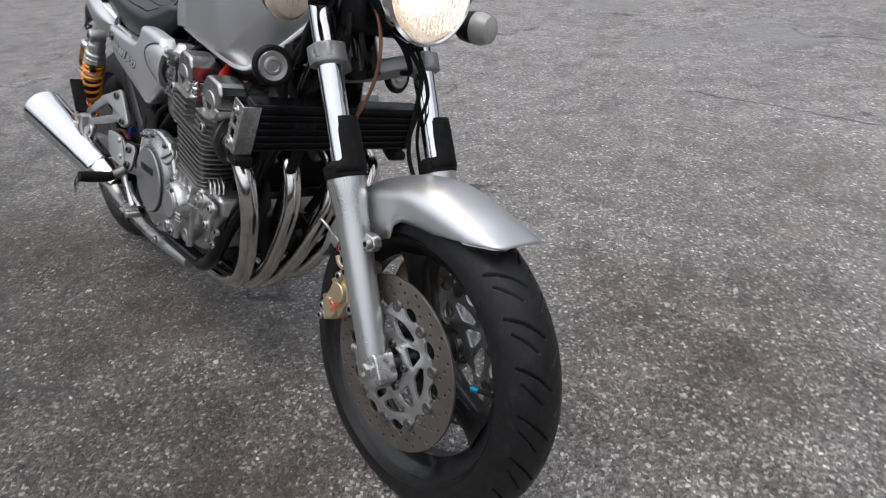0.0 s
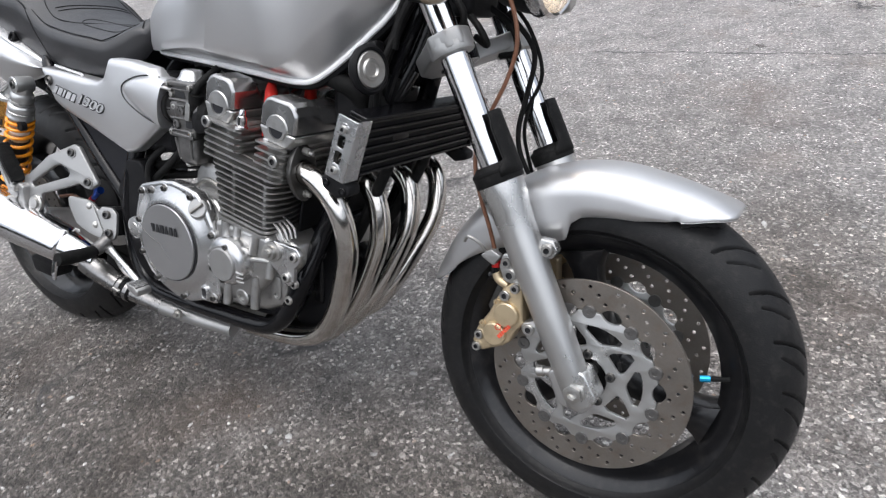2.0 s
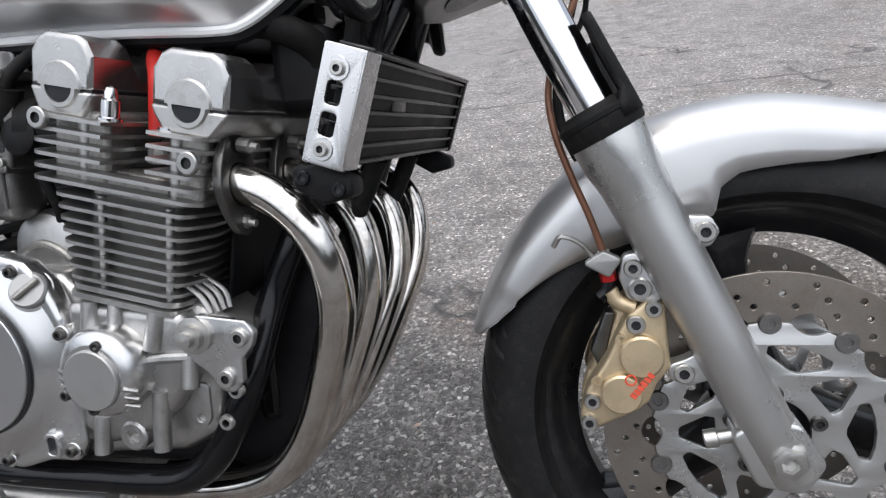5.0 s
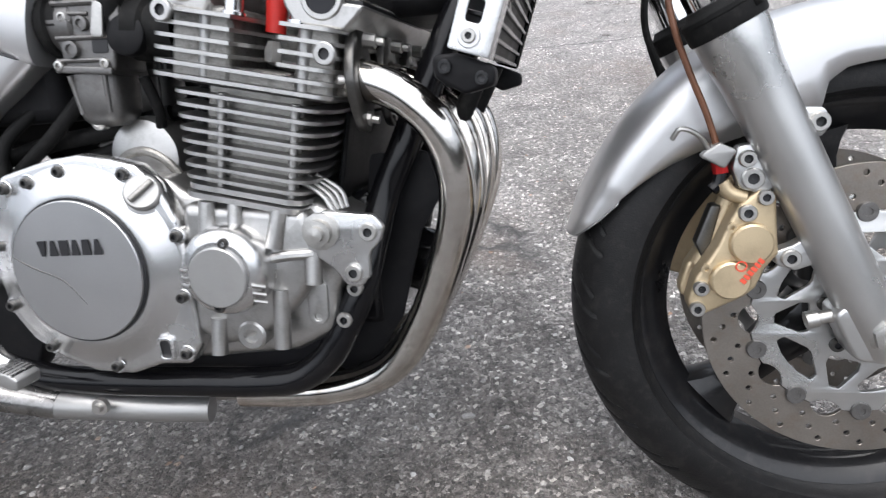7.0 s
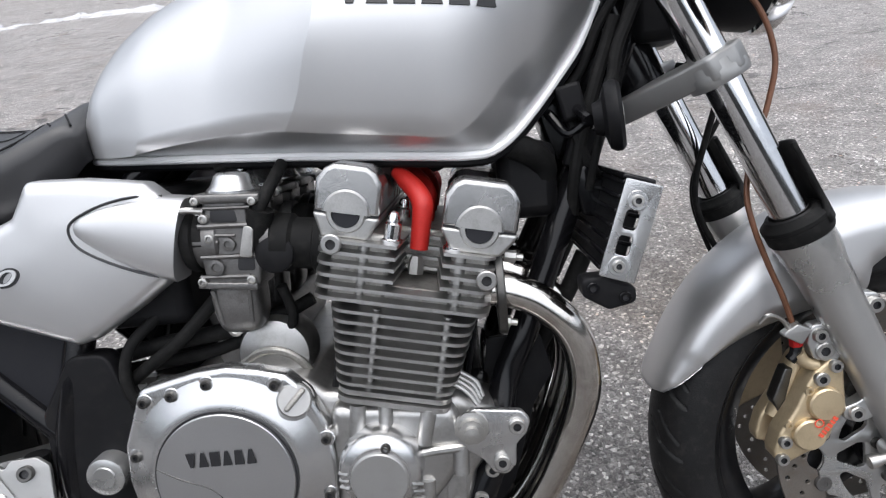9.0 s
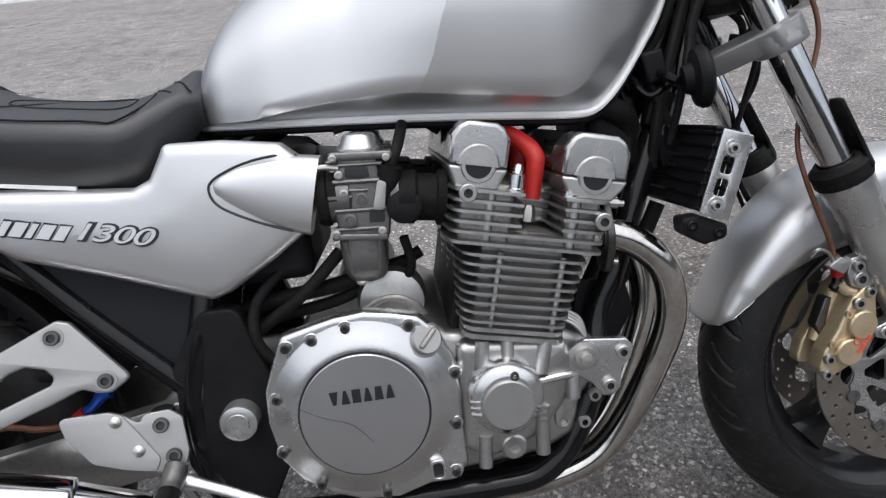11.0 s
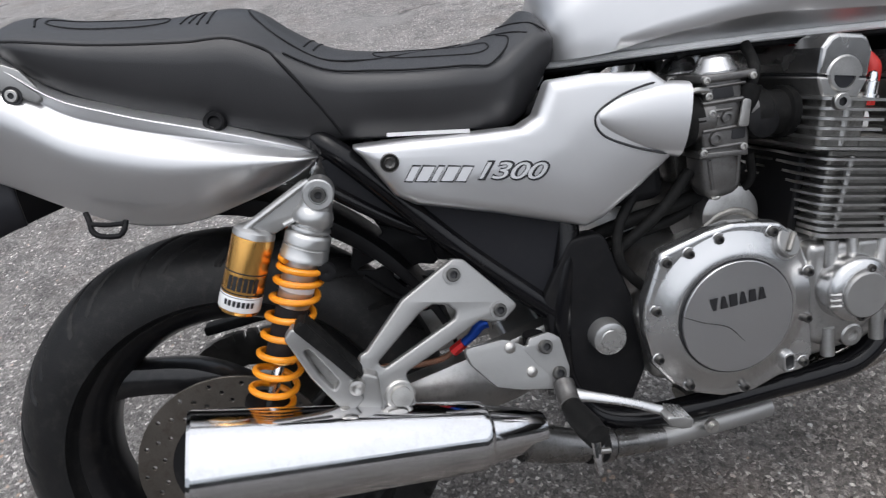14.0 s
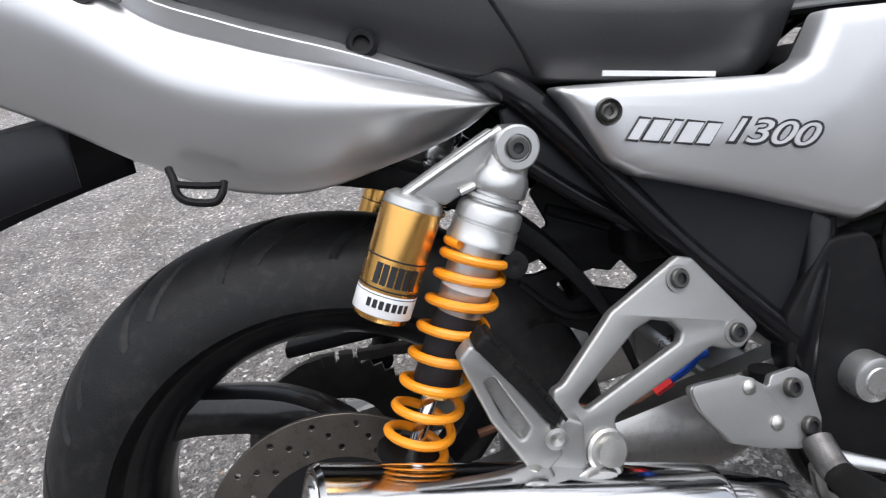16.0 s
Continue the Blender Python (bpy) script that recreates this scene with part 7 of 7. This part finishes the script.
# ---- hoses, cables and covers behind and above the engine ----
for pts, r in (
    ([(0.52, -0.12, 0.47), (0.57, -0.13, 0.505), (0.63, -0.135, 0.545), (0.68, -0.13, 0.59)], 0.008),
    ([(0.53, -0.10, 0.52), (0.60, -0.11, 0.535), (0.68, -0.11, 0.545), (0.76, -0.10, 0.56)], 0.010),
    ([(0.54, -0.09, 0.50), (0.60, -0.10, 0.51), (0.68, -0.10, 0.525), (0.78, -0.09, 0.57)], 0.008),
    ([(0.60, -0.14, 0.44), (0.565, -0.145, 0.49), (0.57, -0.14, 0.54), (0.61, -0.12, 0.58)], 0.007),
    ([(0.745, -0.158, 0.675), (0.757, -0.160, 0.695), (0.766, -0.150, 0.712), (0.775, -0.12, 0.735)], 0.007),
    ([(0.742, -0.150, 0.650), (0.748, -0.155, 0.668), (0.756, -0.158, 0.690)], 0.014),
    ([(0.69, -0.10, 0.735), (0.73, -0.09, 0.742), (0.79, -0.10, 0.738), (0.82, -0.08, 0.72)], 0.004),
    ([(0.76, -0.14, 0.60), (0.765, -0.13, 0.56), (0.745, -0.11, 0.53)], 0.006),
    ([(0.94, -0.06, 0.72), (0.98, -0.09, 0.735), (1.03, -0.10, 0.73), (1.07, -0.08, 0.70), (1.05, -0.06, 0.65)], 0.016),
):
    part("rubber_hose", tube(pts, r, 12), RUBBER, bike)
part("throttle_cap", lathe([(0.021, 0), (0.021, 0.014), (0.018, 0.016), (0.0001, 0.016)], (0.765, -0.152, 0.640), (0, -1, 0.1), 28, caps=False), BLACK, bike, "black throttle sensor cap")
for y in (-0.09, 0.0, 0.09):
    part("ignition_coil", box(0.93, 1.04, y - 0.022, y + 0.022, 0.745, 0.79), BLACK, bike, bevel=0.006)
part("head_cover_box", box(1.015, 1.085, -0.09, 0.09, 0.64, 0.73), BLACK, bike, "black air duct box before the cylinder head", bevel=0.015)
part("gusset_plate", plate([rounded([(1.06, 0.80), (1.16, 0.86), (1.165, 0.78), (1.13, 0.72), (1.09, 0.70)], 0.01, 3)], 0, 0.07, 0.004), FRAME, bike, "black steering head gusset")
part("under_tank_tray", box(0.60, 1.05, -0.07, 0.07, 0.765, 0.80), BLACK, bike, bevel=0.01)
part("sump", plate([rounded([(0.62, 0.292), (0.93, 0.300), (0.91, 0.262), (0.84, 0.245), (0.66, 0.245)], 0.012, 3)], 0, 0.20, 0.008), SHADEP, engine, "dark oil sump")
part("side_stand", tube([(0.60, 0.13, 0.24), (0.57, 0.20, 0.15), (0.535, 0.288, 0.085)], [0.014, 0.012, 0.011], 12, 5), FRAME, bike, "black side stand")

# ---- seat piping and stitched panels ----
SEAM = surface("dark_stitched_seam", (0.010, 0.010, 0.011), 0.6, 0.0, 0.0, 0.2, 900, 30, 0.2, gloss=0.2)


def piping(name, pts, r=0.0013):
    part(name, tube(pts, r, 8, 5), SEAM, seat)


for s in (-1, 1):
    line = []
    for x in np.linspace(-0.125, 0.185, 16):
        zl, zt, ze, w = seat_section(x)
        line.append((x, s * (w * 0.955 - 0.0008), ze - 0.003))
    for k, (x, f) in enumerate(((0.205, 0.78), (0.222, 0.55), (0.236, 0.3), (0.246, 0.06))):
        zl, zt, ze, w = seat_section(x)
        line.append((x, s * (w - 0.018 + 0.014 * min(1.0, f / 0.75)), zl + (ze - zl) * f))
    piping("seat_piping", line, 0.0022)
    line = []
    for x in np.linspace(0.20, 0.44, 14):
        zl, zt, ze, w = seat_section(x)
        line.append((x, s * w * 0.90, seat_top_z(x, w * 0.86) - 0.0006))
    line += [(0.468, s * 0.098, seat_top_z(0.468, 0.098)), (0.478, s * 0.075, seat_top_z(0.478, 0.075)), (0.47, s * 0.05, seat_top_z(0.47, 0.05))]
    piping("seat_seam", line)
    for x0, x1, y0, y1 in ((0.305, 0.452, 0.045, 0.092), (-0.06, 0.075, 0.045, 0.088)):
        ring = []
        for k in range(29):
            a = 2 * math.pi * k / 28
            ca, sa = math.cos(a), math.sin(a)
            f = (abs(ca) ** 3 + abs(sa) ** 3) ** (-1 / 3)
            x, y = (x0 + x1) / 2 + (x1 - x0) / 2 * ca * f, (y0 + y1) / 2 + (y1 - y0) / 2 * sa * f
            ring.append((x, s * y, seat_top_z(x, y) - 0.0002))
        piping("seat_seam", ring, 0.0013)
for x in (0.102, 0.112, 0.235, 0.245, 0.462, 0.486):
    piping("seat_seam", [(x + 0.05 * (y / 0.1) ** 2 * (1 if x > 0.3 else -0.3), y, seat_top_z(x + 0.05 * (y / 0.1) ** 2 * (1 if x > 0.3 else -0.3), y) - 0.0001) for y in np.linspace(-0.088, 0.088, 13)], 0.0013)

for s in (-1, 1):
    for path in (((0.165, 0.0), (0.167, 0.05), (0.176, 0.078), (0.200, 0.096), (0.240, 0.104), (0.290, 0.098), (0.330, 0.080), (0.40, 0.030), (0.43, 0.0)), ((0.118, 0.0), (0.116, 0.06), (0.110, 0.095)), ((0.130, 0.0), (0.128, 0.06), (0.122, 0.098)), ((-0.075, 0.0), (-0.073, 0.06), (-0.066, 0.09))):
        piping("seat_seam", [(x, s * y, seat_top_z(x, y) - 0.0001) for x, y in path])

# ---- emblems ----
def on_cover(x, z, lift):
    return side_frame(x, -cover_y(x + 0.04, z) - lift, z, -12.5, -3.0)


em = part("emblem", lettering("1300", on_cover(0.3905, 0.6470, 0.0002), 0.0900, 0.0245, 0.0010, 0.34, 0.92, 0.05), INKSHADE, bike, "dark edge of the side cover numerals")
part("lettering", lettering("1300", on_cover(0.3925, 0.6490, 0.0010), 0.0850, 0.0200, 0.0012, 0.34, 0.92, 0.0), SILVERINK, em, "silver numerals 1300")
# the maker's slanted strokes before the numerals: bright strokes on a dark ground
STROKES = [((x, 0.0), (x + w, 0.0), (x + w + 0.009, 0.017), (x + 0.009, 0.017)) for x, w in ((0.0, 0.009), (0.013, 0.014), (0.031, 0.007), (0.043, 0.014), (0.061, 0.012))]
for quad in STROKES:
    mid = Vector((sum(q[0] for q in quad) / 4, sum(q[1] for q in quad) / 4))
    for grow, lift, mat, name in ((1.0, 0.0003, INKSHADE, "emblem_edge"), (0.0, 0.0012, SILVERINK, "emblem_stroke")):
        m = on_cover(0.305, 0.6655, lift)
        pts = [Vector(q) + (Vector(q) - mid).normalized() * 0.0022 * grow for q in quad]
        bm = bmesh.new()
        skin(bm, [[bm.verts.new(m @ Vector((q.x, q.y, h))) for q in pts] for h in (-0.001, 0.0008)])
        part(name, bm, mat, em)


def tank_side(x, z):
    zc, zt = smooth_at(TANK_BAND, x), smooth_at(TANK_TOP, x)
    return tank_y(x, z, (z - zc) / (zt - zc))


for k, kind in enumerate("vaiara"):
    x = 0.872 + 0.0265 * k
    z = 0.883 - 0.0029 * k
    y0, y1, y2 = tank_side(x, z), tank_side(x, z + 0.034), tank_side(x + 0.02, z)
    where = side_frame(x, -y0 - 0.0006, z, -6.3, -math.degrees(math.atan2(y0 - y1, 0.034)), -math.degrees(math.atan2(y2 - y0, 0.02)))
    for bm in marks(where, 0.021, 0.034, kind, 0.0018, 0.0, 0.0):
        part("maker_mark", bm, INKSHADE, tank, "dark raised maker mark")


# ---- loose stones and grit on the asphalt ----
def island_stone():
    m, nt, p = nodes_of("loose_stone")
    g = nt.nodes.new("ShaderNodeNewGeometry")
    c = ramp(nt, g.outputs["Random Per Island"], [(0.0, (0.08, 0.075, 0.07)), (0.35, (0.26, 0.25, 0.24)), (0.9, (0.62, 0.61, 0.59)), (1.0, (0.30, 0.19, 0.13))])
    co = nt.nodes.new("ShaderNodeTexCoord")
    n = add(nt, "ShaderNodeTexNoise", Scale=300.0, Detail=3.0)
    nt.links.new(co.outputs["Object"], n.inputs[0])
    c = mixed(nt, 0.3, c, ramp(nt, n.outputs[0], [(0.3, (0.15, 0.14, 0.13)), (0.7, (0.5, 0.49, 0.47))]))
    nt.links.new(c, p.inputs["Base Color"])
    p.inputs["Roughness"].default_value = 0.7
    return m


def grit(name, count, seed, lo, hi, area, label):
    rng = np.random.RandomState(seed)
    t = (1 + 5 ** 0.5) / 2
    ico = np.array([(-1, t, 0), (1, t, 0), (-1, -t, 0), (1, -t, 0), (0, -1, t), (0, 1, t), (0, -1, -t), (0, 1, -t), (t, 0, -1), (t, 0, 1), (-t, 0, -1), (-t, 0, 1)], float) / math.hypot(1, t)
    tri = np.array([(0, 11, 5), (0, 5, 1), (0, 1, 7), (0, 7, 10), (0, 10, 11), (1, 5, 9), (5, 11, 4), (11, 10, 2), (10, 7, 6), (7, 1, 8), (3, 9, 4), (3, 4, 2), (3, 2, 6), (3, 6, 8), (3, 8, 9), (4, 9, 5), (2, 4, 11), (6, 2, 10), (8, 6, 7), (9, 8, 1)])
    vs, fs = [], []
    for k in range(count):
        r = lo + (hi - lo) * rng.rand() ** 3
        q = ico * rng.uniform(0.7, 1.25, (12, 1)) * (r * rng.uniform(0.8, 1.4), r * rng.uniform(0.6, 1.0), r * rng.uniform(0.35, 0.6))
        a = rng.rand() * 6.283
        rot = np.array([[math.cos(a), -math.sin(a), 0], [math.sin(a), math.cos(a), 0], [0, 0, 1]])
        q = q @ rot.T + (rng.uniform(area[0], area[1]), rng.uniform(area[2], area[3]), r * 0.12)
        fs.append(tri + 12 * k)
        vs.append(q)
    me = bpy.data.meshes.new(name)
    me.from_pydata(np.concatenate(vs).tolist(), [], np.concatenate(fs).tolist())
    me.materials.append(STONE)
    return tagged(new(name, me), label, "grit", kind="stuff")


STONE = island_stone()
grit("loose_grit", 13000, 4, 0.0014, 0.0062, (-0.8, 3.2, -0.6, 3.4), "scattered pale grit on the grey asphalt")
grit("loose_stones", 60, 9, 0.006, 0.013, (-0.5, 3.0, -0.5, 3.0), "a few pale loose stones on the asphalt")


# ---- dirty snow far off and the dark edge of the yard ----
SNOW = surface("dirty_snow", (0.52, 0.52, 0.53), 0.85, 0.0, 0.0, 0.2, 30, 3, 0.5, (0.16, 0.15, 0.135), 0.8)


def snow_heap(x, y, r, h, seed):
    rng = np.random.RandomState(seed)
    bm = bmesh.new()
    n, rings = 22, []
    ph = rng.rand(4) * 6.28
    for k in range(6):
        s = 1 - k / 6
        z = h * (1 - s * s)
        rings.append([bm.verts.new((x + r * s * math.cos(a) * (1 + 0.25 * math.sin(3 * a + ph[0]) + 0.15 * math.sin(7 * a + ph[1])), y + 0.55 * r * s * math.sin(a) * (1 + 0.2 * math.sin(4 * a + ph[2])), z * (1 + 0.3 * math.sin(5 * a + ph[3]) * s) - 0.01)) for a in (2 * math.pi * j / n for j in range(n))])
    skin(bm, rings, True, False)
    bm.faces.new(rings[-1])
    return tagged(finish("snow_mound", bm, SNOW, None, "low mound of dirty old snow on the asphalt", sharp=80), category="snow", group="snow mounds")


rng = np.random.RandomState(12)
for k in range(30):
    f = k / 29
    snow_heap(-9.2 + 5.4 * f + rng.uniform(-0.2, 0.2), 10.9 + 1.1 * f + rng.uniform(-0.35, 0.5), rng.uniform(0.10, 0.42), rng.uniform(0.03, 0.09), 20 + k)

# unseen ring, added to darken the horizon in reflections and block low sky
EDGE = surface("far_dark_edge", (0.05, 0.052, 0.05), 0.9, 0.0, 0.0, 0.4, 2.0, 0.15, 0.0)
bm = bmesh.new()
rings = []
for k in range(721):
    a = 2 * math.pi * k / 720
    h = 9.0 + 3.0 * noise.noise(Vector((math.cos(a) * 3, math.sin(a) * 3, 0))) + 2.4 * noise.noise(Vector((math.cos(a) * 14, math.sin(a) * 14, 5)))
    rings.append([bm.verts.new((48 * math.cos(a), 48 * math.sin(a), z)) for z in (-0.2, max(1.2, h))])
skin(bm, rings, False, False)
tagged(finish("backdrop", bm, EDGE, None, "unseen dark ring added as a far tree line, for reflections"), category="backdrop", kind="structure")
